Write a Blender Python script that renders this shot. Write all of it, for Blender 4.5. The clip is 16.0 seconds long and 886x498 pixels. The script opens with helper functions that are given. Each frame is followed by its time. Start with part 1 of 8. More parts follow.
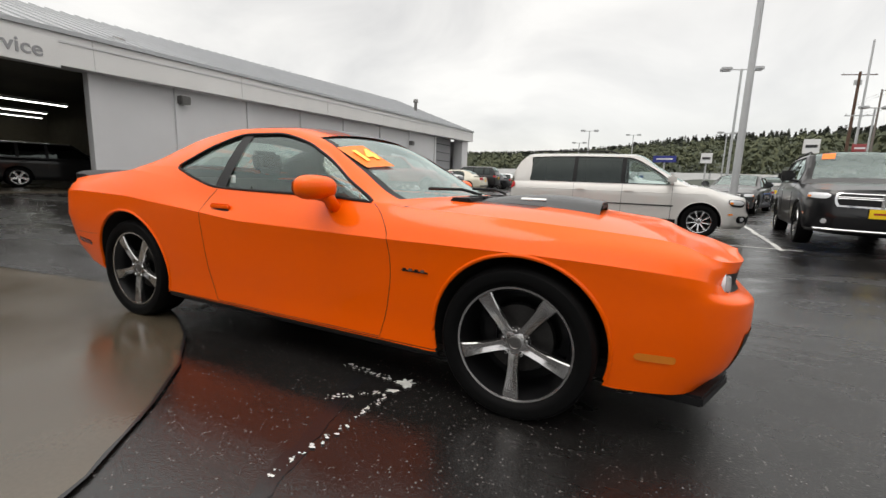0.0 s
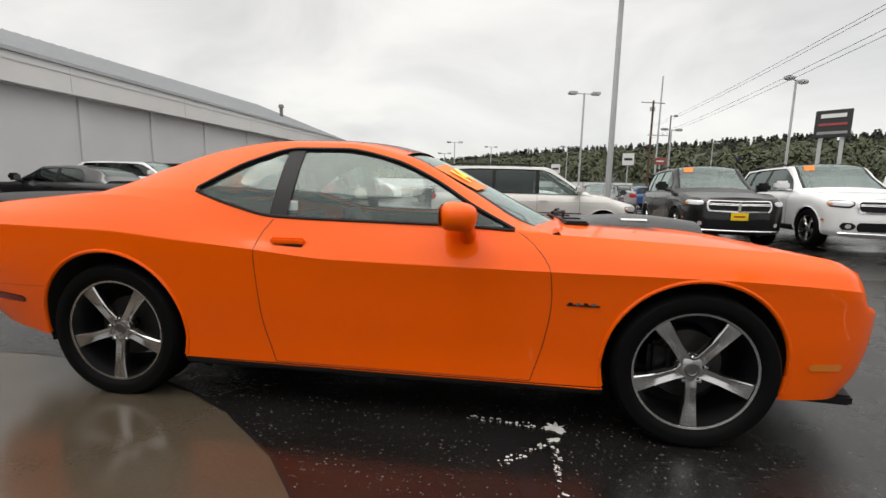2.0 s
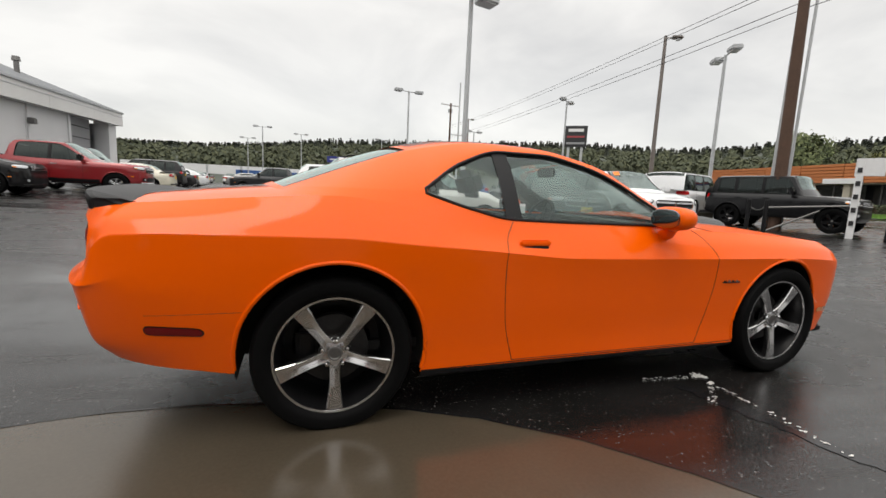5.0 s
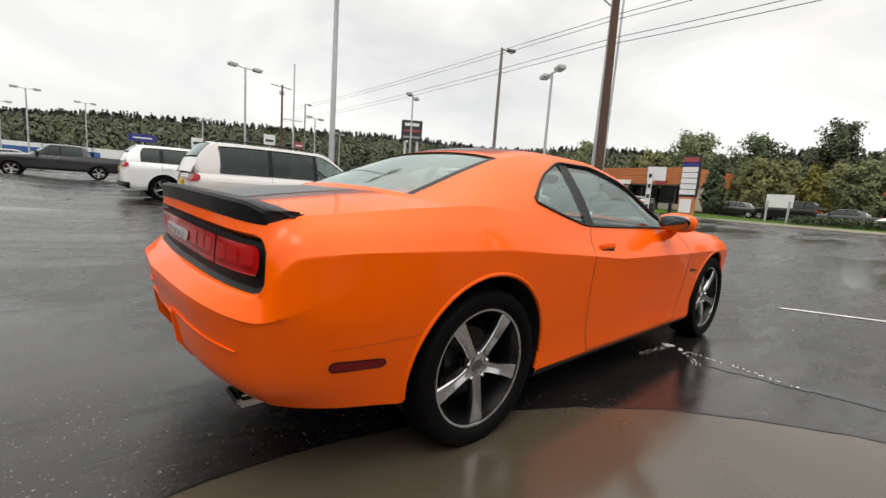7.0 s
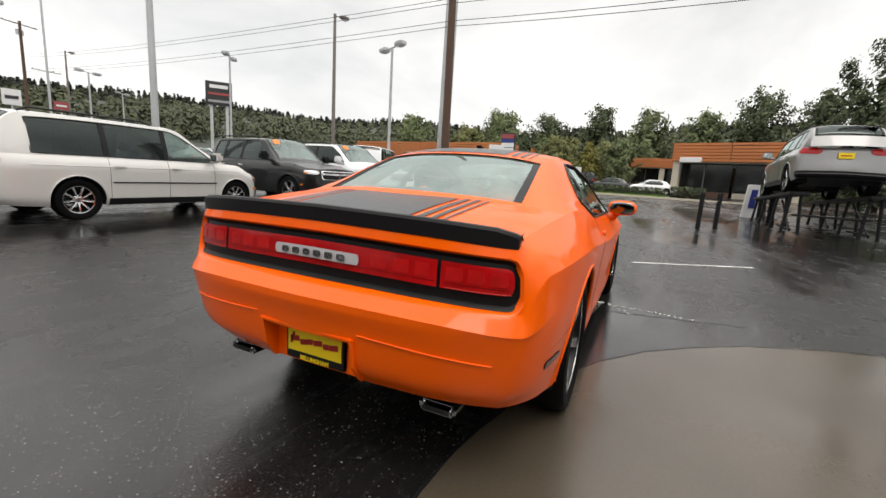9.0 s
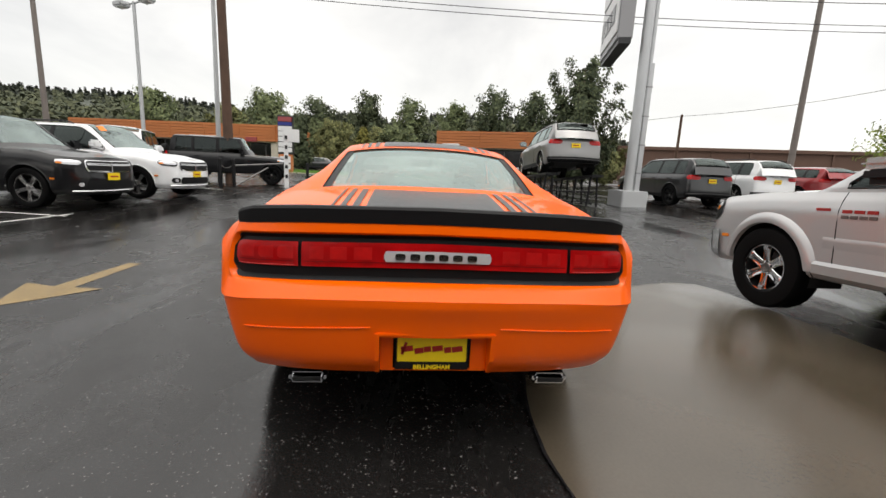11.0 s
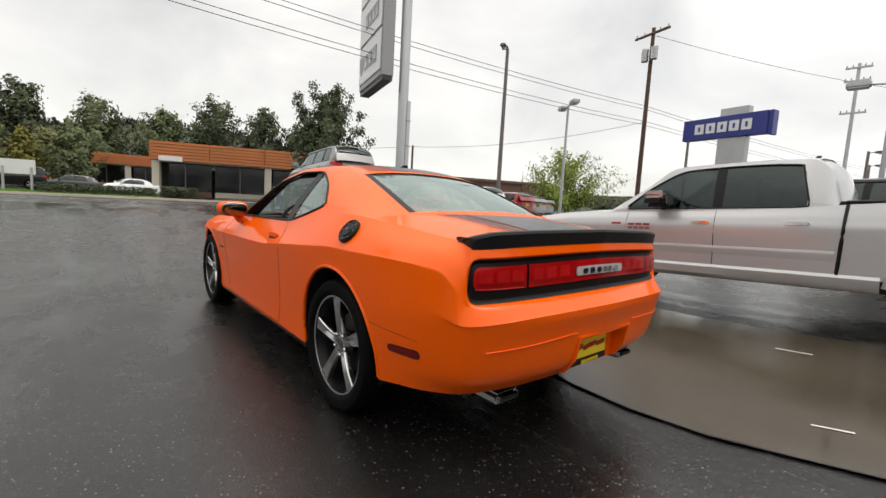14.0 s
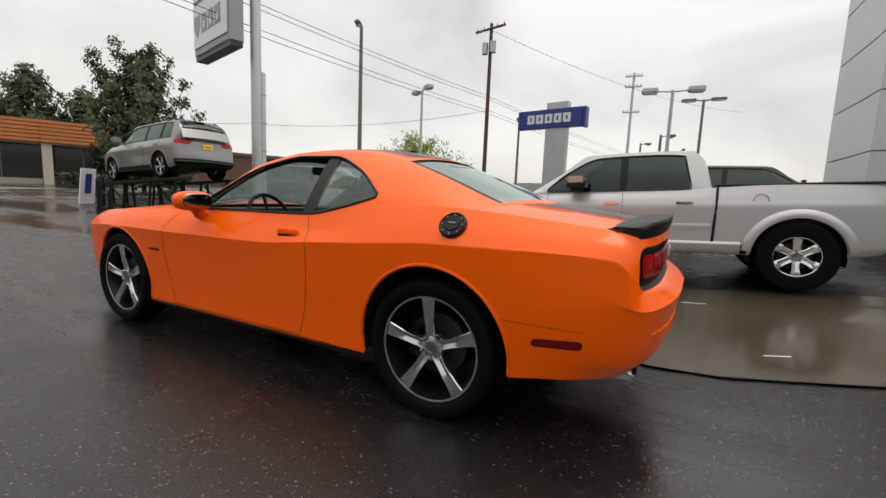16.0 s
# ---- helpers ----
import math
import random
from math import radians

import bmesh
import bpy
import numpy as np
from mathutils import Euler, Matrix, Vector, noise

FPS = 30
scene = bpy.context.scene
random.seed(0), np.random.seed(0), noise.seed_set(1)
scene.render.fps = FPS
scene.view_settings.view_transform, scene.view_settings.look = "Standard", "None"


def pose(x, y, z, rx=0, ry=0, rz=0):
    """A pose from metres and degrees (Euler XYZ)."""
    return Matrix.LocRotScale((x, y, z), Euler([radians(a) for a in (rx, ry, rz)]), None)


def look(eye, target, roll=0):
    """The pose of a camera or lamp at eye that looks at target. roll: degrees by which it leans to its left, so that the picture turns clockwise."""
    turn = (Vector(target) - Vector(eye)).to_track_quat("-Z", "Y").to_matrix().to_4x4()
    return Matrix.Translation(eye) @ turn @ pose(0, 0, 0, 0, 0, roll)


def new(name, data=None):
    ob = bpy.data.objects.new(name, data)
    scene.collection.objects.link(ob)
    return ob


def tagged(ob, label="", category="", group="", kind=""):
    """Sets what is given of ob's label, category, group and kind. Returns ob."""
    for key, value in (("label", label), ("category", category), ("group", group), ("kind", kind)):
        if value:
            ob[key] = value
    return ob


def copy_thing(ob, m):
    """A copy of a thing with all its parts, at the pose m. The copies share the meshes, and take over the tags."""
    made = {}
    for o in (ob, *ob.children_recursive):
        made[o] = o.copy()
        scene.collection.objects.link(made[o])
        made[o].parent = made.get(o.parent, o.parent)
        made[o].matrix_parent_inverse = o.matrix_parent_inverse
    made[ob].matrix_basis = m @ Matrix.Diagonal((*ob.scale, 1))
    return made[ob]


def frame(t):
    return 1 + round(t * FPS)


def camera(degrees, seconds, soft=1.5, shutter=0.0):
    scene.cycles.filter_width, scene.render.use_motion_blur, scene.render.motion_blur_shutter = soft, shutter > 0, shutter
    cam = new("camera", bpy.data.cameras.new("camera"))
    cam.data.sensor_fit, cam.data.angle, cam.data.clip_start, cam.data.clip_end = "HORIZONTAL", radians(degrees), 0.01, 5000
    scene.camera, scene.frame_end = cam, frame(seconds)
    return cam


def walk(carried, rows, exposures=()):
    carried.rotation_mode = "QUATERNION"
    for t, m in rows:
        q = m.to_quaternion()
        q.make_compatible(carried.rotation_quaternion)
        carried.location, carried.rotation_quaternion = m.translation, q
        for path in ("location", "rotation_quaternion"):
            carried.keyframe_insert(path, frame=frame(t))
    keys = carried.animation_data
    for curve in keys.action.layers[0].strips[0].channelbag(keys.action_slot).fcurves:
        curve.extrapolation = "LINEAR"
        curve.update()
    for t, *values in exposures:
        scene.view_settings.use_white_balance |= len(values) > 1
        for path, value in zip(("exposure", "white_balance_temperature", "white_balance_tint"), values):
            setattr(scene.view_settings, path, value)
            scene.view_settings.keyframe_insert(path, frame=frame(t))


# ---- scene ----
cam = camera(92.5, 16.0)

PATH = [
    (0, (1.963, -2.752, 1.098), (1.122, -0.966, 0.777), 2.1),
    (0.5, (1.617, -2.799, 1.096), (0.894, -0.96, 0.783), 1.9),
    (1, (1.256, -2.892, 1.12), (0.715, -0.987, 0.839), 0.6),
    (1.5, (0.901, -2.917, 1.118), (0.545, -0.971, 0.818), 0.7),
    (2, (0.551, -2.891, 1.137), (0.304, -0.924, 0.875), 1.4),
    (2.5, (0.171, -2.926, 1.125), (0.129, -0.94, 0.891), 1.1),
    (3, (-0.183, -2.945, 1.115), (-0.062, -0.961, 0.896), 1.6),
    (3.2, (-0.345, -2.933, 1.124), (-0.177, -0.952, 0.911), 2.0),
    (5.3, (-1.845, -2.779, 1.13), (-1.093, -0.948, 0.847), 2.3),
    (5.5, (-1.982, -2.725, 1.118), (-1.156, -0.927, 0.83), 2.1),
    (6, (-2.289, -2.562, 1.12), (-1.281, -0.872, 0.763), 3.5),
    (6.5, (-2.581, -2.331, 1.126), (-1.425, -0.725, 0.835), 2.7),
    (7, (-2.857, -2.156, 1.139), (-1.545, -0.671, 0.869), 4.1),
    (7.5, (-3.153, -2.017, 1.184), (-1.647, -0.739, 0.867), 3.2),
    (8, (-3.39, -1.788, 1.192), (-1.773, -0.656, 0.868), 3.5),
    (8.2, (-3.484, -1.679, 1.204), (-1.841, -0.588, 0.868), 3.4),
    (10.5, (-4.153, -0.173, 1.245), (-2.18, -0.109, 0.919), 3.5),
    (11, (-4.168, 0.131, 1.231), (-2.208, -0.044, 0.871), 2.7),
    (11.5, (-4.104, 0.464, 1.212), (-2.158, 0.149, 0.871), 2.5),
    (12, (-4.054, 0.774, 1.185), (-2.141, 0.262, 0.906), 3.5),
    (12.5, (-4.007, 1.096, 1.192), (-2.196, 0.292, 0.923), 3.2),
    (13, (-3.869, 1.417, 1.169), (-2.131, 0.452, 0.949), 4.0),
    (13.5, (-3.725, 1.695, 1.159), (-2.088, 0.564, 0.957), 4.5),
    (14, (-3.6, 1.985, 1.164), (-2.091, 0.689, 0.959), 3.2),
    (14.5, (-3.322, 2.209, 1.148), (-1.951, 0.771, 0.916), 2.2),
    (15, (-3.072, 2.405, 1.148), (-1.804, 0.874, 0.928), 2.9),
    (15.5, (-2.794, 2.6, 1.152), (-1.732, 0.924, 0.904), 2.1),
    (16, (-2.5, 2.748, 1.141), (-1.575, 0.992, 0.891), 2.4),
]
walk(cam, [(t, look(eye, target, roll)) for t, eye, target, roll in PATH],
     [(0, 0.03, 6850, 10), (2.0, -0.04, 6850, 10), (3.2, -0.04, 6850, 10), (5.5, 0.0, 6850, 10), (7.0, 0.1, 6850, 10), (8.0, 0.22, 6850, 10), (10.5, 0.15, 6850, 10), (12.0, 0.24, 6850, 10), (13.0, 0.22, 6850, 10), (14.0, 0.05, 6850, 10), (15.0, -0.1, 6850, 10), (16, -0.12, 6850, 10)])

# ---- world and light: an overcast wet day ----
def node_tree(owner):
    owner.use_nodes = True
    owner.node_tree.nodes.clear()
    return owner.node_tree.nodes, owner.node_tree.links


world = bpy.data.worlds.new("overcast_sky")
scene.world = world
wn, wl = node_tree(world)
sky = wn.new("ShaderNodeTexSky")
sky.sky_type, sky.sun_disc = "NISHITA", False
sky.sun_elevation, sky.sun_rotation = radians(48), radians(200)
sky_bg = wn.new("ShaderNodeBackground")
sky_bg.inputs["Strength"].default_value = 0.05 * 0.4
wl.new(sky.outputs["Color"], sky_bg.inputs["Color"])
way = wn.new("ShaderNodeTexCoord")
squash = wn.new("ShaderNodeMapping")
squash.inputs["Scale"].default_value = (1.0, 1.0, 2.0)
wl.new(way.outputs["Generated"], squash.inputs["Vector"])
cloud = wn.new("ShaderNodeTexNoise")
cloud.inputs["Scale"].default_value, cloud.inputs["Detail"].default_value, cloud.inputs["Roughness"].default_value = 2.1, 6, 0.52
cloud.inputs["Distortion"].default_value = 0.5
wl.new(squash.outputs["Vector"], cloud.inputs["Vector"])
tone = wn.new("ShaderNodeValToRGB")
tone.color_ramp.elements[0].position, tone.color_ramp.elements[0].color = 0.30, (0.61, 0.615, 0.622, 1)
tone.color_ramp.elements[1].position, tone.color_ramp.elements[1].color = 0.64, (0.91, 0.91, 0.90, 1)
wl.new(cloud.outputs["Fac"], tone.inputs["Fac"])
cloud_bg = wn.new("ShaderNodeBackground")
# an overcast sky grows brighter towards the zenith
height = wn.new("ShaderNodeSeparateXYZ")
wl.new(way.outputs["Generated"], height.inputs[0])
zenith = wn.new("ShaderNodeMapRange")
zenith.interpolation_type = "SMOOTHSTEP"
zenith.inputs["From Min"].default_value, zenith.inputs["From Max"].default_value = 0.30, 1.0
zenith.inputs["To Min"].default_value, zenith.inputs["To Max"].default_value = 1.0, 2.5
wl.new(height.outputs["Z"], zenith.inputs["Value"])
wl.new(zenith.outputs[0], cloud_bg.inputs["Strength"])
wl.new(tone.outputs["Color"], cloud_bg.inputs["Color"])
both = wn.new("ShaderNodeAddShader")
wl.new(sky_bg.outputs[0], both.inputs[0])
wl.new(cloud_bg.outputs[0], both.inputs[1])
wout = wn.new("ShaderNodeOutputWorld")
wl.new(both.outputs[0], wout.inputs["Surface"])

sun = new("sun", bpy.data.lights.new("sun", "SUN"))
sun.data.energy, sun.data.angle, sun.data.color = 1.0, radians(30), (1.0, 0.97, 0.93)
sun.matrix_world = look((0, 0, 60), (18, 14, 0))


# ---- materials ----
def material(name, color, rough=0.5, metal=0.0, grain=0.0, scale=20.0, stain=0.0, stain_scale=1.2, bump=0.0, coat=0.0, spec=0.5, wet=0.0, wet_scale=0.5):
    m = bpy.data.materials.new(name)
    n, l = node_tree(m)
    out = n.new("ShaderNodeOutputMaterial")
    p = n.new("ShaderNodeBsdfPrincipled")
    l.new(p.outputs[0], out.inputs["Surface"])
    p.inputs["Base Color"].default_value = (*color, 1)
    p.inputs["Roughness"].default_value, p.inputs["Metallic"].default_value = rough, metal
    p.inputs["Coat Weight"].default_value, p.inputs["Coat Roughness"].default_value = coat, 0.04
    p.inputs["Specular IOR Level"].default_value = spec
    if grain or stain or bump or wet:
        tc = n.new("ShaderNodeTexCoord")
        fine = n.new("ShaderNodeTexNoise")
        fine.inputs["Scale"].default_value, fine.inputs["Detail"].default_value = scale, 5
        l.new(tc.outputs["Object"], fine.inputs["Vector"])
        broad = n.new("ShaderNodeTexNoise")
        broad.inputs["Scale"].default_value, broad.inputs["Detail"].default_value = stain_scale, 4
        l.new(tc.outputs["Object"], broad.inputs["Vector"])
        total = n.new("ShaderNodeMath")
        total.operation = "MULTIPLY_ADD"
        total.inputs[1].default_value, total.inputs[2].default_value = 2 * grain, 1 - grain
        l.new(fine.outputs["Fac"], total.inputs[0])
        more = n.new("ShaderNodeMath")
        more.operation = "MULTIPLY_ADD"
        more.inputs[1].default_value, more.inputs[2].default_value = 2 * stain, 1 - stain
        l.new(broad.outputs["Fac"], more.inputs[0])
        prod = n.new("ShaderNodeMath")
        prod.operation = "MULTIPLY"
        l.new(total.outputs[0], prod.inputs[0])
        l.new(more.outputs[0], prod.inputs[1])
        hue = n.new("ShaderNodeVectorMath")
        hue.operation = "SCALE"
        hue.inputs[0].default_value = color
        l.new(prod.outputs[0], hue.inputs["Scale"])
        l.new(hue.outputs[0], p.inputs["Base Color"])
        if bump:
            b = n.new("ShaderNodeBump")
            b.inputs["Strength"].default_value, b.inputs["Distance"].default_value = bump, 0.01
            l.new(fine.outputs["Fac"], b.inputs["Height"])
            l.new(b.outputs[0], p.inputs["Normal"])
        if wet:
            pool = n.new("ShaderNodeTexNoise")
            pool.inputs["Scale"].default_value, pool.inputs["Detail"].default_value = wet_scale, 5
            l.new(tc.outputs["Object"], pool.inputs["Vector"])
            ramp = n.new("ShaderNodeMapRange")
            ramp.inputs["From Min"].default_value, ramp.inputs["From Max"].default_value = 0.42, 0.62
            ramp.inputs["To Min"].default_value, ramp.inputs["To Max"].default_value = rough, wet
            l.new(pool.outputs["Fac"], ramp.inputs["Value"])
            l.new(ramp.outputs[0], p.inputs["Roughness"])
            if bump:
                dry = n.new("ShaderNodeMapRange")
                dry.inputs["From Min"].default_value, dry.inputs["From Max"].default_value = 0.42, 0.62
                dry.inputs["To Min"].default_value, dry.inputs["To Max"].default_value = bump, bump * 0.25
                l.new(pool.outputs["Fac"], dry.inputs["Value"])
                l.new(dry.outputs[0], b.inputs["Strength"])
    return m


def glass_material(name, tint, film=0.0, film_color=(0.5, 0.56, 0.54)):
    """A thin pane: it lets tinted light through, shines by Fresnel, and may carry a pale film of rain and dust that
    also paints in sky sheen.
    """
    m = bpy.data.materials.new(name)
    n, l = node_tree(m)
    out = n.new("ShaderNodeOutputMaterial")
    clear = n.new("ShaderNodeBsdfTransparent")
    clear.inputs["Color"].default_value = (*tint, 1)
    gloss = n.new("ShaderNodeBsdfGlossy")
    gloss.inputs["Roughness"].default_value = 0.012
    gloss.inputs["Color"].default_value = (0.87, 1.0, 0.97, 1)
    # both faces of the pane shine: little straight on, more at a slant
    slant = n.new("ShaderNodeLayerWeight")
    slant.inputs["Blend"].default_value = 0.5
    fifth = n.new("ShaderNodeMath")
    fifth.operation = "POWER"
    fifth.inputs[1].default_value = 4.0
    l.new(slant.outputs["Facing"], fifth.inputs[0])
    shine = n.new("ShaderNodeMath")
    shine.operation = "MULTIPLY_ADD"
    shine.inputs[1].default_value, shine.inputs[2].default_value = 0.95, 0.05
    l.new(fifth.outputs[0], shine.inputs[0])
    mix = n.new("ShaderNodeMixShader")
    l.new(shine.outputs[0], mix.inputs[0])
    if film:
        outer = n.new("ShaderNodeBsdfDiffuse")
        outer.inputs["Color"].default_value = (*film_color, 1)
        inner = n.new("ShaderNodeBsdfTranslucent")
        inner.inputs["Color"].default_value = (*film_color, 1)
        sheen_film = n.new("ShaderNodeMixShader")
        l.new(outer.outputs[0], sheen_film.inputs[1])
        l.new(inner.outputs[0], sheen_film.inputs[2])
        veil = n.new("ShaderNodeMixShader")
        tc = n.new("ShaderNodeTexCoord")
        drops = n.new("ShaderNodeTexNoise")
        drops.inputs["Scale"].default_value, drops.inputs["Detail"].default_value = 7.0, 8
        l.new(tc.outputs["Object"], drops.inputs["Vector"])
        much = n.new("ShaderNodeMapRange")
        much.inputs["From Min"].default_value, much.inputs["From Max"].default_value = 0.3, 0.7
        much.inputs["To Min"].default_value, much.inputs["To Max"].default_value = film * 0.88, film * 1.12
        l.new(drops.outputs["Fac"], much.inputs["Value"])
        l.new(much.outputs[0], veil.inputs[0])
        l.new(clear.outputs[0], veil.inputs[1])
        l.new(sheen_film.outputs[0], veil.inputs[2])
        l.new(veil.outputs[0], mix.inputs[1])
    else:
        l.new(clear.outputs[0], mix.inputs[1])
    l.new(gloss.outputs[0], mix.inputs[2])
    l.new(mix.outputs[0], out.inputs["Surface"])
    return m


def glow_material(name, color, strength):
    m = bpy.data.materials.new(name)
    n, l = node_tree(m)
    out = n.new("ShaderNodeOutputMaterial")
    e = n.new("ShaderNodeEmission")
    e.inputs["Color"].default_value, e.inputs["Strength"].default_value = (*color, 1), strength
    l.new(e.outputs[0], out.inputs["Surface"])
    return m


def asphalt_material():
    """Wet asphalt: dark binder, pale chips of stone, and shallow water in broad uneven patches."""
    m = bpy.data.materials.new("wet_asphalt")
    n, l = node_tree(m)
    out = n.new("ShaderNodeOutputMaterial")
    p = n.new("ShaderNodeBsdfPrincipled")
    l.new(p.outputs[0], out.inputs["Surface"])
    tc = n.new("ShaderNodeTexCoord")

    def noise_at(scale, detail, rough=0.55):
        t = n.new("ShaderNodeTexNoise")
        t.inputs["Scale"].default_value, t.inputs["Detail"].default_value, t.inputs["Roughness"].default_value = scale, detail, rough
        l.new(tc.outputs["Object"], t.inputs["Vector"])
        return t.outputs["Fac"]

    def span(value, a, b, c, d):
        r = n.new("ShaderNodeMapRange")
        for key, v in zip(("From Min", "From Max", "To Min", "To Max"), (a, b, c, d)):
            r.inputs[key].default_value = v
        l.new(value, r.inputs["Value"])
        return r.outputs[0]

    def math_of(op, a, b):
        k = n.new("ShaderNodeMath")
        k.operation = op
        for slot, v in zip(k.inputs, (a, b)):
            if isinstance(v, float):
                slot.default_value = v
            else:
                l.new(v, slot)
        return k.outputs[0]
    # uneven outlines for the stones
    wobble = n.new("ShaderNodeTexNoise")
    wobble.inputs["Scale"].default_value, wobble.inputs["Detail"].default_value = 130, 2
    l.new(tc.outputs["Object"], wobble.inputs["Vector"])
    shift = n.new("ShaderNodeVectorMath")
    shift.operation = "MULTIPLY_ADD"
    shift.inputs[1].default_value = (0.016, 0.016, 0.016)
    l.new(wobble.outputs["Color"], shift.inputs[0])
    l.new(tc.outputs["Object"], shift.inputs[2])
    jitter = shift.outputs[0]

    def chip_layer(scale, lo, hi):
        v = n.new("ShaderNodeTexVoronoi")
        v.inputs["Scale"].default_value, v.inputs["Randomness"].default_value = scale, 1
        l.new(jitter, v.inputs["Vector"])
        pick = n.new("ShaderNodeSeparateColor")
        l.new(v.outputs["Color"], pick.inputs[0])
        return v.outputs["Distance"], math_of("MULTIPLY", span(v.outputs["Distance"], 0.16, 0.40, 1.0, 0.0), span(pick.outputs[0], lo, hi, 0.0, 1.0))
    coarse, pale = chip_layer(78, 0.84, 0.98)
    fine, grit = chip_layer(190, 0.55, 1.0)
    flow = n.new("ShaderNodeMapping")
    flow.inputs["Rotation"].default_value, flow.inputs["Scale"].default_value = (0, 0, radians(28)), (0.45, 1.7, 1.0)
    l.new(tc.outputs["Object"], flow.inputs["Vector"])
    run = n.new("ShaderNodeTexNoise")
    run.inputs["Scale"].default_value, run.inputs["Detail"].default_value, run.inputs["Roughness"].default_value = 0.34, 7, 0.62
    run.inputs["Distortion"].default_value = 0.7
    l.new(flow.outputs[0], run.inputs["Vector"])
    streaks = run.outputs["Fac"]
    broad, patchy = noise_at(0.35, 5), noise_at(2.2, 4)
    water = span(streaks, 0.47, 0.62, 0.0, 1.0)
    base = math_of("MULTIPLY", span(broad, 0.3, 0.7, 0.006, 0.012), span(patchy, 0.3, 0.7, 0.75, 1.25))
    chips = math_of("MULTIPLY", math_of("ADD", math_of("MULTIPLY", pale, 0.27), math_of("MULTIPLY", grit, 0.055)), span(broad, 0.35, 0.62, 1.15, 0.45))
    tone = math_of("ADD", base, chips)
    col = n.new("ShaderNodeCombineColor")
    l.new(tone, col.inputs[0])
    l.new(math_of("MULTIPLY", tone, 0.93), col.inputs[1])
    l.new(math_of("MULTIPLY", tone, 0.90), col.inputs[2])
    l.new(col.outputs[0], p.inputs["Base Color"])
    damp = span(patchy, 0.3, 0.7, 0.34, 0.24)
    l.new(math_of("SUBTRACT", damp, math_of("MULTIPLY", water, 0.17)), p.inputs["Roughness"])
    bump = n.new("ShaderNodeBump")
    bump.inputs["Distance"].default_value = 0.006
    relief = math_of("ADD", math_of("MULTIPLY", coarse, -0.7), math_of("MULTIPLY", fine, -0.45))
    l.new(relief, bump.inputs["Height"])
    l.new(span(water, 0.0, 1.0, 0.25, 0.05), bump.inputs["Strength"])
    l.new(bump.outputs[0], p.inputs["Normal"])
    l.new(span(water, 0.0, 1.0, 0.5, 0.7), p.inputs["Specular IOR Level"])
    return m


def paint(name, color, metal=0.0, rough=0.35, flake=0.03, coat=1.0, spec=0.5):
    return material(name, color, rough, metal, grain=flake, scale=900, stain=0.03, stain_scale=3, coat=coat, spec=spec)


ORANGE = paint("orange_paint", (0.93, 0.114, 0.0), rough=0.45, coat=0.48, spec=0.08)
BLACK_STRIPE = material("satin_black_stripe", (0.028, 0.03, 0.033), 0.3, grain=0.25, scale=140, stain=0.1, bump=0.25)
BLACK_TRIM = material("black_trim", (0.009, 0.009, 0.010), 0.45, grain=0.1, scale=200, spec=0.22)
WELL = material("wheel_well_liner", (0.008, 0.008, 0.008), 0.85, grain=0.2, scale=60)
RUBBER = material("tyre_rubber", (0.0042, 0.0042, 0.0044), 0.6, grain=0.2, scale=80, stain=0.15, stain_scale=5, bump=0.1, spec=0.07)
ALLOY = material("machined_alloy", (0.62, 0.61, 0.61), 0.24, 1.0, grain=0.03, scale=160)
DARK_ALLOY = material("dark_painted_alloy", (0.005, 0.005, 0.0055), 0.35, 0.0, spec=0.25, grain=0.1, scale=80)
CHROME = material("chrome", (0.72, 0.72, 0.73), 0.09, 1.0)
BRAKE = material("dark_brake_steel", (0.045, 0.043, 0.042), 0.5, 0.7, grain=0.3, scale=60)
STEEL = material("worn_steel", (0.19, 0.185, 0.18), 0.45, 0.9, grain=0.3, scale=60)
TINTED = glass_material("tinted_car_glass", (0.06, 0.065, 0.065))
WINDSCREEN = glass_material("wet_windscreen", (0.60, 0.68, 0.66), 0.34, (0.46, 0.55, 0.54))
REAR_GLASS = glass_material("green_tinted_glass", (0.6, 0.69, 0.66), 0.4, (0.44, 0.54, 0.51))
SIDE_GLASS = glass_material("wet_side_glass", (0.74, 0.81, 0.79), 0.04, (0.5, 0.6, 0.58))
DARK_MIRROR = material("mirror_glass", (0.25, 0.26, 0.27), 0.06, 1.0)
RED_LENS = material("red_tail_lens", (0.36, 0.004, 0.005), 0.18, grain=0.55, scale=9, coat=0.35, spec=0.2)
LENS_REFLECTION = material("painted_lens_reflection", (0.75, 0.12, 0.11), 0.25, coat=0.3)
RED_GLOW = material("light_red_lens_cell", (0.40, 0.006, 0.006), 0.3, grain=0.4, scale=25, coat=0.3, spec=0.2)
BADGE = material("satin_metal_badge", (0.50, 0.50, 0.51), 0.35, 0.25, grain=0.1, scale=90)
RED_DARK = material("dark_red_lens", (0.16, 0.003, 0.004), 0.2, coat=0.35, spec=0.2)
AMBER = material("amber_lens", (0.75, 0.21, 0.01), 0.15, coat=1.0)
CLEAR_LENS = material("clear_lamp_lens", (0.62, 0.63, 0.65), 0.08, 0.3, grain=0.3, scale=30, coat=1.0)
YELLOW = material("yellow_plate", (0.88, 0.63, 0.01), 0.4, grain=0.05, scale=60)
PALE_YELLOW = material("pale_yellow_print", (0.95, 0.78, 0.10), 0.5)
RED_INK = material("red_ink", (0.35, 0.012, 0.01), 0.5)
STICKER = material("orange_yellow_sticker", (0.90, 0.20, 0.01), 0.5, grain=0.06, scale=40)
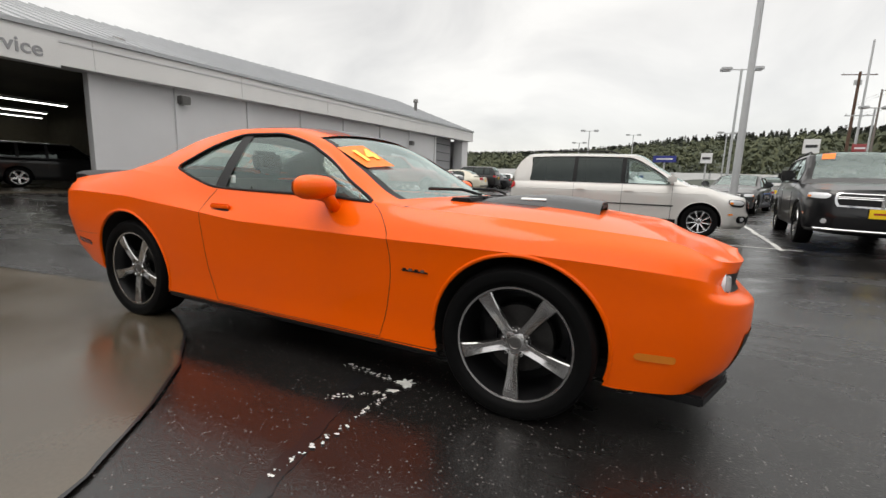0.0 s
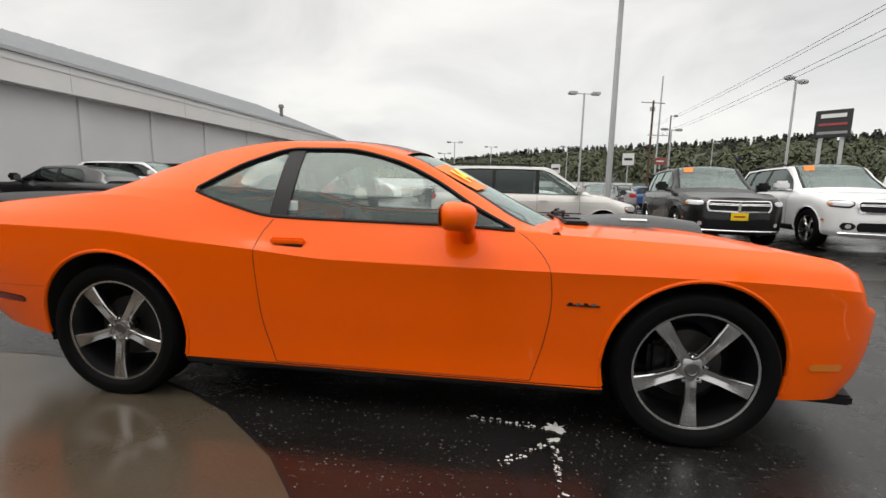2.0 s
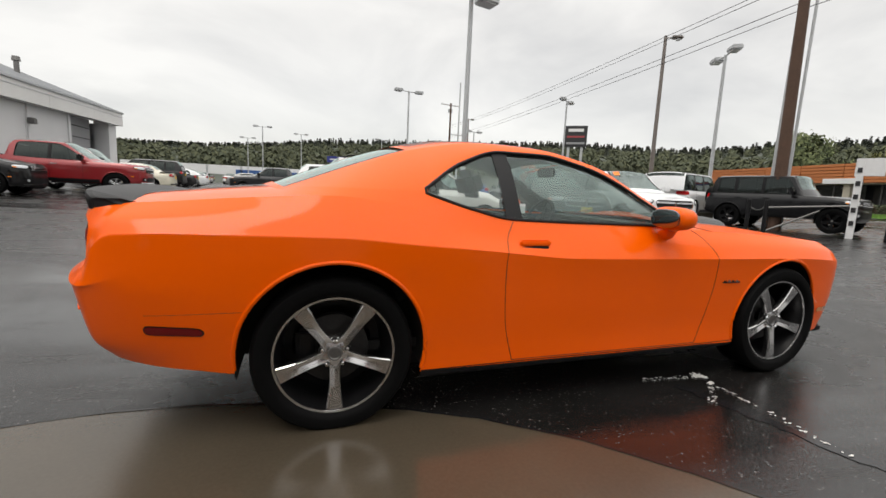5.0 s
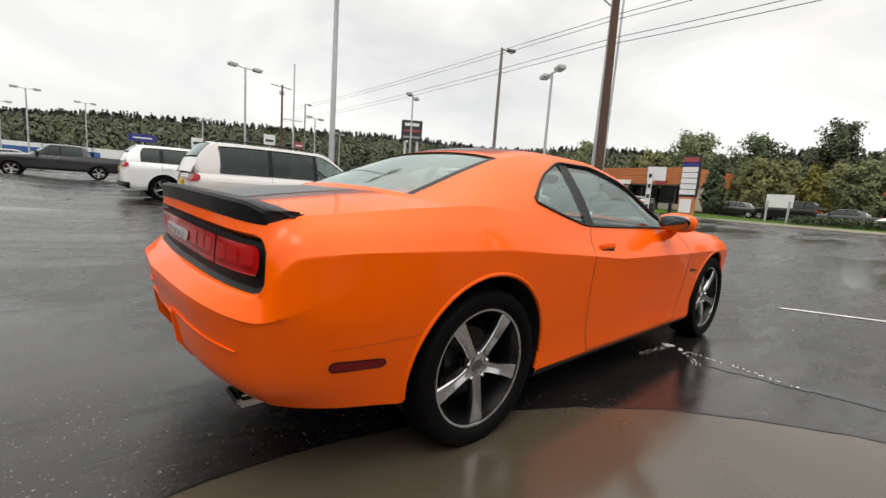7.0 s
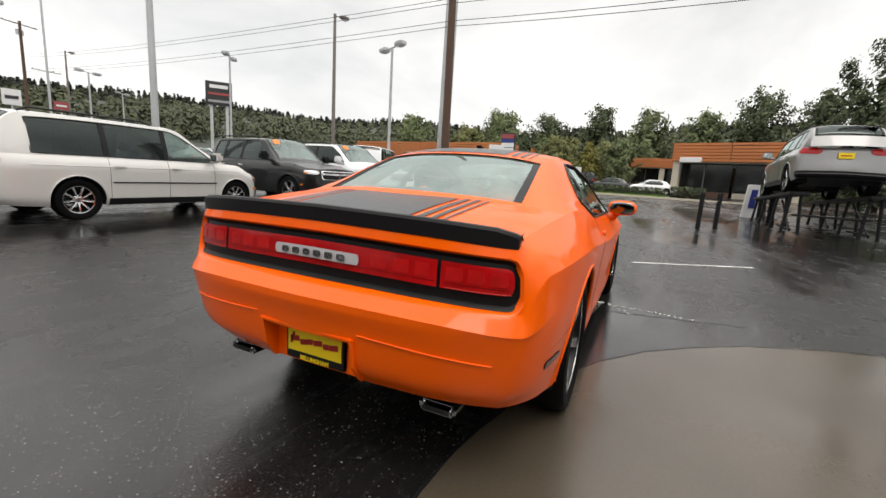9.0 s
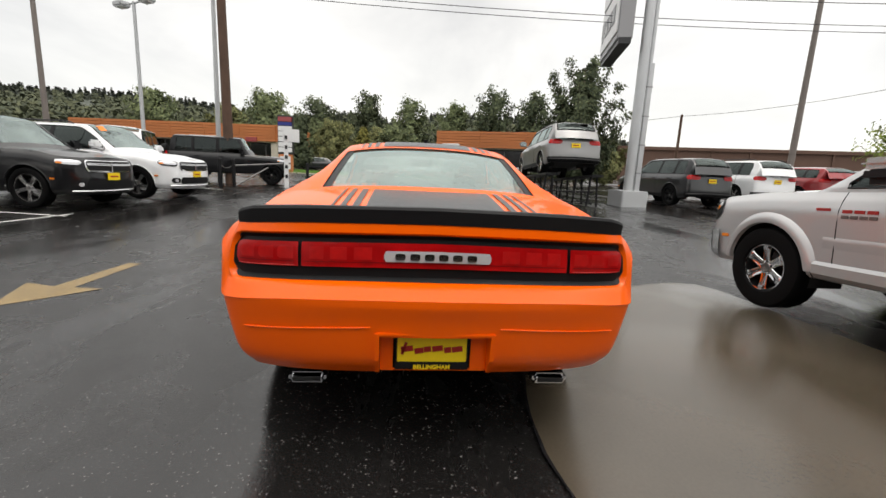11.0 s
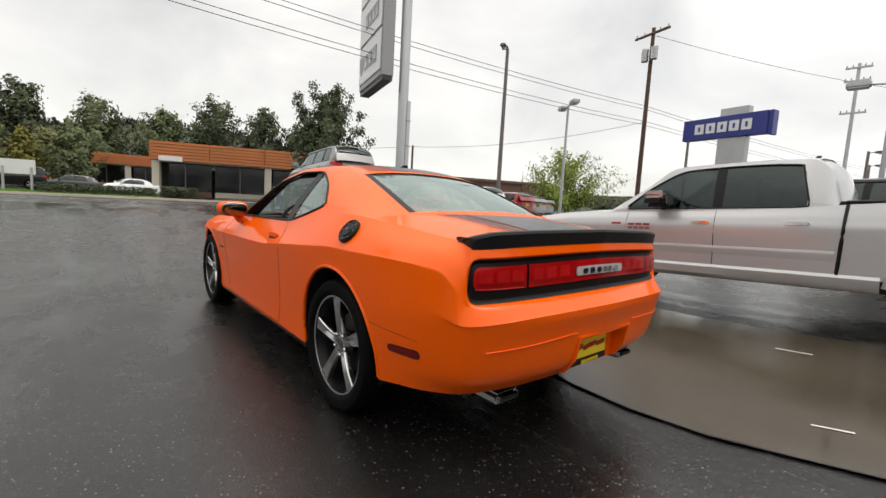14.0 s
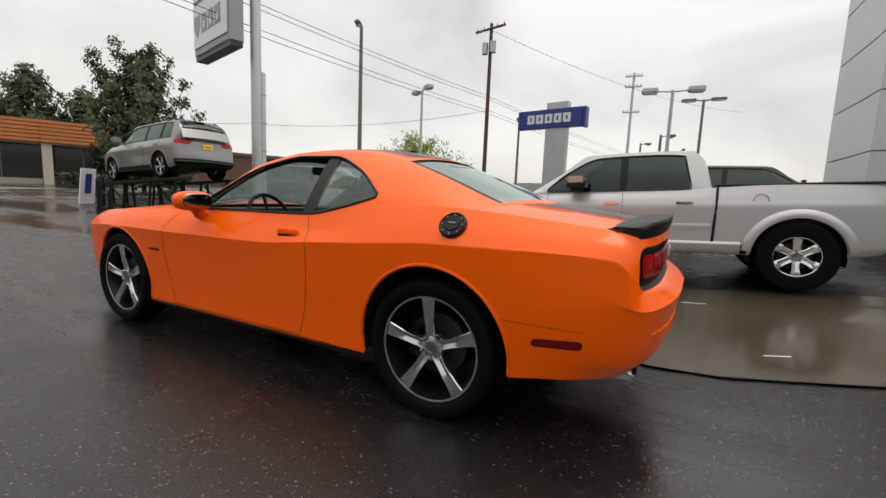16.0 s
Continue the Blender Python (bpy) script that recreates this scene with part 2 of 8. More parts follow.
INTERIOR = material("dark_interior", (0.022, 0.021, 0.021), 0.7, grain=0.2, scale=80)
SEAT = material("dark_grey_seat", (0.035, 0.034, 0.034), 0.65, grain=0.2, scale=150, bump=0.1)
WHITE_PAPER = material("white_paper", (0.75, 0.75, 0.74), 0.6, grain=0.05)
PEARL = paint("pearl_white_paint", (0.60, 0.585, 0.56), 0.15, 0.35)
SILVER = paint("silver_paint", (0.25, 0.247, 0.245), 0.4, 0.34)
PALE_SILVER = paint("pale_silver_paint", (0.45, 0.455, 0.46), 0.35, 0.36)
WHITE_PAINT = paint("white_car_paint", (0.78, 0.79, 0.80), 0.0, 0.35)
BLACK_PAINT = paint("black_car_paint", (0.006, 0.006, 0.007), 0.0, 0.3, coat=0.6, spec=0.2)
GREY_PAINT = paint("dark_grey_car_paint", (0.024, 0.025, 0.027), 0.5, 0.35)
RED_PAINT = paint("red_car_paint", (0.28, 0.012, 0.016), 0.2, 0.35)
BLUE_PAINT = paint("blue_car_paint", (0.03, 0.10, 0.30), 0.2, 0.35)
BEIGE_PAINT = paint("cream_car_paint", (0.66, 0.62, 0.50), 0.0, 0.4)
ASPHALT = asphalt_material()
CONCRETE = material("wet_concrete", (0.066, 0.053, 0.037), 0.26, grain=0.15, scale=60, stain=0.45, stain_scale=0.9, bump=0.05, spec=0.75, wet=0.08, wet_scale=0.6)
LINE_WHITE = material("worn_white_marking", (0.55, 0.55, 0.53), 0.45, grain=0.5, scale=45, stain=0.3, stain_scale=4, bump=0.4)
LINE_YELLOW = material("worn_yellow_marking", (0.20, 0.135, 0.05), 0.4, grain=0.7, scale=50, stain=0.4, stain_scale=3, bump=0.4)
SEALER = material("black_crack_sealer", (0.012, 0.012, 0.013), 0.2)
GRASS = material("lawn_soil", (0.09, 0.17, 0.03), 0.9, grain=0.4, scale=30, stain=0.3, stain_scale=0.4)
BLADES = material("grass_blades", (0.13, 0.25, 0.04), 0.7, grain=0.4, scale=9)
METAL_SIDING = material("painted_metal_siding", (0.64, 0.635, 0.645), 0.5, grain=0.05, scale=40, stain=0.1, stain_scale=0.5)
FASCIA = material("pale_fascia", (0.73, 0.72, 0.71), 0.5, grain=0.05, scale=30, stain=0.08, stain_scale=0.6)
ROOFING = material("grey_metal_roofing", (0.42, 0.43, 0.445), 0.4, 0.3, grain=0.08, scale=40, stain=0.12, stain_scale=0.5)
# the bay's dim light is put into this wall and ceiling colour
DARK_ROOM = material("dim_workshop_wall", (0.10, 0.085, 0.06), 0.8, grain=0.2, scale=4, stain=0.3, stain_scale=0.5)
POLE_GREY = material("galvanised_pole", (0.46, 0.47, 0.48), 0.45, 0.35, grain=0.1, scale=30, stain=0.12, stain_scale=2)
POLE_BRONZE = material("bronze_painted_pole", (0.17, 0.145, 0.13), 0.5, grain=0.1, scale=30)
WOOD_POLE = material("creosoted_wood", (0.085, 0.045, 0.028), 0.75, grain=0.4, scale=25, stain=0.35, stain_scale=2, bump=0.4)
CABLE = material("black_cable", (0.02, 0.02, 0.022), 0.6)
ORANGE_TILE = material("orange_cladding", (0.50, 0.17, 0.055), 0.7, grain=0.15, scale=12, stain=0.15, stain_scale=0.4)
STUCCO = material("cream_stucco", (0.52, 0.47, 0.38), 0.8, grain=0.1, scale=20, stain=0.12, stain_scale=0.6)
BROWN_WALL = material("brown_brick_wall", (0.13, 0.075, 0.055), 0.85, grain=0.2, scale=12, stain=0.2, stain_scale=0.5)
DARK_GLASS = material("dark_shop_glass", (0.012, 0.013, 0.014), 0.08, spec=0.6)
BLUE_SIGN = material("blue_sign", (0.025, 0.035, 0.22), 0.35, grain=0.04)
WHITE_SIGN = material("white_sign", (0.74, 0.74, 0.74), 0.4, grain=0.04, scale=10)
BLACK_SIGN = material("black_sign", (0.02, 0.02, 0.022), 0.4)
GREY_SIGN = material("grey_sign", (0.30, 0.30, 0.31), 0.45)
BARK = material("bark", (0.10, 0.075, 0.055), 0.9, grain=0.4, scale=20, bump=0.4)
ALUMINIUM = material("brushed_aluminium_panel", (0.52, 0.53, 0.54), 0.42, 0.5, grain=0.06, scale=30, stain=0.08)


def leaf_material(name, color, spread=0.35):
    m = material(name, color, 0.8, spec=0.08)
    n, l = m.node_tree.nodes, m.node_tree.links
    geo = n.new("ShaderNodeNewGeometry")
    ramp = n.new("ShaderNodeValToRGB")
    lo, hi = [c * (1 - spread) for c in color], [min(1, c * (1 + spread * 1.6)) for c in color]
    ramp.color_ramp.elements[0].color = (*lo, 1)
    ramp.color_ramp.elements[1].color = (hi[0] * 1.1, hi[1], hi[2] * 0.8, 1)
    l.new(geo.outputs["Random Per Island"], ramp.inputs["Fac"])
    l.new(ramp.outputs[0], n["Principled BSDF"].inputs["Base Color"])
    return m


LEAF = leaf_material("green_leaves", (0.115, 0.145, 0.085))
LEAF_LIGHT = leaf_material("light_green_leaves", (0.17, 0.23, 0.06))
LEAF_DARK = leaf_material("dark_conifer_leaves", (0.07, 0.09, 0.06))
# haze over the distant woods is put into these greyed leaf colours
LEAF_FAR = leaf_material("hazed_conifer_leaves", (0.070, 0.082, 0.074), 0.06)
LEAF_FAR_BROAD = leaf_material("hazed_broadleaf_leaves", (0.088, 0.102, 0.074), 0.08)
LEAF_OLIVE = leaf_material("olive_leaves", (0.15, 0.165, 0.085))
LEAF_YELLOW = leaf_material("yellowing_leaves", (0.15, 0.15, 0.05))


# ---- mesh helpers ----
def link_mesh(name, verts, faces, mat, parent=None, smooth=False, label=""):
    me = bpy.data.meshes.new(name)
    me.from_pydata([tuple(v) for v in verts], [], faces)
    me.materials.append(mat)
    if smooth:
        me.polygons.foreach_set("use_smooth", [True] * len(me.polygons))
    me.update()
    ob = new(name, me)
    if parent:
        ob.parent = parent
    if label:
        ob["label"] = label
    return ob


def part(name, bm, mat, parent=None, label="", smooth=False):
    me = bpy.data.meshes.new(name)
    bmesh.ops.recalc_face_normals(bm, faces=bm.faces)
    bm.to_mesh(me)
    bm.free()
    me.materials.append(mat)
    if smooth:
        me.polygons.foreach_set("use_smooth", [True] * len(me.polygons))
        me.set_sharp_from_angle(angle=radians(38))
    ob = new(name, me)
    if parent:
        ob.parent = parent
    if label:
        ob["label"] = label
    return ob


def share(name, ob, parent, m):
    """Another object on the same mesh, at the pose m."""
    twin = new(name, ob.data)
    twin.parent = parent
    twin.matrix_basis = m
    return twin


def empty(name, m, label, category, group="", kind=""):
    ob = new(name)
    ob.empty_display_size = 0.2
    ob.matrix_basis = m
    return tagged(ob, label, category, group, kind)


def box_bm(size, at=(0, 0, 0), bevel=0.0, turn=None, bm=None):
    bm = bm or bmesh.new()
    m = Matrix.Translation(at) @ (turn or Matrix()) @ Matrix.Diagonal((*size, 1))
    made = bmesh.ops.create_cube(bm, size=1, matrix=m)
    if bevel:
        edges = list({e for v in made["verts"] for e in v.link_edges})
        bmesh.ops.bevel(bm, geom=edges, offset=bevel, segments=2, affect="EDGES", clamp_overlap=True)
    return bm


def rod_bm(a, b, r0, r1=None, sides=12, bm=None):
    bm = bm or bmesh.new()
    a, b = Vector(a), Vector(b)
    way = b - a
    turn = way.to_track_quat("Z", "Y").to_matrix().to_4x4()
    bmesh.ops.create_cone(bm, cap_ends=True, segments=sides, radius1=r0, radius2=r0 if r1 is None else r1, depth=way.length,
                          matrix=Matrix.Translation((a + b) / 2) @ turn)
    return bm


def tube_bm(points, r, sides=8, bm=None, closed=False):
    bm = bm or bmesh.new()
    pts = [Vector(p) for p in points]
    rings = []
    n = len(pts)
    for i, p in enumerate(pts):
        ahead = (pts[(i + 1) % n] - pts[i - 1]) if closed else (pts[min(i + 1, n - 1)] - pts[max(i - 1, 0)])
        q = ahead.to_track_quat("Z", "Y")
        rings.append([bm.verts.new(p + q @ Vector((r * math.cos(k * math.tau / sides), r * math.sin(k * math.tau / sides), 0))) for k in range(sides)])
    for i in range(n if closed else n - 1):
        a, b = rings[i], rings[(i + 1) % n]
        for k in range(sides):
            bm.faces.new((a[k], a[(k + 1) % sides], b[(k + 1) % sides], b[k]))
    if not closed:
        bm.faces.new(rings[0][::-1])
        bm.faces.new(rings[-1])
    return bm


def lathe_bm(profile, sides=40, axis="Y", bm=None):
    """profile: (radius, height along the axis)."""
    bm = bm or bmesh.new()
    rings = []
    for r, h in profile:
        ring = []
        for k in range(sides):
            c, s = r * math.cos(k * math.tau / sides), r * math.sin(k * math.tau / sides)
            ring.append(bm.verts.new((c, h, s) if axis == "Y" else (c, s, h)))
        rings.append(ring)
    for a, b in zip(rings, rings[1:]):
        for k in range(sides):
            bm.faces.new((a[k], a[(k + 1) % sides], b[(k + 1) % sides], b[k]))
    return bm


def prism_bm(outline, depth, axis="Y", at=0.0, bm=None, bevel=0.0):
    """A flat outline of (a, b) drawn out along an axis from at to at + depth."""
    bm = bm or bmesh.new()

    def place(a, b, d):
        return {"Y": (a, d, b), "X": (d, a, b), "Z": (a, b, d)}[axis]
    lo = [bm.verts.new(place(a, b, at)) for a, b in outline]
    hi = [bm.verts.new(place(a, b, at + depth)) for a, b in outline]
    n = len(outline)
    made = [bm.faces.new(lo[::-1]), bm.faces.new(hi)]
    for k in range(n):
        made.append(bm.faces.new((lo[k], lo[(k + 1) % n], hi[(k + 1) % n], hi[k])))
    if bevel:
        edges = list(set(made[0].edges) | set(made[1].edges))
        bmesh.ops.bevel(bm, geom=edges, offset=bevel, segments=2, affect="EDGES", clamp_overlap=True)
    return bm


CURVES = {}


def curve_knots(keys):
    found = CURVES.get(id(keys))
    if found is None or found[0] is not keys:
        xs = np.array(sorted(keys), float)
        ys = np.array([keys[k] for k in sorted(keys)], float)
        h, d = np.diff(xs), np.diff(ys) / np.diff(xs)
        m = np.zeros(len(xs))
        m[0], m[-1] = d[0], d[-1]
        for i in range(1, len(xs) - 1):
            if d[i - 1] * d[i] > 0:
                w1, w2 = 2 * h[i] + h[i - 1], h[i] + 2 * h[i - 1]
                m[i] = (w1 + w2) / (w1 / d[i - 1] + w2 / d[i])
        found = CURVES[id(keys)] = (keys, xs, ys, h, m, xs.tolist(), ys.tolist(), h.tolist(), m.tolist())
    return found


def curve_at(keys, u):
    """A smooth curve without overshoot through the keys {u: value}."""
    _, xs, ys, h, m, lx, ly, lh, lm = curve_knots(keys)
    if isinstance(u, float):
        u = min(max(u, lx[0]), lx[-1])
        i = 0
        while i < len(lx) - 2 and u >= lx[i + 1]:
            i += 1
        s = (u - lx[i]) / lh[i]
        return (1 + 2 * s) * (1 - s) ** 2 * ly[i] + s * (1 - s) ** 2 * lh[i] * lm[i] + s * s * (3 - 2 * s) * ly[i + 1] + s * s * (s - 1) * lh[i] * lm[i + 1]
    u = np.clip(np.asarray(u, float), xs[0], xs[-1])
    i = np.clip(np.searchsorted(xs, u, side="right") - 1, 0, len(xs) - 2)
    s = (u - xs[i]) / h[i]
    return ((1 + 2 * s) * (1 - s) ** 2 * ys[i] + s * (1 - s) ** 2 * h[i] * m[i] + s * s * (3 - 2 * s) * ys[i + 1] + s * s * (s - 1) * h[i] * m[i + 1])


def grid_mesh(name, rows, mat, parent=None, smooth=True, keep=None, label="", thick=0.0):
    """A sheet through rows of points, all of one length."""
    n = len(rows[0])
    verts = [p for r in rows for p in r]
    faces = []
    for i in range(len(rows) - 1):
        for k in range(n - 1):
            if keep is None or keep(i, k):
                faces.append((i * n + k, i * n + k + 1, (i + 1) * n + k + 1, (i + 1) * n + k))
    bm = bmesh.new()
    vs = [bm.verts.new(p) for p in verts]
    for f in faces:
        bm.faces.new([vs[j] for j in f])
    bmesh.ops.remove_doubles(bm, verts=bm.verts, dist=0.0004)
    bmesh.ops.delete(bm, geom=[v for v in bm.verts if not v.link_faces], context="VERTS")
    bmesh.ops.dissolve_degenerate(bm, edges=bm.edges, dist=0.0003)
    if thick:
        bmesh.ops.recalc_face_normals(bm, faces=bm.faces)
        bmesh.ops.solidify(bm, geom=bm.faces[:], thickness=thick)
    return part(name, bm, mat, parent, label, smooth)


# ---- the ground: gently dished round the parked coupe ----
def ramp(d, near, far):
    d = max(0.0, d)
    return near * min(d, 10.0) + far * max(0.0, d - 10.0)


def ground_z(x, y):
    return -0.012 + (ramp(x - 3, 0.026, 0.010) + ramp(y - 3.2, 0.022, 0.006) + ramp(-y - 3.8, 0.024, 0.006)
            + 0.15 * (1 - math.exp(-max(0.0, -x - 2.6) ** 2 / 3.0))
            + 0.20 * (1 - math.exp(-max(0.0, -x - 1.5) ** 2 / 3.0)) * (1 - math.exp(-max(0.0, -y - 2.9) ** 2 / 0.8)))


# ---- vehicles: a lofted shell with wheel arches, a glasshouse, wheels and fittings ----
class Shell:
    """A body skin round a plan outline. u runs from the nose's middle along the left side to the tail's middle; v runs up the levels."""

    def __init__(self, plan, levels, sharp=(), dent=None):
        n = len(plan) - 1
        self.dent = dent
        self.n, self.top = n, len(levels) - 1
        self.px = {i: p[0] for i, p in enumerate(plan)}
        self.py = {i: p[1] for i, p in enumerate(plan)}
        self.levels, self.table, self.sharp = levels, None, sharp
        # all curves of the shell on one fine scale of u
        fine = np.linspace(0, n, 2401)
        self.dense = np.array([curve_at(self.px, fine), curve_at(self.py, fine)] + [curve_at(z, fine) for z, _ in levels] + [curve_at(i, fine) for _, i in levels])

    def keyed(self, u, rows=slice(None)):
        f = np.clip(u, 0, self.n) / self.n * 2400
        i = np.minimum(f.astype(int), 2399)
        f = f - i
        return self.dense[rows, i] * (1 - f) + self.dense[rows, i + 1] * f

    def surf(self, u, v, out=0.0):
        u, v = np.asarray(u, float), np.asarray(v, float)
        e = 0.02
        ua, ub = np.clip(u - e, 0, self.n), np.clip(u + e, 0, self.n)
        values, plan = self.keyed(u), slice(0, 2)
        x, y = values[0], values[1]
        tx, ty = self.keyed(ub, plan) - self.keyed(ua, plan)
        size = np.hypot(tx, ty) + 1e-9
        nx, ny = -ty / size, tx / size
        # the outward normal of the half outline, square to the middle plane at both ends
        nx, ny = -nx, -ny
        ends = np.clip(np.minimum(u, self.n - u) / 0.5, 0, 1)
        ny = ny * ends
        k = np.clip(np.floor(v).astype(int), 0, self.top - 1)
        zs, ins = values[2:self.top + 3], values[self.top + 3:]
        z, d = self.between(zs, v, k), self.between(ins, v, k)
        if self.dent:
            d = d + self.dent(u, v)
        return np.stack([x - nx * (d - out), np.maximum(y - ny * (d - out), 0), z], -1)

    def between(self, table, v, k):
        s = v - k
        cols = np.arange(table.shape[1]) if table.ndim > 1 else None
        pick = lambda j: table[np.clip(j, 0, self.top), cols]
        p1, p2 = pick(k), pick(k + 1)
        d1, d0, d2 = p2 - p1, p1 - pick(k - 1), pick(k + 2) - p2
        m1 = np.where(k > 0, np.where(d0 * d1 > 0, 2 * d0 * d1 / (d0 + d1 + 1e-12), 0), d1)
        m2 = np.where(k < self.top - 1, np.where(d1 * d2 > 0, 2 * d1 * d2 / (d1 + d2 + 1e-12), 0), d1)
        for hard in self.sharp:
            m1, m2 = np.where(k == hard, d1, m1), np.where(k + 1 == hard, d1, m2)
        return ((1 + 2 * s) * (1 - s) ** 2 * p1 + s * (1 - s) ** 2 * m1 + s * s * (3 - 2 * s) * p2 + s * s * (s - 1) * m2)

    def line(self, us, v, out=0.0):
        us = np.asarray(us, float)
        return self.surf(us, np.broadcast_to(np.asarray(v, float), us.shape), out)

    def at(self, x, z, out=0.0):
        """The place on the left side at this x and z."""
        if self.table is None:
            us, vs = np.linspace(self.n * 0.16, self.n * 0.84, 121), np.linspace(0, self.top, 41)
            grid = np.array([self.surf(us, np.full(us.shape, v)) for v in vs])
            self.table = us, vs, grid
        us, vs, grid = self.table
        u = float(np.interp(-x, -grid[20, :, 0], us))
        v = 2.0
        for _ in range(2):
            i = int(np.searchsorted(us, u)) - 1
            i = min(max(i, 0), len(us) - 2)
            f = (u - us[i]) / (us[i + 1] - us[i])
            col = grid[:, i] * (1 - f) + grid[:, i + 1] * f
            v = float(np.interp(z, col[:, 2], vs))
            xs_here = np.array([np.interp(v, vs, grid[:, k, 0]) for k in range(max(0, i - 6), min(len(us), i + 8))])
            u = float(np.interp(-x, -xs_here, us[max(0, i - 6):min(len(us), i + 8)]))
        return Vector(self.surf(np.array([u]), np.array([v]), out)[0]), u, v


def mirror_rows(rows):
    return [[(x, -y, z) for x, y, z in r] for r in rows]


def skin(name, shell, mat, parent, us, vs, arches=(), hole=None, label=""):
    """The band of body round the outline between the given samples, both sides, with round arches cut out."""
    bm = bmesh.new()
    for side in (1, -1):
        uu, vv = np.meshgrid(us, vs, indexing="ij")
        pts = shell.surf(uu.ravel(), vv.ravel()).reshape(len(us), len(vs), 3)
        grid = [[bm.verts.new((q[0], side * q[1], q[2])) for q in row] for row in pts]
        for i in range(len(us) - 1):
            for k in range(len(vs) - 1):
                bm.faces.new((grid[i][k], grid[i + 1][k], grid[i + 1][k + 1], grid[i][k + 1]))
    if hole:
        bmesh.ops.delete(bm, geom=[f for f in bm.faces if hole(f.calc_center_median())], context="FACES")
    for ax, az, r in arches:
        gone = []
        for f in bm.faces:
            c = f.calc_center_median()
            if abs(c.y) > 0.5 and math.hypot(c.x - ax, c.z - az) < r:
                gone.append(f)
        rim = {v for f in gone for v in f.verts}
        bmesh.ops.delete(bm, geom=gone, context="FACES")
        for v in rim:
            if v.is_valid and v.link_faces:
                d = Vector((v.co.x - ax, 0, v.co.z - az))
                if d.length > 1e-4:
                    d = d.normalized() * r
                    v.co.x, v.co.z = ax + d.x, az + d.z
    bmesh.ops.delete(bm, geom=[v for v in bm.verts if not v.link_faces], context="VERTS")
    bmesh.ops.remove_doubles(bm, verts=bm.verts, dist=0.0005)
    return part(name, bm, mat, parent, label, True)


def lid(name, shell, mat, parent, us, centre, bulge=2.4, cols=13, label="", lift=0.0, inset=1.0, keep=None):
    """The upper skin from side to side between the top edges: bonnet or boot lid. centre: the height along the middle, by x."""
    edge = shell.line(us, shell.top)
    rows = []
    for x, y, z in edge:
        zc = float(curve_at(centre, x))
        row = []
        for s in np.linspace(-inset, inset, cols):
            row.append((x, y * s, z + (zc - z) * (1 - abs(s) ** bulge) + lift))
        rows.append(row)
    return grid_mesh(name, rows, mat, parent, True, keep, label)


def patch(name, shell, mat, parent, u0, u1, v0, v1, out=0.004, cols=10, rows=5, corner=0.0, sides=(1,), label="", thick=0.0, lean=0.0):
    """A panel lying on the skin. corner: how far its corners are rounded, 0 to 1. u1 past the tail's middle goes on round the other side."""
    made = []
    for side in sides:
        grid = []
        a = np.linspace(-1, 1, cols + 1)
        for b in np.linspace(-1, 1, rows + 1):
            ca = a * (1 - corner * abs(b) ** 6 * 0.5 * np.abs(a))
            cb = b * (1 - corner * np.abs(a) ** 10 * 0.55)
            u, v = (u0 + u1) / 2 + (u1 - u0) / 2 * ca + lean * cb, (v0 + v1) / 2 + (v1 - v0) / 2 * cb
            other = np.where(u > shell.n, -1, 1)
            p = shell.surf(np.where(u > shell.n, 2 * shell.n - u, u), v, out)
            grid.append([(q[0], side * o * q[1], q[2]) for q, o in zip(p, other)])
        made.append(grid_mesh(name, grid, mat, parent, True, None, label, thick))
    return made


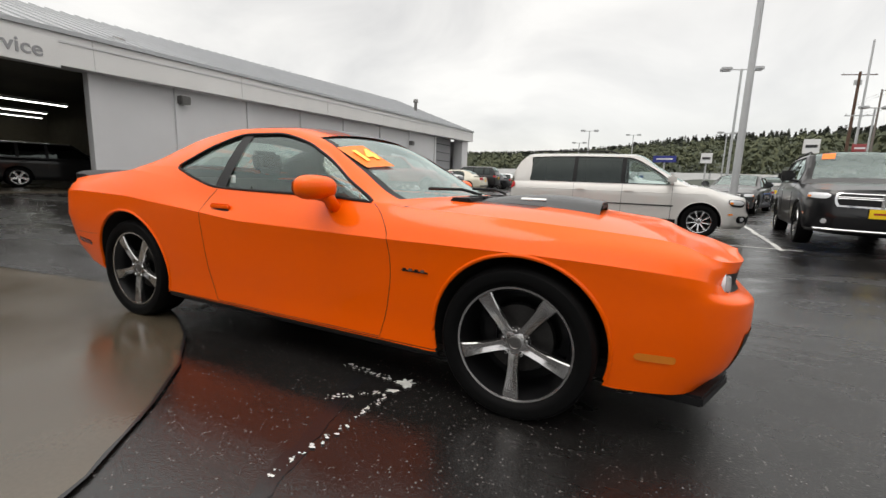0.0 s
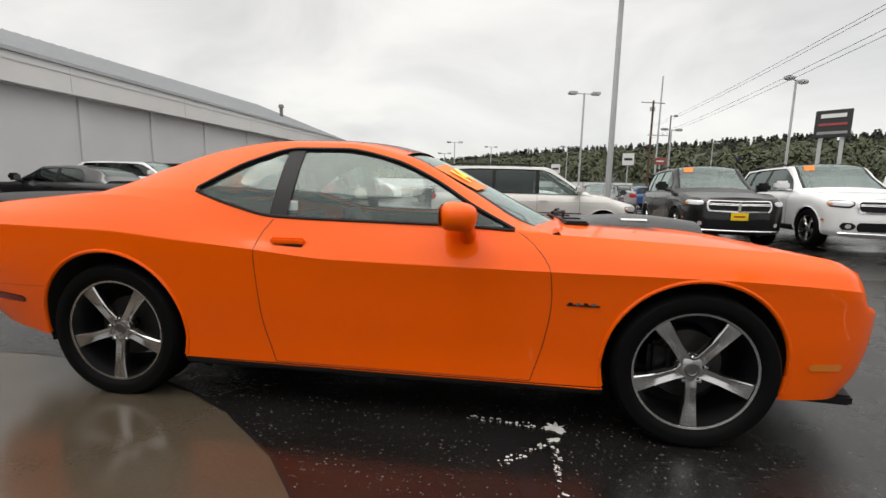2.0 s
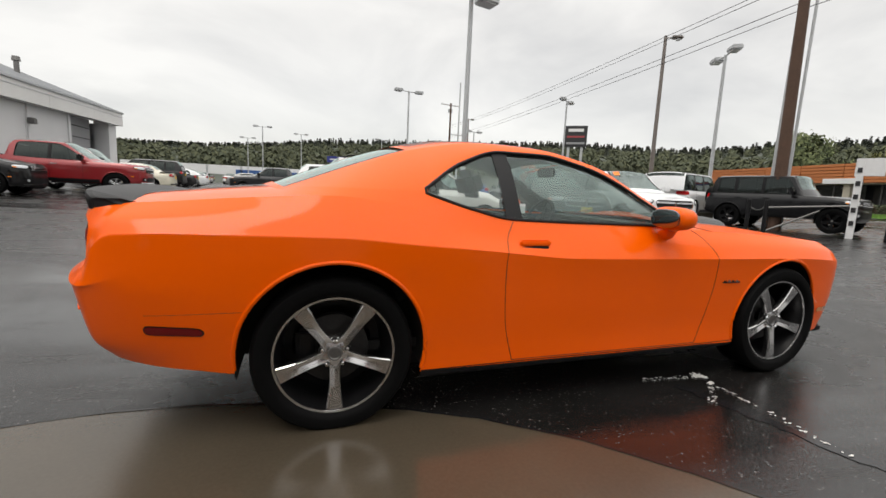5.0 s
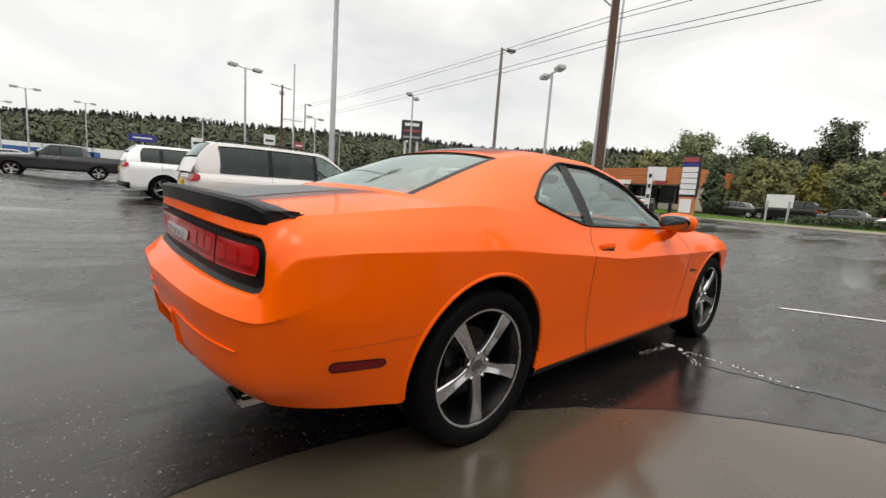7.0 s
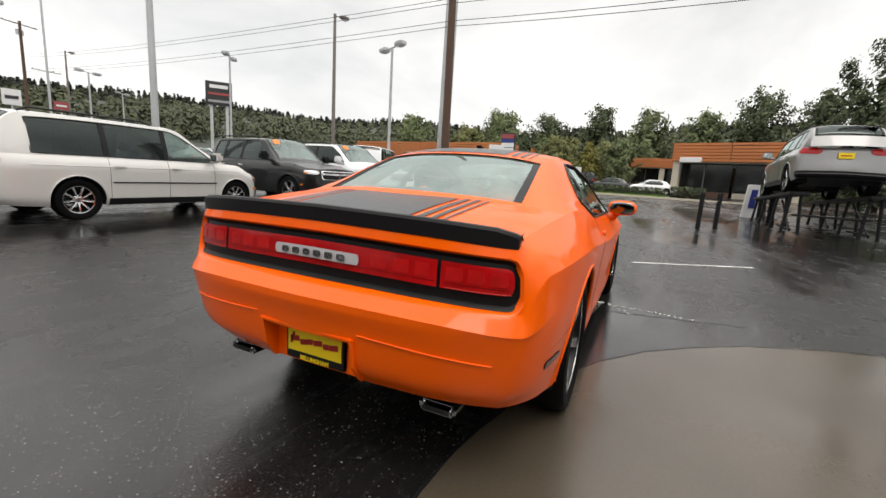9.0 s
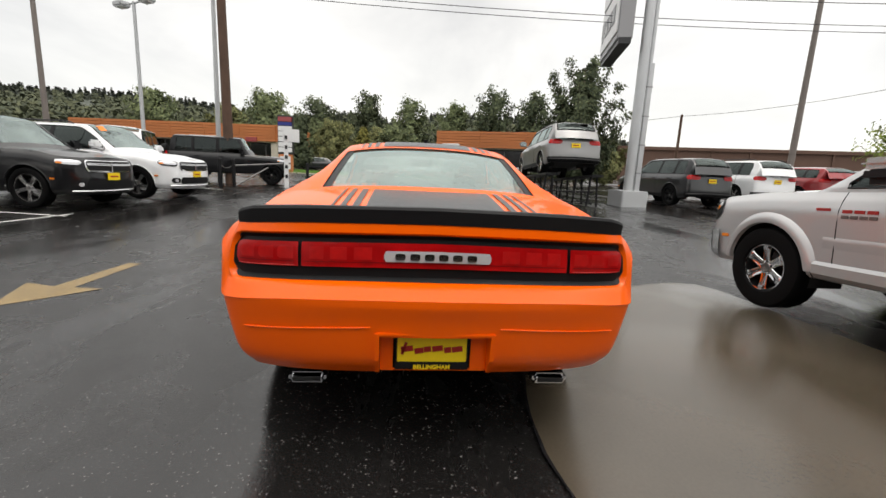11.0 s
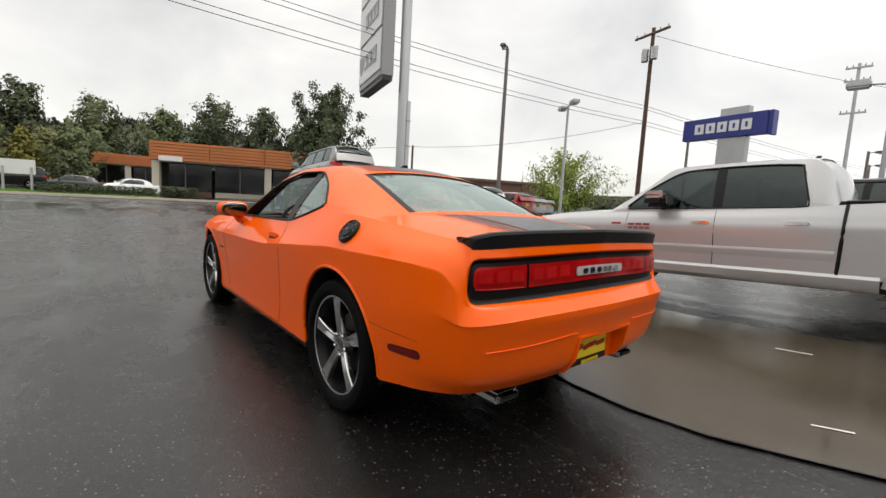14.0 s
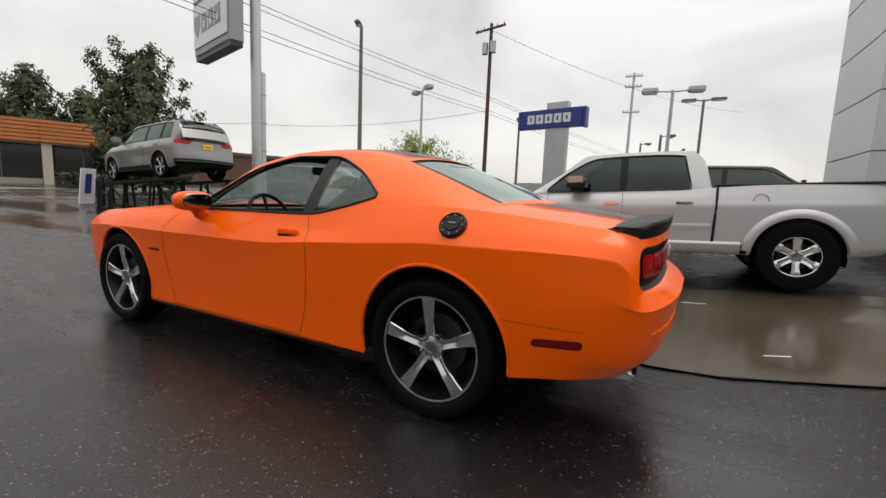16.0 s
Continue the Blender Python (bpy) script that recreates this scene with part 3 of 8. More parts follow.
class Cabin:
    """The glasshouse above the belt, by sections along x. All keys run by x."""

    def __init__(self, shell, x0, x1, rail_y, rail_z, mid_z, win_lo, win_hi, bow0=0.1, bow1=0.1, count=72, bulge=0.02, crown=2.2):
        self.shell, self.x0, self.x1 = shell, x0, x1
        self.rail_y, self.rail_z, self.mid_z, self.win_lo, self.win_hi = rail_y, rail_z, mid_z, win_lo, win_hi
        self.bow0, self.bow1, self.bulge, self.crown = bow0, bow1, bulge, crown
        self.xs = np.linspace(x0, x1, count)
        self.belt = shell.line(np.linspace(shell.n * 0.1, shell.n * 0.9, 200), shell.top)

    def edge(self, x):
        e = self.belt
        return float(np.interp(-x, -e[:, 0], e[:, 1])), float(np.interp(-x, -e[:, 0], e[:, 2]))

    def side(self, x, z, out=0.0):
        ye, ze = self.edge(x)
        yr, zr = curve_at(self.rail_y, float(x)), curve_at(self.rail_z, float(x))
        t = min(1, max(0, (z - ze) / max(zr - ze, 0.02)))
        return (x, ye + (yr - ye) * t + self.bulge * 4 * t * (1 - t) + out, z)

    def roof(self, x, s, out=0.0):
        """s from 0 on the middle line to 1 at the rail."""
        yr, zr, zc = curve_at(self.rail_y, float(x)), curve_at(self.rail_z, float(x)), curve_at(self.mid_z, float(x))
        f = (x - self.x1) / (self.x0 - self.x1)
        shift = (self.bow0 * max(0, 2 * f - 1) ** 2 - self.bow1 * max(0, 1 - 2 * f)) * (1 - s * s)
        return (x + shift, yr * s, zr + (zc - zr) * (1 - s ** self.crown) + out)

    def rows(self):
        """From the belt to the roof's middle, a row for each x."""
        out = []
        for x in self.xs:
            ye, ze = self.edge(x)
            zr = curve_at(self.rail_z, float(x))
            lo = min(max(curve_at(self.win_lo, float(x)), ze + 0.004), zr - 0.004)
            hi = min(max(curve_at(self.win_hi, float(x)), lo + 0.001), zr - 0.002)
            row = [(x, ye, ze), self.side(x, lo)]
            row += [self.side(x, lo + (hi - lo) * t) for t in (0.33, 0.66)]
            row += [self.side(x, hi), self.roof(x, 1.0)]
            row += [self.roof(x, s) for s in (0.93, 0.8, 0.66, 0.52, 0.38, 0.24, 0.1, 0.0)]
            out.append(row)
        return out

    def build(self, mat, parent, shield, backlight, panes, glass, rear_glass, side_start, side_end, roof_mat=None, posts=0.03, shade=None, seal=True, lowered=None, front_shade=None, lining=None):
        """shield, backlight: x ranges of the front and rear panes. panes: x ranges of the side panes between posts."""
        rows = self.rows()
        xs = self.xs

        def is_side(i):
            return side_end < xs[i] < side_start and side_end < xs[i + 1] < side_start

        def is_front(i):
            return shield[1] < xs[i] < shield[0]

        def is_back(i):
            return backlight[1] < xs[i] < backlight[0]
        for side in (1, -1):
            rs = rows if side == 1 else mirror_rows(rows)
            grid_mesh("roof_side", rs, mat, parent, True,
                      lambda i, k: not (k in (1, 2, 3) and is_side(i)) and not (k >= 6 and (is_front(i) or is_back(i))))
            if lining:
                inner = [[(x, y * 0.955, z - 0.022) for x, y, z in r] for r in rs]
                grid_mesh("cabin_lining", inner, lining, parent, True,
                          lambda i, k: not (k in (1, 2, 3) and is_side(i)) and not (k >= 6 and (is_front(i) or is_back(i))))
            # side panes, set a little inward, and the posts between them
            for index, (a, b) in enumerate(panes):
                if lowered == (index, side):
                    continue
                us = np.linspace(a, b, max(6, int(abs(a - b) / 0.05)))
                pane = []
                for x in us:
                    lo, hi = curve_at(self.win_lo, float(x)), curve_at(self.win_hi, float(x))
                    ye, ze = self.edge(x)
                    lo = max(lo, ze + 0.004)
                    pane.append([(p[0], side * p[1], p[2]) for p in (self.side(x, lo + (max(hi, lo + 0.001) - lo) * t, -0.012) for t in (-0.03, 0.25, 0.5, 0.75, 1.03))])
                g = grid_mesh("side_window", pane, (front_shade if front_shade and index == 0 else shade) or glass, parent, True)
                g.visible_shadow = False
            for (a, b), (c, d) in zip(panes, panes[1:]):
                us = np.linspace(b + 0.012, c - 0.012, 5)
                post = []
                for x in us:
                    lo, hi = curve_at(self.win_lo, float(x)), curve_at(self.win_hi, float(x))
                    post.append([(p[0], side * p[1], p[2]) for p in (self.side(x, lo + (hi - lo) * t, -0.004) for t in (-0.02, 0.25, 0.5, 0.75, 1.02))])
                grid_mesh("window_post", post, BLACK_TRIM, parent, True)
            if seal:
                loop = []
                fr = np.linspace(side_start - 0.005, side_end + 0.005, 48)
                for x in fr:
                    loop.append(self.side(x, max(curve_at(self.win_lo, float(x)), self.edge(x)[1] + 0.004), 0.001))
                for x in fr[::-1]:
                    loop.append(self.side(x, max(curve_at(self.win_hi, float(x)), curve_at(self.win_lo, float(x)) + 0.002), 0.001))
                part("window_seal", tube_bm([(x, side * y, z) for x, y, z in loop], 0.0085, 6, closed=True), BLACK_TRIM, parent, smooth=True)
        for name, span, gl in (("windscreen", shield, glass), ("rear_window", backlight, rear_glass)):
            us = np.linspace(span[0] + 0.01, span[1] - 0.01, 16)
            pane = [[self.roof(x, abs(s), -0.012)[:1] + (math.copysign(1, s) * self.roof(x, abs(s))[1],) + (self.roof(x, abs(s), -0.01)[2],)
                     for s in np.linspace(-0.95, 0.95, 17)] for x in us]
            g = grid_mesh(name, pane, gl, parent, True)
            g.visible_shadow = False
            # the black edge printed round the pane
            for s0, s1 in ((0.86, 0.955), (-0.955, -0.86)):
                band = [[(self.roof(x, abs(s))[0], math.copysign(1, s) * self.roof(x, abs(s))[1], self.roof(x, abs(s), -0.006)[2]) for s in np.linspace(s0, s1, 3)] for x in us]
                grid_mesh("pane_edge", band, BLACK_TRIM, parent, True)


def tyre_bm(radius, width, rim):
    w = width / 2
    prof = [(rim - 0.012, -w * 0.72), (rim + 0.012, -w * 0.93), (radius - 0.06, -w), (radius - 0.02, -w * 0.95), (radius - 0.005, -w * 0.8),
            (radius, -w * 0.55), (radius, w * 0.55), (radius - 0.005, w * 0.8), (radius - 0.02, w * 0.95), (radius - 0.06, w), (rim + 0.012, w * 0.93), (rim - 0.012, w * 0.72)]
    return lathe_bm(prof, 48)


def spoke_bm(r0, r1, w0, w1, y, thick, dish=0.02, twin=0.0, curve=0.0, hollow=0.008):
    """One spoke in the plane of the wheel, its outer face at y, pointing up."""
    bm = bmesh.new()
    for off in ((-twin, twin) if twin else (0.0,)):
        rings = []
        for i in range(9):
            t = i / 8
            r = r0 + (r1 - r0) * t
            w = w0 * (1 + 0.45 * (1 - t) ** 4) + (w1 - w0) * t ** 2.0
            c = off * (0.4 + 0.6 * t) + curve * math.sin(t * math.pi)
            yy = y - dish * (1 - t) ** 2
            groove = hollow * math.sin(math.pi * min(1.0, 0.15 + t)) ** 0.7
            rings.append([bm.verts.new(p) for p in ((c - w, yy - thick, r), (c - w, yy - 0.005, r), (c - w * 0.86, yy, r), (c, yy - groove, r), (c + w * 0.86, yy, r), (c + w, yy - 0.005, r), (c + w, yy - thick, r))])
        for a, b in zip(rings, rings[1:]):
            for k in range(7):
                bm.faces.new((a[k], a[(k + 1) % 7], b[(k + 1) % 7], b[k]))
        bm.faces.new(rings[0])
        bm.faces.new(rings[-1][::-1])
    return bm


def wheel_kit(radius, width, rim, spokes, mat, w0, w1, twin=0.0, back=None, lip=None, curve=0.0, cap=0.034, nuts=5, dish=0.018, hollow=0.004):
    """The meshes of one wheel, its outer side towards +y, hub at the origin."""
    y = width / 2 * 0.72
    hy = y + 0.007 - dish
    kit = {}
    holder = new("wheel_store")
    kit["tyre"] = part("tyre", tyre_bm(radius, width, rim), RUBBER, holder, smooth=True)
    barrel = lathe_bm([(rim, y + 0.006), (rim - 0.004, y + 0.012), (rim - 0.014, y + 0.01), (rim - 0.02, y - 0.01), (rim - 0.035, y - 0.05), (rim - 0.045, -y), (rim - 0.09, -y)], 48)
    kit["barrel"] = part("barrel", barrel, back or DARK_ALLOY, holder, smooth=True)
    kit["lip"] = part("rim_lip", lathe_bm([(rim - 0.001, y + 0.008), (rim - 0.003, y + 0.014), (rim - 0.013, y + 0.012), (rim - 0.016, y)], 48), lip or mat, holder, smooth=True)
    kit["spoke"] = part("spoke", spoke_bm(0.03, rim - 0.012, w0, w1, y + 0.006, 0.035, dish, twin, curve, hollow), mat, holder, smooth=True)
    kit["hub"] = part("hub", lathe_bm([(0.001, hy), (0.055, hy), (0.074, hy - 0.012), (0.08, hy - 0.04)], 28), mat, holder, smooth=True)
    kit["cap"] = part("centre_cap", lathe_bm([(0.0005, hy + 0.003), (cap * 0.7, hy + 0.003), (cap * 0.8, hy + 0.006), (cap, hy + 0.004), (cap, hy - 0.012)], 24), STEEL, holder, smooth=True)
    kit["nut"] = part("wheel_nut", lathe_bm([(0.0005, hy + 0.012), (0.007, hy + 0.012), (0.0105, hy + 0.006), (0.0105, hy - 0.012)], 6), CHROME, holder)
    kit["socket"] = part("nut_recess", lathe_bm([(0.0005, hy + 0.0018), (0.015, hy + 0.0018), (0.016, hy - 0.01)], 14), WELL, holder)
    kit["disc"] = part("brake_disc", lathe_bm([(0.06, -0.01), (0.165, -0.01), (0.17, -0.02), (0.17, -0.04), (0.06, -0.04)], 32), BRAKE, holder, smooth=True)
    kit["caliper"] = part("brake_caliper", box_bm((0.09, 0.05, 0.17), (0.13, -0.01, 0.02), 0.02), DARK_ALLOY, holder, smooth=True)
    kit["n"], kit["nuts"] = spokes, nuts
    for k, o in list(kit.items()):
        if k not in ("n", "nuts"):
            kit[k] = o.data
            bpy.data.objects.remove(o)
    bpy.data.objects.remove(holder)
    return kit


def put_wheel(kit, parent, x, y, z, turn=0.0, fine=True):
    w = new("wheel", kit["tyre"])
    w.parent = parent
    w.matrix_basis = pose(x, y, z, 0, 0, 0 if y > 0 else 180)

    def add(name, key, m=None):
        o = new(name, kit[key])
        o.parent = w
        o.matrix_basis = m or Matrix()
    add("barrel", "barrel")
    add("rim_lip", "lip")
    for k in range(kit["n"]):
        add("spoke", "spoke", pose(0, 0, 0, 0, turn + 360 / kit["n"] * k, 0))
    add("hub", "hub")
    add("centre_cap", "cap")
    if fine:
        for k in range(kit["nuts"]):
            a = radians(turn + 180 + 360 / kit["nuts"] * k)
            r = 0.062
            add("nut_recess", "socket", pose(r * math.sin(a), 0, r * math.cos(a)))
            add("wheel_nut", "nut", pose(r * math.sin(a), 0, r * math.cos(a)))
        add("brake_disc", "disc")
        add("brake_caliper", "caliper")
    return w


def arch_liner(parent, x, z, r, y, depth=0.36, shell=None):
    for side in (1, -1):
        pts = [(r * math.cos(a), r * math.sin(a)) for a in np.linspace(radians(-14), radians(194), 30)]
        edge = [min(y, shell.at(x + px, z + pz)[0].y - 0.006) if shell else y for px, pz in pts]
        rows = [[(x + px, side * e, z + pz) for (px, pz), e in zip(pts, edge)], [(x + px, side * (y - depth), z + pz) for px, pz in pts]]
        grid_mesh("wheel_arch_liner", rows, WELL, parent)
        bm = bmesh.new()
        bm.faces.new([bm.verts.new((x + px, side * (y - depth), z + pz)) for px, pz in pts])
        part("wheel_arch_back", bm, WELL, parent)


def text_bm(word, size, depth=0.004, shear=0.0, bold=0.0):
    """Lettering of the built-in font as a bmesh in the xy plane, centred."""
    cu = bpy.data.curves.new("lettering", "FONT")
    cu.body, cu.size, cu.extrude, cu.align_x, cu.align_y, cu.shear, cu.offset, cu.resolution_u = word, size, depth, "CENTER", "CENTER", shear, bold, 3
    ob = new("lettering", cu)
    bpy.context.view_layer.update()
    me = bpy.data.meshes.new_from_object(ob.evaluated_get(bpy.context.evaluated_depsgraph_get()))
    bpy.data.objects.remove(ob)
    bm = bmesh.new()
    bm.from_mesh(me)
    return bm


def seats(parent, xs, ys, z=0.30, mat=None, h=0.62, w=0.46, lean=-16):
    for x in xs:
        for y in ys:
            s = empty("seat", pose(x, y, z), "", "")
            s.parent = parent
            for k in ("label", "category"):
                if k in s:
                    del s[k]
            part("cushion", box_bm((0.5, w, 0.16), (0.05, 0, 0.05), 0.05), mat or SEAT, s, smooth=True)
            part("backrest", box_bm((0.14, w, h), (-0.28, 0, h / 2), 0.06, pose(0, 0, 0, 0, lean, 0)), mat or SEAT, s, smooth=True)
            part("headrest", box_bm((0.1, 0.26, 0.17), (-0.42, 0, h + 0.16), 0.04, pose(0, 0, 0, 0, lean, 0)), mat or SEAT, s, smooth=True)


def steering_wheel(parent, x, y, z, lean=-65):
    ring = [(0.185 * math.cos(a), 0.185 * math.sin(a), 0) for a in np.linspace(0, math.tau, 28, endpoint=False)]
    bm = tube_bm(ring, 0.016, 8, closed=True)
    for a in (0.2, 2.94, 4.71):
        rod_bm((0, 0, -0.02), (0.18 * math.cos(a), 0.18 * math.sin(a), 0), 0.014, 0.012, 8, bm)
    box_bm((0.12, 0.1, 0.04), (0, 0, -0.02), 0.015, None, bm)
    o = part("steering_wheel", bm, BLACK_TRIM, parent, smooth=True)
    o.matrix_basis = Matrix.Translation((x, y, z)) @ pose(0, 0, 0, 0, lean, 0) @ pose(0, 0, 0, 0, 0, 90)
    return o


def nose_line(sh, reach, v, out):
    us = np.linspace(0, reach, 12)
    left = sh.line(us, v, out)
    return [(x, -y, z) for x, y, z in left[::-1][:-1]] + [tuple(p) for p in left]


def tail_line(sh, reach, v, out):
    us = np.linspace(sh.n, sh.n - reach, 12)
    left = sh.line(us, v, out)
    return [(x, -y, z) for x, y, z in left[::-1][:-1]] + [tuple(p) for p in left]


def nose_panel(sh, parent, mat, reach, v0, v1, out, name="grille_panel"):
    rows = [nose_line(sh, reach * (1 - 0.10 * abs(2 * t - 1) ** 3), v0 + (v1 - v0) * t, out) for t in np.linspace(0, 1, 7)]
    return grid_mesh(name, rows, mat, parent)


# ---- the orange coupe ----
DECK_MID = {-1.5: 1.15, -1.6: 1.142, -1.75: 1.124, -2.1: 1.088, -2.3: 1.062, -2.5: 1.036, -2.62: 1.02}


TAIL_U = (9.4, 9.7, 9.85, 10.0, 10.25, 10.5, 11.0, 11.5, 12.0)
TAIL_S = (1.20, 1.05, 0.985, 0.925, 0.84, 0.755, 0.535, 0.27, 0.0)
TAIL_HALF, TAIL_MID, TAIL_TALL = 0.945, 5.81, 0.83


def tail_height(reach, half, tall, corner_s, corner_v):
    """Half the height of a panel with rounded ends, at this reach from the middle line."""
    over = np.clip((np.abs(reach) - (half - corner_s)) / corner_s, 0, 1)
    return tall - corner_v + corner_v * np.sqrt(np.maximum(0, 1 - over ** 2))


def tail_recess(u, v):
    """The depth of the recess that holds the tail panel."""
    reach = np.interp(u, TAIL_U, TAIL_S)
    tall = tail_height(reach, TAIL_HALF, TAIL_TALL, 0.10, 0.55)
    inside = np.minimum((TAIL_HALF - reach) / 0.02, (tall - np.abs(v - TAIL_MID)) / 0.10)
    return 0.036 * np.clip(inside, 0, 1)


def tail_strip(name, shell, mat, parent, s0, s1, v0, v1, out, half, corner_s, corner_v, label="", cols=30, rows=8, side=1):
    """A strip of the tail between two reaches, with the rounded ends of a panel that is 2 * half wide."""
    mid, tall, grid = (v0 + v1) / 2, (v1 - v0) / 2, []
    reach = np.linspace(s0, s1, cols + 1)
    u = np.interp(np.abs(reach), TAIL_S[::-1], TAIL_U[::-1])
    high = tail_height(reach, half, tall, corner_s, corner_v)
    for b in np.linspace(-1, 1, rows + 1):
        p = shell.surf(u, mid + high * b, out)
        grid.append([(q[0], side * math.copysign(1, r) * q[1], q[2]) for q, r in zip(p, reach)])
    return grid_mesh(name, grid, mat, parent, True, None, label)


def orange_coupe():
    car = empty("coupe", pose(0, 0, 0), "bright orange two-door muscle coupe with black stripes and spoiler, wet paint", "car")
    plan = [(2.50, 0), (2.47, 0.42), (2.35, 0.71), (2.13, 0.86), (1.47, 0.945), (0.75, 0.962), (0.1, 0.962), (-0.5, 0.958), (-1.47, 0.968), (-2.1, 0.950), (-2.445, 0.864), (-2.575, 0.52), (-2.61, 0)]
    levels = [
        ({0: 0.20, 3: 0.22, 4: 0.22, 5: 0.235, 7: 0.235, 8: 0.25, 9: 0.33, 10: 0.37, 12: 0.385}, {0: 0.22, 2: 0.12, 3: 0.07, 5: 0.05, 8: 0.05, 9: 0.08, 10: 0.13, 12: 0.12}),
        ({0: 0.30, 4: 0.33, 8: 0.36, 9: 0.44, 12: 0.47}, {0: 0.07, 3: 0.05, 5: 0.05, 8: 0.045, 9: 0.05, 10: 0.06, 12: 0.05}),
        ({0: 0.48, 4: 0.52, 8: 0.55, 10: 0.62, 12: 0.64}, {0: 0.0, 3: 0.025, 5: 0.034, 8: 0.026, 10: 0.02, 12: 0.02}),
        ({0: 0.58, 4: 0.66, 6: 0.67, 8: 0.70, 10: 0.70, 12: 0.71}, {0: 0.01, 3: 0.015, 5: 0.02, 8: 0.014, 9.5: 0.006, 12: 0.0}),
        ({0: 0.63, 2: 0.66, 3: 0.71, 4: 0.75, 6: 0.755, 8: 0.80, 9: 0.785, 10: 0.70, 11: 0.728, 12: 0.736}, {0: 0.09, 2: 0.06, 3: 0.008, 5: 0.008, 9: 0.006, 10: 0.0, 12: 0.0}),
        ({0: 0.67, 2: 0.70, 3: 0.75, 4: 0.79, 5: 0.795, 6.6: 0.805, 7.5: 0.865, 8: 0.905, 9: 0.915, 9.55: 0.905, 9.75: 0.86, 10: 0.772, 11: 0.78, 12: 0.785}, {0: 0.11, 2: 0.08, 3: 0.008, 4: 0, 9: 0.006, 9.7: 0.01, 10: 0.03, 11: 0.065, 12: 0.075}),
        ({0: 0.73, 2: 0.755, 3: 0.82, 4: 0.865, 5: 0.885, 7: 0.90, 8: 0.99, 9: 0.975, 9.6: 0.96, 10: 0.885, 12: 0.90}, {0: 0.09, 2: 0.08, 3: 0.05, 4: 0.05, 5: 0.05, 8: 0.056, 9: 0.058, 10: 0.04, 11: 0.07, 12: 0.082}),
        ({0: 0.77, 2: 0.80, 3: 0.872, 4: 0.925, 5: 0.957, 6: 0.972, 7: 0.985, 7.6: 1.05, 8: 1.085, 8.5: 1.065, 9: 1.04, 9.6: 1.02, 10: 1.0, 11: 1.018, 12: 1.028}, {0: 0.06, 2: 0.09, 3: 0.125, 4: 0.12, 5: 0.105, 7: 0.10, 8: 0.125, 9: 0.15, 9.6: 0.125, 10: 0.075, 11: 0.09, 12: 0.10}),
    ]
    sh = Shell(plan, levels, (4, 5), tail_recess)
    us = np.concatenate([np.linspace(0, 3, 26)[:-1], np.linspace(3, 5, 56)[:-1], np.linspace(5, 7, 40)[:-1], np.linspace(7, 9, 66)[:-1], np.linspace(9, 9.8, 14)[:-1], np.linspace(9.8, 10.2, 20)[:-1], np.linspace(10.2, 12, 26)])
    vs = np.concatenate([np.linspace(0, 4, 21)[:-1], [4.0, 4.06, 4.3, 4.7, 4.94, 5.0], np.linspace(5.05, 5.25, 6), np.linspace(5.35, 6.3, 8), np.linspace(6.38, 6.72, 8), [6.82, 6.92, 7.0]])
    arches = [(1.473, 0.362, 0.418), (-1.473, 0.368, 0.428)]
    skin("body_side", sh, ORANGE, car, us, vs, arches, lambda c: c.x < -2.4 and abs(c.y) < 0.23 and 0.37 < c.z < 0.585)
    hood_mid = {0.7: 0.995, 0.95: 0.985, 1.5: 0.965, 2.0: 0.895, 2.36: 0.79}
    lid("bonnet", sh, ORANGE, car, np.linspace(0, 4.85, 60), hood_mid, 2.8)
    lid("boot_lid", sh, ORANGE, car, np.linspace(8.1, 12, 60), DECK_MID, 2.8)
    for x, z, r in arches:
        arch_liner(car, x, z, r + 0.004, 0.93, shell=sh)
        for side in (1, -1):
            arc = []
            for a in np.linspace(radians(-15), radians(195 if x > 0 else 187), 34):
                px, pz = x + (r + 0.002) * math.cos(a), z + (r + 0.002) * math.sin(a)
                p, _, _ = sh.at(px, pz, -0.004)
                arc.append((px, side * p.y, pz))
            part("arch_lip", tube_bm(arc, 0.011, 8), ORANGE, car, smooth=True)
    cab = Cabin(sh, 0.82, -1.92,
                {0.82: 0.79, 0.6: 0.755, 0.2: 0.665, -0.2: 0.585, -0.6: 0.565, -1.0: 0.585, -1.4: 0.63, -1.92: 0.68},
                {0.82: 0.955, 0.68: 0.985, 0.4: 1.145, 0.05: 1.325, -0.3: 1.395, -0.65: 1.402, -1.0: 1.35, -1.3: 1.255, -1.6: 1.14, -1.72: 1.095, -1.92: 1.0},
                {0.82: 0.965, 0.72: 0.995, 0.4: 1.185, 0.08: 1.37, -0.15: 1.428, -0.45: 1.449, -0.8: 1.435, -1.1: 1.375, -1.4: 1.265, -1.65: 1.158, -1.74: 1.115, -1.92: 1.01},
                {0.7: 0.965, 0.3: 0.985, -0.3: 0.992, -0.58: 1.0, -0.8: 1.045, -1.05: 1.12},
                {0.64: 0.972, 0.45: 1.07, 0.2: 1.22, 0.0: 1.305, -0.3: 1.362, -0.55: 1.362, -0.8: 1.285, -1.05: 1.128},
                0.25, 0.12, 96, 0.022, 2.6)
    cab.build(ORANGE, car, (0.73, 0.07), (-1.06, -1.68), [(0.64, -0.525), (-0.595, -1.03)], WINDSCREEN, REAR_GLASS, 0.64, -1.04, shade=SIDE_GLASS, lowered=(0, 1), lining=INTERIOR)
    return car, sh, cab


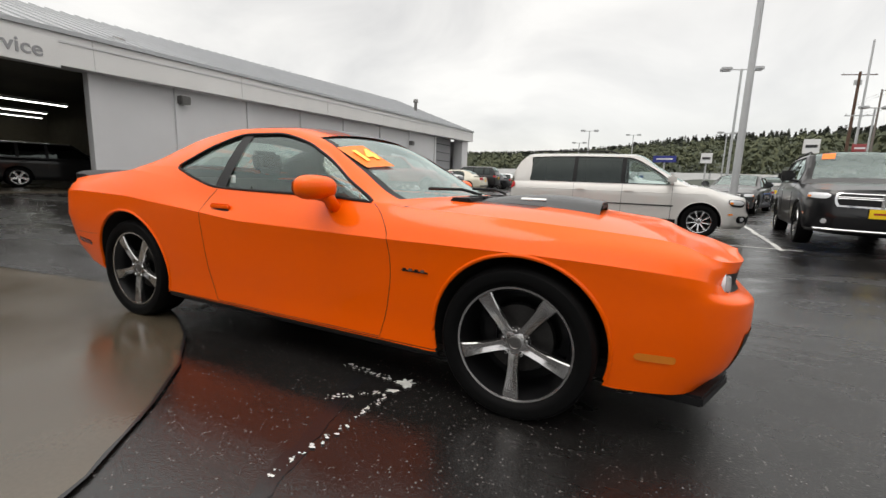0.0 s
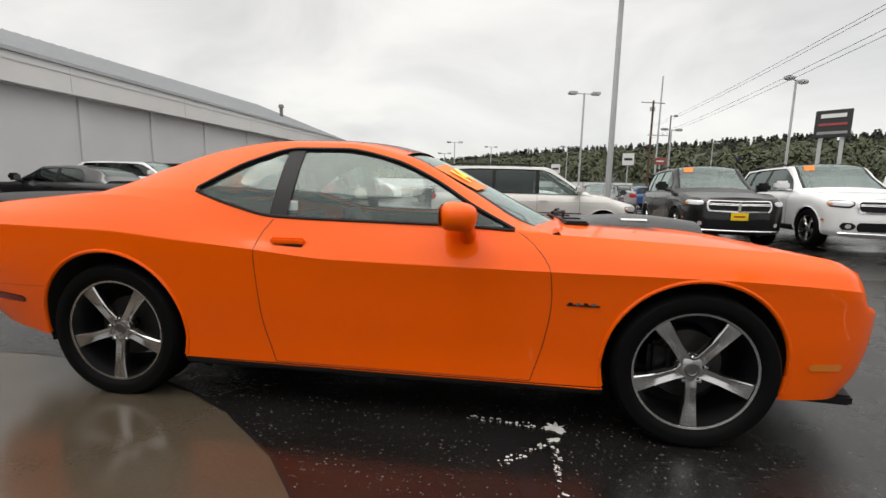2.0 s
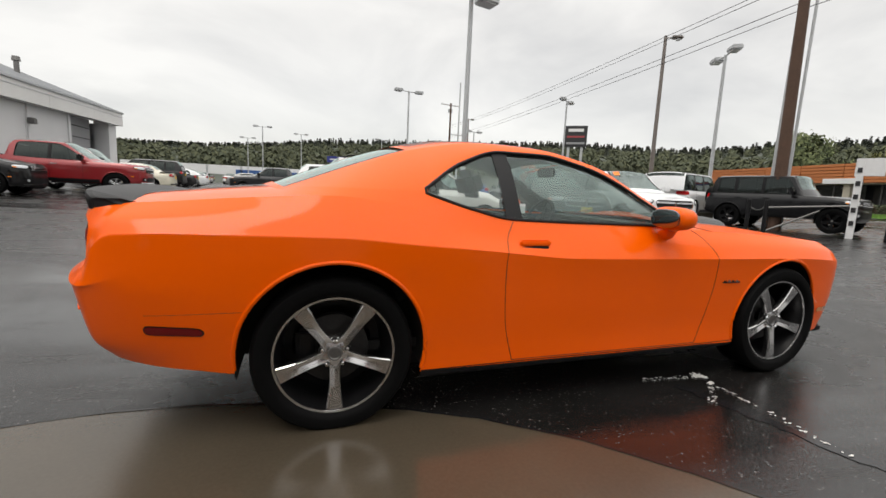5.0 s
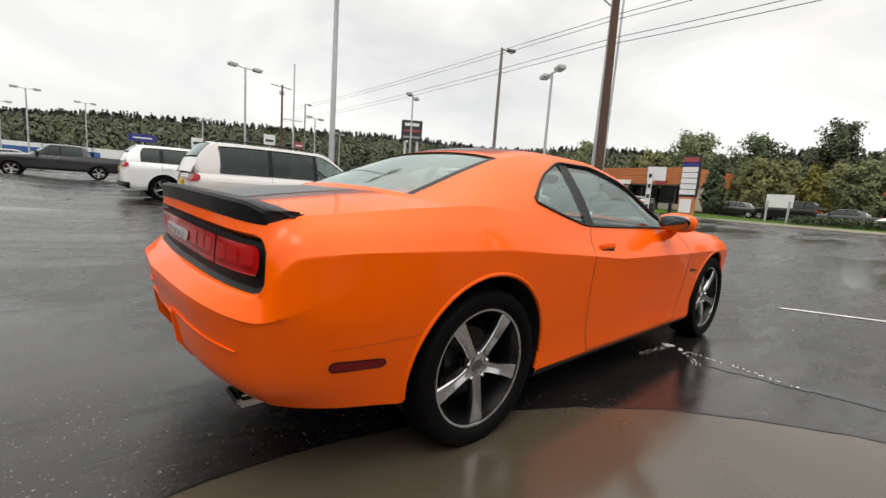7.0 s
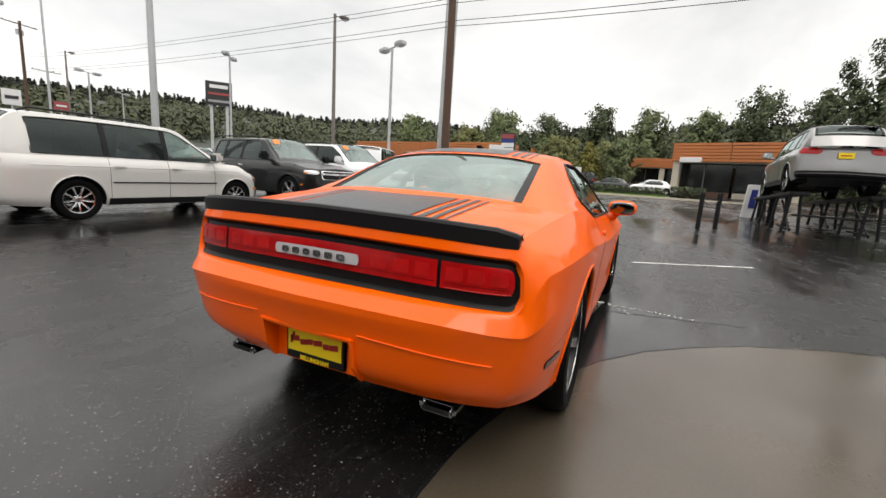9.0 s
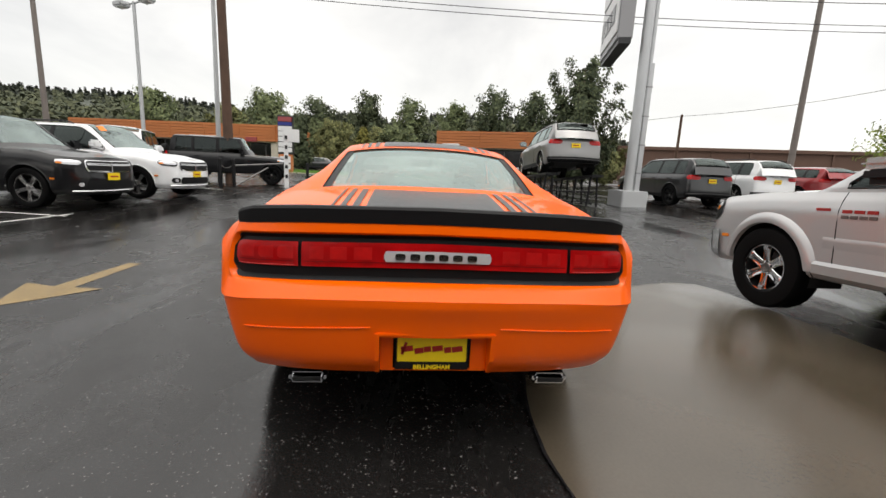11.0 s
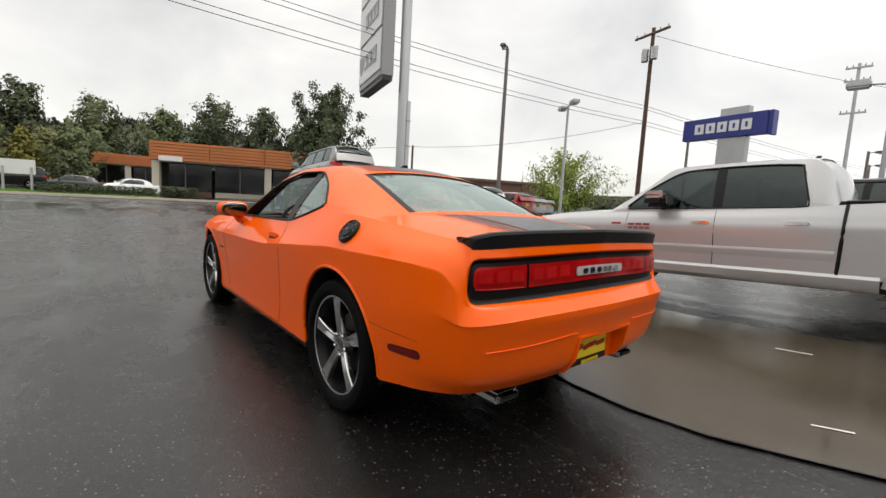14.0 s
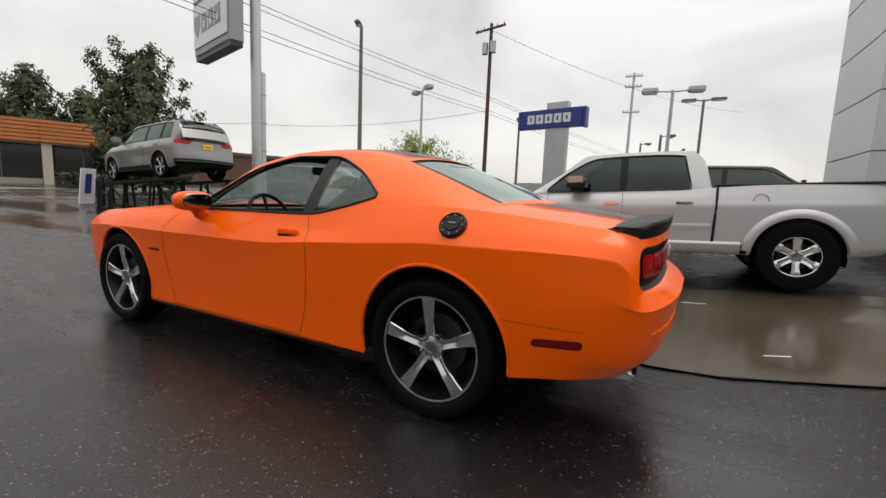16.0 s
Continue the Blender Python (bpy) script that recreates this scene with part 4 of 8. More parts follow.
coupe, coupe_shell, coupe_cabin = orange_coupe()
COUPE_WHEEL = wheel_kit(0.369, 0.245, 0.280, 5, ALLOY, 0.022, 0.041, hollow=0.011, dish=0.026)
for wx in (1.473, -1.473):
    for wy in (0.815, -0.815):
        put_wheel(COUPE_WHEEL, coupe, wx, wy, 0.354, 180 if wy < 0 else 4)


# ---- fittings of the orange coupe ----
def coupe_fittings(car, sh, cab):
    n = sh.n

    def at_side(x, z, side, out=0.0):
        p = sh.at(x, z, out)[0]
        return Vector((p.x, side * p.y, p.z))

    # tail panel, lamps and badge
    panel = tail_strip("tail_panel", sh, BLACK_TRIM, car, -0.935, 0.935, 5.03, 6.59, 0.004, 0.935, 0.09, 0.5, cols=120, rows=12)
    tagged(panel, "satin black recessed tail panel")
    for side in (1, -1):
        lamp = tail_strip("outer_tail_lamp", sh, RED_LENS, car, 0.585, 0.885, 5.53, 6.36, 0.022, 0.885, 0.05, 0.26, "bright red outer tail lamp", side=side)
        tail_strip("lamp_rib", sh, RED_DARK, lamp, 0.60, 0.86, 5.70, 5.73, 0.0245, 0.90, 0.01, 0.001, cols=12, rows=1, side=side)
        # pale red strip paints a reflection low on the lens
        tail_strip("lamp_reflection_strip", sh, LENS_REFLECTION, lamp, 0.60, 0.87, 5.56, 5.575, 0.0235, 0.90, 0.01, 0.001, cols=12, rows=1, side=side)
        for k in range(3):
            tail_strip("lamp_cell", sh, RED_GLOW, lamp, 0.605 + 0.088 * k, 0.675 + 0.088 * k, 5.80, 6.22, 0.0238, 0.675 + 0.088 * k, 0.012, 0.08, cols=8, rows=3, side=side)
    lens = tail_strip("centre_tail_lamp", sh, RED_LENS, car, -0.57, 0.57, 5.53, 6.36, 0.022, 0.60, 0.01, 0.002, "bright red full-width centre tail lamp", cols=60)
    tail_strip("lamp_rib", sh, RED_DARK, lens, -0.56, 0.56, 5.70, 5.73, 0.0245, 0.60, 0.01, 0.001, cols=50, rows=1)
    for k in (-0.50, -0.40, -0.30, 0.30, 0.40, 0.50):
        tail_strip("lamp_cell", sh, RED_GLOW, lens, k - 0.036, k + 0.036, 5.80, 6.22, 0.0238, 0.60, 0.01, 0.06, cols=8, rows=3)
    badge = patch("tail_badge", sh, BADGE, car, 11.60, 24 - 11.60, 5.76, 6.12, 0.030, 12, 3, 0.06, (1,), "brushed metal tail badge", 0.004)[0]
    for k in range(6):
        u = 11.68 + 0.1075 * k
        patch("badge_block", sh, CHROME, badge, u, u + 0.075, 5.83, 6.05, 0.036, 3, 2, 0.25, thick=0.002)
    # spoiler: a thin wedge that follows the boot lid's rear edge
    line = sh.line(np.linspace(9.6, 12, 40), sh.top)
    rows = []
    for i, (x, y, z) in enumerate(line):
        f = min(1.0, i / 13)
        h = 0.004 + 0.058 * f ** 0.8
        depth = 0.04 + 0.14 * min(1, i / 12)
        inn = 0.02 * (1 - min(1, i / 12))
        lift = max(0.0, 0.012 - 0.012 * min(1, i / 12))
        zf = z + (float(curve_at(DECK_MID, float(x + depth))) - z) * (1 - (max(0, y - inn) / 0.82) ** 2.8)
        rows.append([(x + depth, max(0, y - inn), zf + 0.001), (x + depth * 0.5, max(0, y - inn / 2), (zf + z + h) / 2 + 0.004), (x + 0.012, y, z + h + lift), (x - 0.006, y, z + h + lift - 0.002), (x - 0.012, y, z + h * 0.8), (x - 0.004, y, z - 0.006), (x + depth * 0.9, max(0, y - inn), zf - 0.03)])
    rows = rows + [[(a, -b, c) for a, b, c in r] for r in rows[-2::-1]]
    bm = bmesh.new()
    rings = [[bm.verts.new(p) for p in r] for r in rows]
    for a, b in zip(rings, rings[1:]):
        for k in range(7):
            bm.faces.new((a[k], a[(k + 1) % 7], b[(k + 1) % 7], b[k]))
    bm.faces.new(rings[0][::-1])
    bm.faces.new(rings[-1])
    part("spoiler", bm, BLACK_TRIM, car, "satin black boot spoiler")
    # stripes along boot lid, roof and bonnet
    deck_us = np.linspace(8.15, 10.4, 40)
    hood_mid = {0.7: 0.995, 0.95: 0.985, 1.5: 0.965, 2.0: 0.895, 2.36: 0.79}

    def lid_point(u, y, heights, lift, bulge=2.8):
        x, ye, z = sh.line([u], sh.top)[0]
        zc = float(curve_at(heights, float(x)))
        s = min(1, abs(y) / max(ye, 0.01))
        return (x, y, z + (zc - z) * (1 - s ** bulge) + lift)
    for a, b in ((-0.31, 0.31), (0.34, 0.372), (0.40, 0.425), (0.455, 0.467), (-0.372, -0.34), (-0.425, -0.40), (-0.467, -0.455)):
        w = max(2, int(abs(b - a) / 0.06) + 1)
        grid_mesh("boot_stripe", [[lid_point(u, y, DECK_MID, 0.004) for y in np.linspace(a, b, w)] for u in deck_us], BLACK_STRIPE, car)
        xs = np.linspace(0.05, -1.04, 28)
        rows = []
        for x in xs:
            yr = curve_at(cab.rail_y, float(x))
            rows.append([(lambda p, yy: (p[0], yy, p[2]))(cab.roof(float(x), min(0.97, abs(y) / yr), 0.003), y) for y in np.linspace(a, b, w)])
        grid_mesh("roof_stripe", rows, BLACK_STRIPE, car)
        grid_mesh("bonnet_stripe", [[lid_point(u, y, hood_mid, 0.003) for y in np.linspace(a, b, w)] for u in np.linspace(4.05, 4.66, 12)], BLACK_STRIPE, car)
    # bonnet scoop
    rows = []
    for t in np.linspace(0, 1, 13):
        x = 1.02 + 0.72 * t
        h = 0.012 + 0.056 * math.sin(min(1, t * 1.35) * math.pi / 2) ** 0.8
        w = 0.27 - 0.03 * t
        row = []
        for s in np.linspace(-1, 1, 15):
            y = w * 1.12 * s
            base = float(curve_at(hood_mid, x)) - 0.006
            row.append((x, y, base + h * max(0, 1 - abs(s) ** 5)))
        rows.append(row)
    scoop = grid_mesh("bonnet_scoop", rows, BLACK_STRIPE, car, True, None, "raised satin black bonnet scoop", 0.012)
    part("scoop_mouth", box_bm((0.02, 0.38, 0.04), (1.735, 0, 0.975), 0.01), WELL, scoop)
    for side in (1, -1):
        part("scoop_lettering", box_bm((0.15, 0.022, 0.004), (1.36, side * 0.235, 1.006), 0.001, Matrix.Rotation(-side * 0.45, 4, "X")), WHITE_PAPER, scoop)
    part("bonnet_vent", box_bm((0.12, 0.1, 0.03), (1.0, 0.2, 0.992), 0.01), BLACK_TRIM, car)
    part("bonnet_vent", box_bm((0.12, 0.1, 0.03), (1.0, -0.2, 0.992), 0.01), BLACK_TRIM, car)
    # cowl and wipers
    part("cowl", box_bm((0.13, 0.95, 0.03), (0.99, 0, 0.985), 0.01), BLACK_TRIM, car)
    for a, b in (((0.97, 0.46), (0.92, -0.10)), ((0.97, -0.08), (0.84, -0.58))):
        za, zb = 1.01, 1.035
        part("wiper", tube_bm([(a[0], a[1], za), ((a[0] + b[0]) / 2 + 0.03, (a[1] + b[1]) / 2, zb + 0.01), (b[0], b[1], zb + 0.012)], 0.010, 6), BLACK_TRIM, car)
    # price-year sticker inside the top of the windscreen
    def shield(x, y, out):
        yr = curve_at(cab.rail_y, float(x))
        p = cab.roof(float(x), abs(y) / yr, out)
        return Vector((p[0], y, p[2]))
    rows = [[shield(x, y, 0.004) for y in (-0.62, -0.55, -0.47, -0.40)] for x in (0.41, 0.34, 0.27, 0.20)]
    st = grid_mesh("windscreen_sticker", rows, STICKER, car, True, None, "orange sticker with pale figures")
    a, b, c = shield(0.27, -0.51, 0.012), shield(0.34, -0.51, 0.012), shield(0.305, -0.43, 0.012)
    o = part("sticker_figures", text_bm("14", 0.165, 0.001, bold=0.008), PALE_YELLOW, st)
    up = (a - b).normalized()
    right = (c - (a + b) / 2).normalized()
    right = (right - up * right.dot(up)).normalized()
    out = right.cross(up)
    m = Matrix((right, up, out)).transposed().to_4x4()
    m.translation = shield(0.31, -0.51, 0.012)
    o.matrix_basis = m
    # dealer plate in its recess
    part("plate_recess", box_bm((0.02, 0.46, 0.19), (-2.478, 0, 0.487), 0.006), ORANGE, car)
    for y in (0.225, -0.243):
        part("recess_side", prism_bm([(-2.47, 0.395), (-2.47, 0.59), (-2.578, 0.59), (-2.558, 0.47), (-2.505, 0.395)], 0.018, "Y", y), ORANGE, car)
    part("recess_top", box_bm((0.105, 0.47, 0.016), (-2.525, 0, 0.588), 0.004), ORANGE, car)
    pl = part("plate_frame", box_bm((0.016, 0.325, 0.17), (-2.494, 0.008, 0.487), 0.008), BLACK_TRIM, car, "black frame round a yellow dealer plate")
    part("plate", box_bm((0.008, 0.295, 0.112), (-2.501, 0.008, 0.496), 0.003), YELLOW, pl, "yellow plate with red script bars")
    for k, (w, z, y) in enumerate(((0.05, 0.496, 0.105), (0.038, 0.488, 0.055), (0.03, 0.495, 0.02), (0.045, 0.498, -0.022), (0.03, 0.492, -0.065), (0.045, 0.496, -0.105))):
        part("script_bar", box_bm((0.004, w, 0.024), (-2.5065, 0.008 + y, z + 0.004), 0.001, Matrix.Rotation(radians(-8), 4, "X")), RED_INK, pl)
    part("script_stroke", box_bm((0.004, 0.012, 0.055), (-2.5065, 0.125, 0.502), 0.001, Matrix.Rotation(radians(18), 4, "X")), RED_INK, pl)
    o = part("frame_lettering", text_bm("BELLINGHAM", 0.026, 0.001, bold=0.001), YELLOW, pl)
    o.matrix_basis = pose(-2.5035, 0.008, 0.417, 90, 0, -90)
    # bumper ledge, valance, exhausts
    for side in (1, -1):
        us = np.linspace(10.35, 11.52, 14)
        pts = [(p[0], side * p[1], p[2]) for p in sh.line(us, 1.84 + 0.1 * (us - 11.52), 0.003)]
        part("bumper_ledge", tube_bm(pts, 0.0035, 6), ORANGE, car, smooth=True)
        part("bumper_seam", tube_bm([at_side(x, 0.585 + 0.01 * (x + 2), side, -0.001) for x in np.linspace(-1.86, -2.22, 8)], 0.0016, 5), BLACK_TRIM, car)
    rows = []
    us = np.linspace(8.82, 24 - 8.82, 50)
    for v, inset, drop in ((0.05, 0.012, 0.0), (0.0, 0.05, 0.015), (0.0, 0.14, 0.06)):
        row = []
        for u in us:
            uu = 24 - u if u > 12 else u
            p = sh.surf(np.array([uu]), np.array([v]), -inset)[0]
            row.append((p[0], -p[1] if u > 12 else p[1], p[2] - drop + 0.004))
        rows.append(row)
    grid_mesh("rear_valance", rows, BLACK_TRIM, car)
    for side in (1, -1):
        tip = part("exhaust_tip", box_bm((0.2, 0.16, 0.05), (-2.33, side * 0.54, 0.325), 0.016), CHROME, car, "steel rectangular exhaust tip", True)
        part("exhaust_hole", box_bm((0.02, 0.138, 0.034), (-2.423, side * 0.54, 0.325), 0.012), WELL, tip)
    part("floor_pan", box_bm((3.7, 1.5, 0.1), (0.1, 0, 0.25), 0.03), WELL, car)
    part("front_splitter", prism_bm([(2.27, -0.74), (2.40, -0.42), (2.43, 0), (2.40, 0.42), (2.27, 0.74), (1.95, 0.72), (1.95, -0.72)], 0.05, "Z", 0.17, bevel=0.01), BLACK_TRIM, car)
    # nose: grille and round lamps
    rows = [nose_line(sh, 1.9, v, 0.003) for v in np.linspace(4.3, 5.9, 8)]
    grille = grid_mesh("grille", rows, BLACK_TRIM, car)
    for y in (0.36, 0.58, -0.36, -0.58):
        o = part("headlight", lathe_bm([(0.001, 0.03), (0.05, 0.026), (0.075, 0.005), (0.085, 0.0), (0.085, -0.06)], 24), CLEAR_LENS, grille, smooth=True)
        o.matrix_basis = pose(2.37 - 0.12 * abs(y), y, 0.69, 0, 0, -90)
    rows = [nose_line(sh, 1.5, v, 0.004) for v in np.linspace(0.7, 1.9, 5)]
    grid_mesh("lower_intake", rows, BLACK_TRIM, car)
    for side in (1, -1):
        # black strip stands in for the shadow below the sill
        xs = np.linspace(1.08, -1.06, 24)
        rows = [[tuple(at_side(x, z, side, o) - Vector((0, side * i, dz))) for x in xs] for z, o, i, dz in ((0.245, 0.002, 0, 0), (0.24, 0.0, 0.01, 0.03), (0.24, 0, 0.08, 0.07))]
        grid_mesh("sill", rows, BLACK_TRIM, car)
        # door seams
        fx = {0.25: 0.735, 0.45: 0.79, 0.65: 0.815, 0.80: 0.80, 0.90: 0.735, 0.968: 0.655}
        part("door_seam", tube_bm([at_side(float(curve_at(fx, z)), z, side, -0.0005) for z in np.linspace(0.25, 0.966, 26)], 0.0021, 5), BLACK_TRIM, car)
        rx = {0.25: -0.555, 0.5: -0.62, 0.8: -0.64, 0.9: -0.625, 0.985: -0.575}
        part("door_seam", tube_bm([at_side(float(curve_at(rx, z)), z, side, -0.0005) for z in np.linspace(0.25, 0.984, 26)], 0.0021, 5), BLACK_TRIM, car)
        part("door_seam", tube_bm([at_side(x, 0.252, side, -0.0005) for x in np.linspace(0.735, -0.555, 14)], 0.002, 5), BLACK_TRIM, car)
        # handle, with a black block below that paints the shade of its recess
        h = at_side(-0.47, 0.882, side, 0.008)
        hd = part("door_handle", box_bm((0.185, 0.022, 0.036), h, 0.010), ORANGE, car, smooth=True)
        part("handle_recess_shade", box_bm((0.16, 0.012, 0.02), h + Vector((0, side * 0.002, -0.024)), 0.004), WELL, hd)
        # markers and badge
        for nm, x0, x1, z0, z1, mt, lb in (("rear_marker", -2.01, -2.22, 0.486, 0.536, RED_DARK, "dark red rear side marker"), ("front_marker", 2.14, 1.98, 0.37, 0.408, AMBER, "amber front side marker")):
            _, ua, va = sh.at(x0, z0)
            _, ub, vb = sh.at(x1, z1)
            patch(nm, sh, mt, car, ua, ub, va, vb, 0.004, 8, 3, 0.2, (side,), lb)
            patch(nm + "_bezel", sh, BLACK_TRIM if mt is RED_DARK else ORANGE, car, ua - 0.012, ub + 0.012, va - 0.03, vb + 0.03, 0.0015, 8, 3, 0.2, (side,))
        b = part("fender_badge", box_bm((0.15, 0.005, 0.008), at_side(0.957, 0.642, side, 0.003), 0.002), BLACK_TRIM, car)
        for k in range(4):
            part("badge_block", box_bm((0.02, 0.005, 0.014), at_side(0.90 + 0.034 * k, 0.648, side, 0.004), 0.002), STEEL if k % 2 else BLACK_TRIM, b)
        # wing mirror
        foot, head = Vector((0.41, side * 0.885, 0.925)), Vector((0.37, side * 0.98, 1.02))
        bm = bmesh.new()
        bmesh.ops.create_uvsphere(bm, u_segments=20, v_segments=12, radius=1.0)
        for v in bm.verts:
            x, y, z = v.co
            v.co = Vector((math.copysign(abs(x) ** 0.8, x) * (0.115 if x > 0 else 0.05) + 0.35, math.copysign(abs(y) ** 0.75, y) * 0.122 + side * 0.99, math.copysign(abs(z) ** 0.75, z) * 0.066 + 1.035))
        mir = part("wing_mirror", bm, ORANGE, car, smooth=True)
        part("mirror_arm", tube_bm([foot - Vector((0, side * 0.03, 0.01)), foot + Vector((0.01, side * 0.03, 0.02)), foot + Vector((0.01, side * 0.06, 0.06)), head + Vector((0, -side * 0.02, -0.02))], 0.036, 10), ORANGE, mir, smooth=True)
        bm = bmesh.new()
        bmesh.ops.create_uvsphere(bm, u_segments=20, v_segments=8, radius=1.0)
        for v in bm.verts:
            v.co = Vector((v.co.x * 0.006 + 0.302, math.copysign(abs(v.co.y) ** 0.75, v.co.y) * 0.102 + side * 0.99, math.copysign(abs(v.co.z) ** 0.75, v.co.z) * 0.053 + 1.035))
        part("mirror_glass", bm, DARK_MIRROR, mir, smooth=True)
    # fuel cap
    p = at_side(-1.58, 1.0, 1, 0.0)
    o = part("fuel_cap", lathe_bm([(0.001, 0.02), (0.045, 0.02), (0.05, 0.012), (0.072, 0.012), (0.08, 0.02), (0.089, 0.012), (0.09, -0.02)], 32), BLACK_TRIM, car, "round black fuel cap", True)
    lean = sh.at(-1.58, 1.02)[0] - sh.at(-1.58, 0.98)[0]
    o.matrix_basis = Matrix.Translation(p + Vector((0, 0.004, 0))) @ Matrix.Rotation(math.atan2(-lean.y, lean.z), 4, "X") @ Matrix.Scale(0.8, 4)
    part("cap_bar", box_bm((0.05, 0.008, 0.014), (0, 0.022, 0.004), 0.003), STEEL, o)
    for k in range(8):
        a = k * math.tau / 8
        part("cap_screw", rod_bm((0.068 * math.cos(a), 0.008, 0.068 * math.sin(a)), (0.068 * math.cos(a), 0.017, 0.068 * math.sin(a)), 0.006, 0.006, 6), STEEL, o)
    # roof aerial, cabin
    part("roof_aerial", prism_bm([(-0.78, 1.435), (-0.70, 1.438), (-0.755, 1.462), (-0.785, 1.462)], 0.035, "Y", -0.018, bevel=0.004), BLACK_TRIM, car, smooth=True)
    part("cabin_floor", box_bm((2.4, 1.5, 0.05), (-0.4, 0, 0.33)), INTERIOR, car)
    part("dashboard", box_bm((0.42, 1.5, 0.26), (0.66, 0, 0.84), 0.08), INTERIOR, car, smooth=True)
    part("parcel_shelf", box_bm((0.55, 1.25, 0.05), (-1.52, 0, 1.02), 0.02), INTERIOR, car)
    part("door_liner_left", box_bm((1.5, 0.05, 0.55), (0.1, 0.80, 0.68), 0.02), INTERIOR, car)
    part("door_liner_right", box_bm((1.5, 0.05, 0.55), (0.1, -0.80, 0.68), 0.02), INTERIOR, car)
    seats(car, [-0.22], [0.38, -0.38], 0.42, h=0.6, w=0.5, lean=-20)
    part("rear_bench", box_bm((0.16, 1.15, 0.6), (-1.16, 0, 0.74), 0.06, pose(0, 0, 0, 0, -18, 0)), SEAT, car, smooth=True)
    steering_wheel(car, 0.33, 0.38, 0.92)
    part("inner_mirror", box_bm((0.03, 0.24, 0.07), (0.14, 0, 1.30), 0.015), BLACK_TRIM, car, smooth=True)
    part("window_label", box_bm((0.05, 0.003, 0.05), (-0.5, -0.80, 1.055)), WHITE_PAPER, car)


coupe_fittings(coupe, coupe_shell, coupe_cabin)


# ---- ground ----
def ground_sheet(name, xs, ys, mat, lift=0.0, inside=None):
    verts, faces, index = [], [], {}
    for i, x in enumerate(xs):
        for j, y in enumerate(ys):
            index[i, j] = len(verts)
            verts.append((x, y, ground_z(x, y) + lift))
    for i in range(len(xs) - 1):
        for j in range(len(ys) - 1):
            faces.append((index[i, j], index[i + 1, j], index[i + 1, j + 1], index[i, j + 1]))
    return link_mesh(name, verts, faces, mat, None, True)


def spread(near, far, step):
    out, d = [0.0], 0.0
    while d < far:
        d += step * max(1.0, d / near)
        out.append(d)
    return sorted([-v for v in out[1:]] + out)


lot = ground_sheet("ground", spread(14, 900, 0.5), spread(14, 900, 0.5), ASPHALT)
tagged(lot, "dark wet asphalt car lot with puddles and specks", "ground", "", "structure")


def flat_shape(name, outline, mat, lift, label, category, kind="structure"):
    """A thin slab that follows the ground, from an outline in plan."""
    bm = bmesh.new()
    vs = [bm.verts.new((x, y, 0)) for x, y in outline]
    bm.faces.new(vs)
    bmesh.ops.triangulate(bm, faces=bm.faces)
    for _ in range(3):
        bmesh.ops.subdivide_edges(bm, edges=[e for e in bm.edges if e.calc_length() > 0.6], cuts=1)
        bmesh.ops.triangulate(bm, faces=bm.faces)
    for v in bm.verts:
        v.co.z = ground_z(v.co.x, v.co.y) + lift
    ob = part(name, bm, mat, None, "", True)
    return tagged(ob, label, category, "", kind)


apron = [(-14, -0.95), (-4.2, -0.95), (-3.4, -0.72), (-2.9, -0.57), (-2.5, -0.52), (-2.1, -0.55), (-1.6, -0.66), (-1.1, -0.84), (-0.77, -1.01), (-0.37, -1.31), (-0.05, -1.65), (0.25, -2.05), (0.45, -2.45), (0.6, -2.8), (0.72, -3.2),
         (0.66, -3.45), (0.4, -3.56), (-0.2, -3.6), (-2.0, -3.64), (-4.0, -3.7), (-14, -3.9)]
flat_shape("concrete_apron", apron, CONCRETE, 0.013, "wet pale concrete apron with a rounded edge, reflecting the cars", "concrete apron")


def strip_shape(name, points, width, mat, lift, label, category, seed=1, rough_edge=0.0, kind="structure", group=""):
    """A painted or poured strip along points on the ground."""
    rng = random.Random(seed)
    pts = [Vector((x, y, 0)) for x, y in points]
    verts, faces = [], []
    for i, p in enumerate(pts):
        ahead = (pts[min(i + 1, len(pts) - 1)] - pts[max(i - 1, 0)]).normalized()
        side = Vector((-ahead.y, ahead.x, 0))
        for s in (1, -1):
            q = p + side * s * width / 2 * (1 + rough_edge * rng.uniform(-1, 1))
            verts.append((q.x, q.y, ground_z(q.x, q.y) + lift))
    for i in range(len(pts) - 1):
        faces.append((2 * i, 2 * i + 1, 2 * i + 3, 2 * i + 2))
    return tagged(link_mesh(name, verts, faces, mat), label, category, group, kind)


def stepped(a, b, step=0.25):
    n = max(2, int(math.dist(a, b) / step))
    return [(a[0] + (b[0] - a[0]) * t, a[1] + (b[1] - a[1]) * t) for t in np.linspace(0, 1, n + 1)]


def smooth_loop(points, n=8):
    out = []
    for i in range(len(points) - 1):
        out += stepped(points[i], points[i + 1], math.dist(points[i], points[i + 1]) / n)[:-1]
    return out + [points[-1]]


strip_shape("apron_joint", smooth_loop(apron[1:16], 4), 0.016, SEALER, 0.016, "black sealed joint round the concrete apron", "joint", 2, 0.5)
strip_shape("oil_stain", stepped((0.62, -0.93), (0.93, -2.15), 0.05), 0.07, SEALER, 0.003, "dark wet stain across the asphalt", "stain", 3, 0.45)


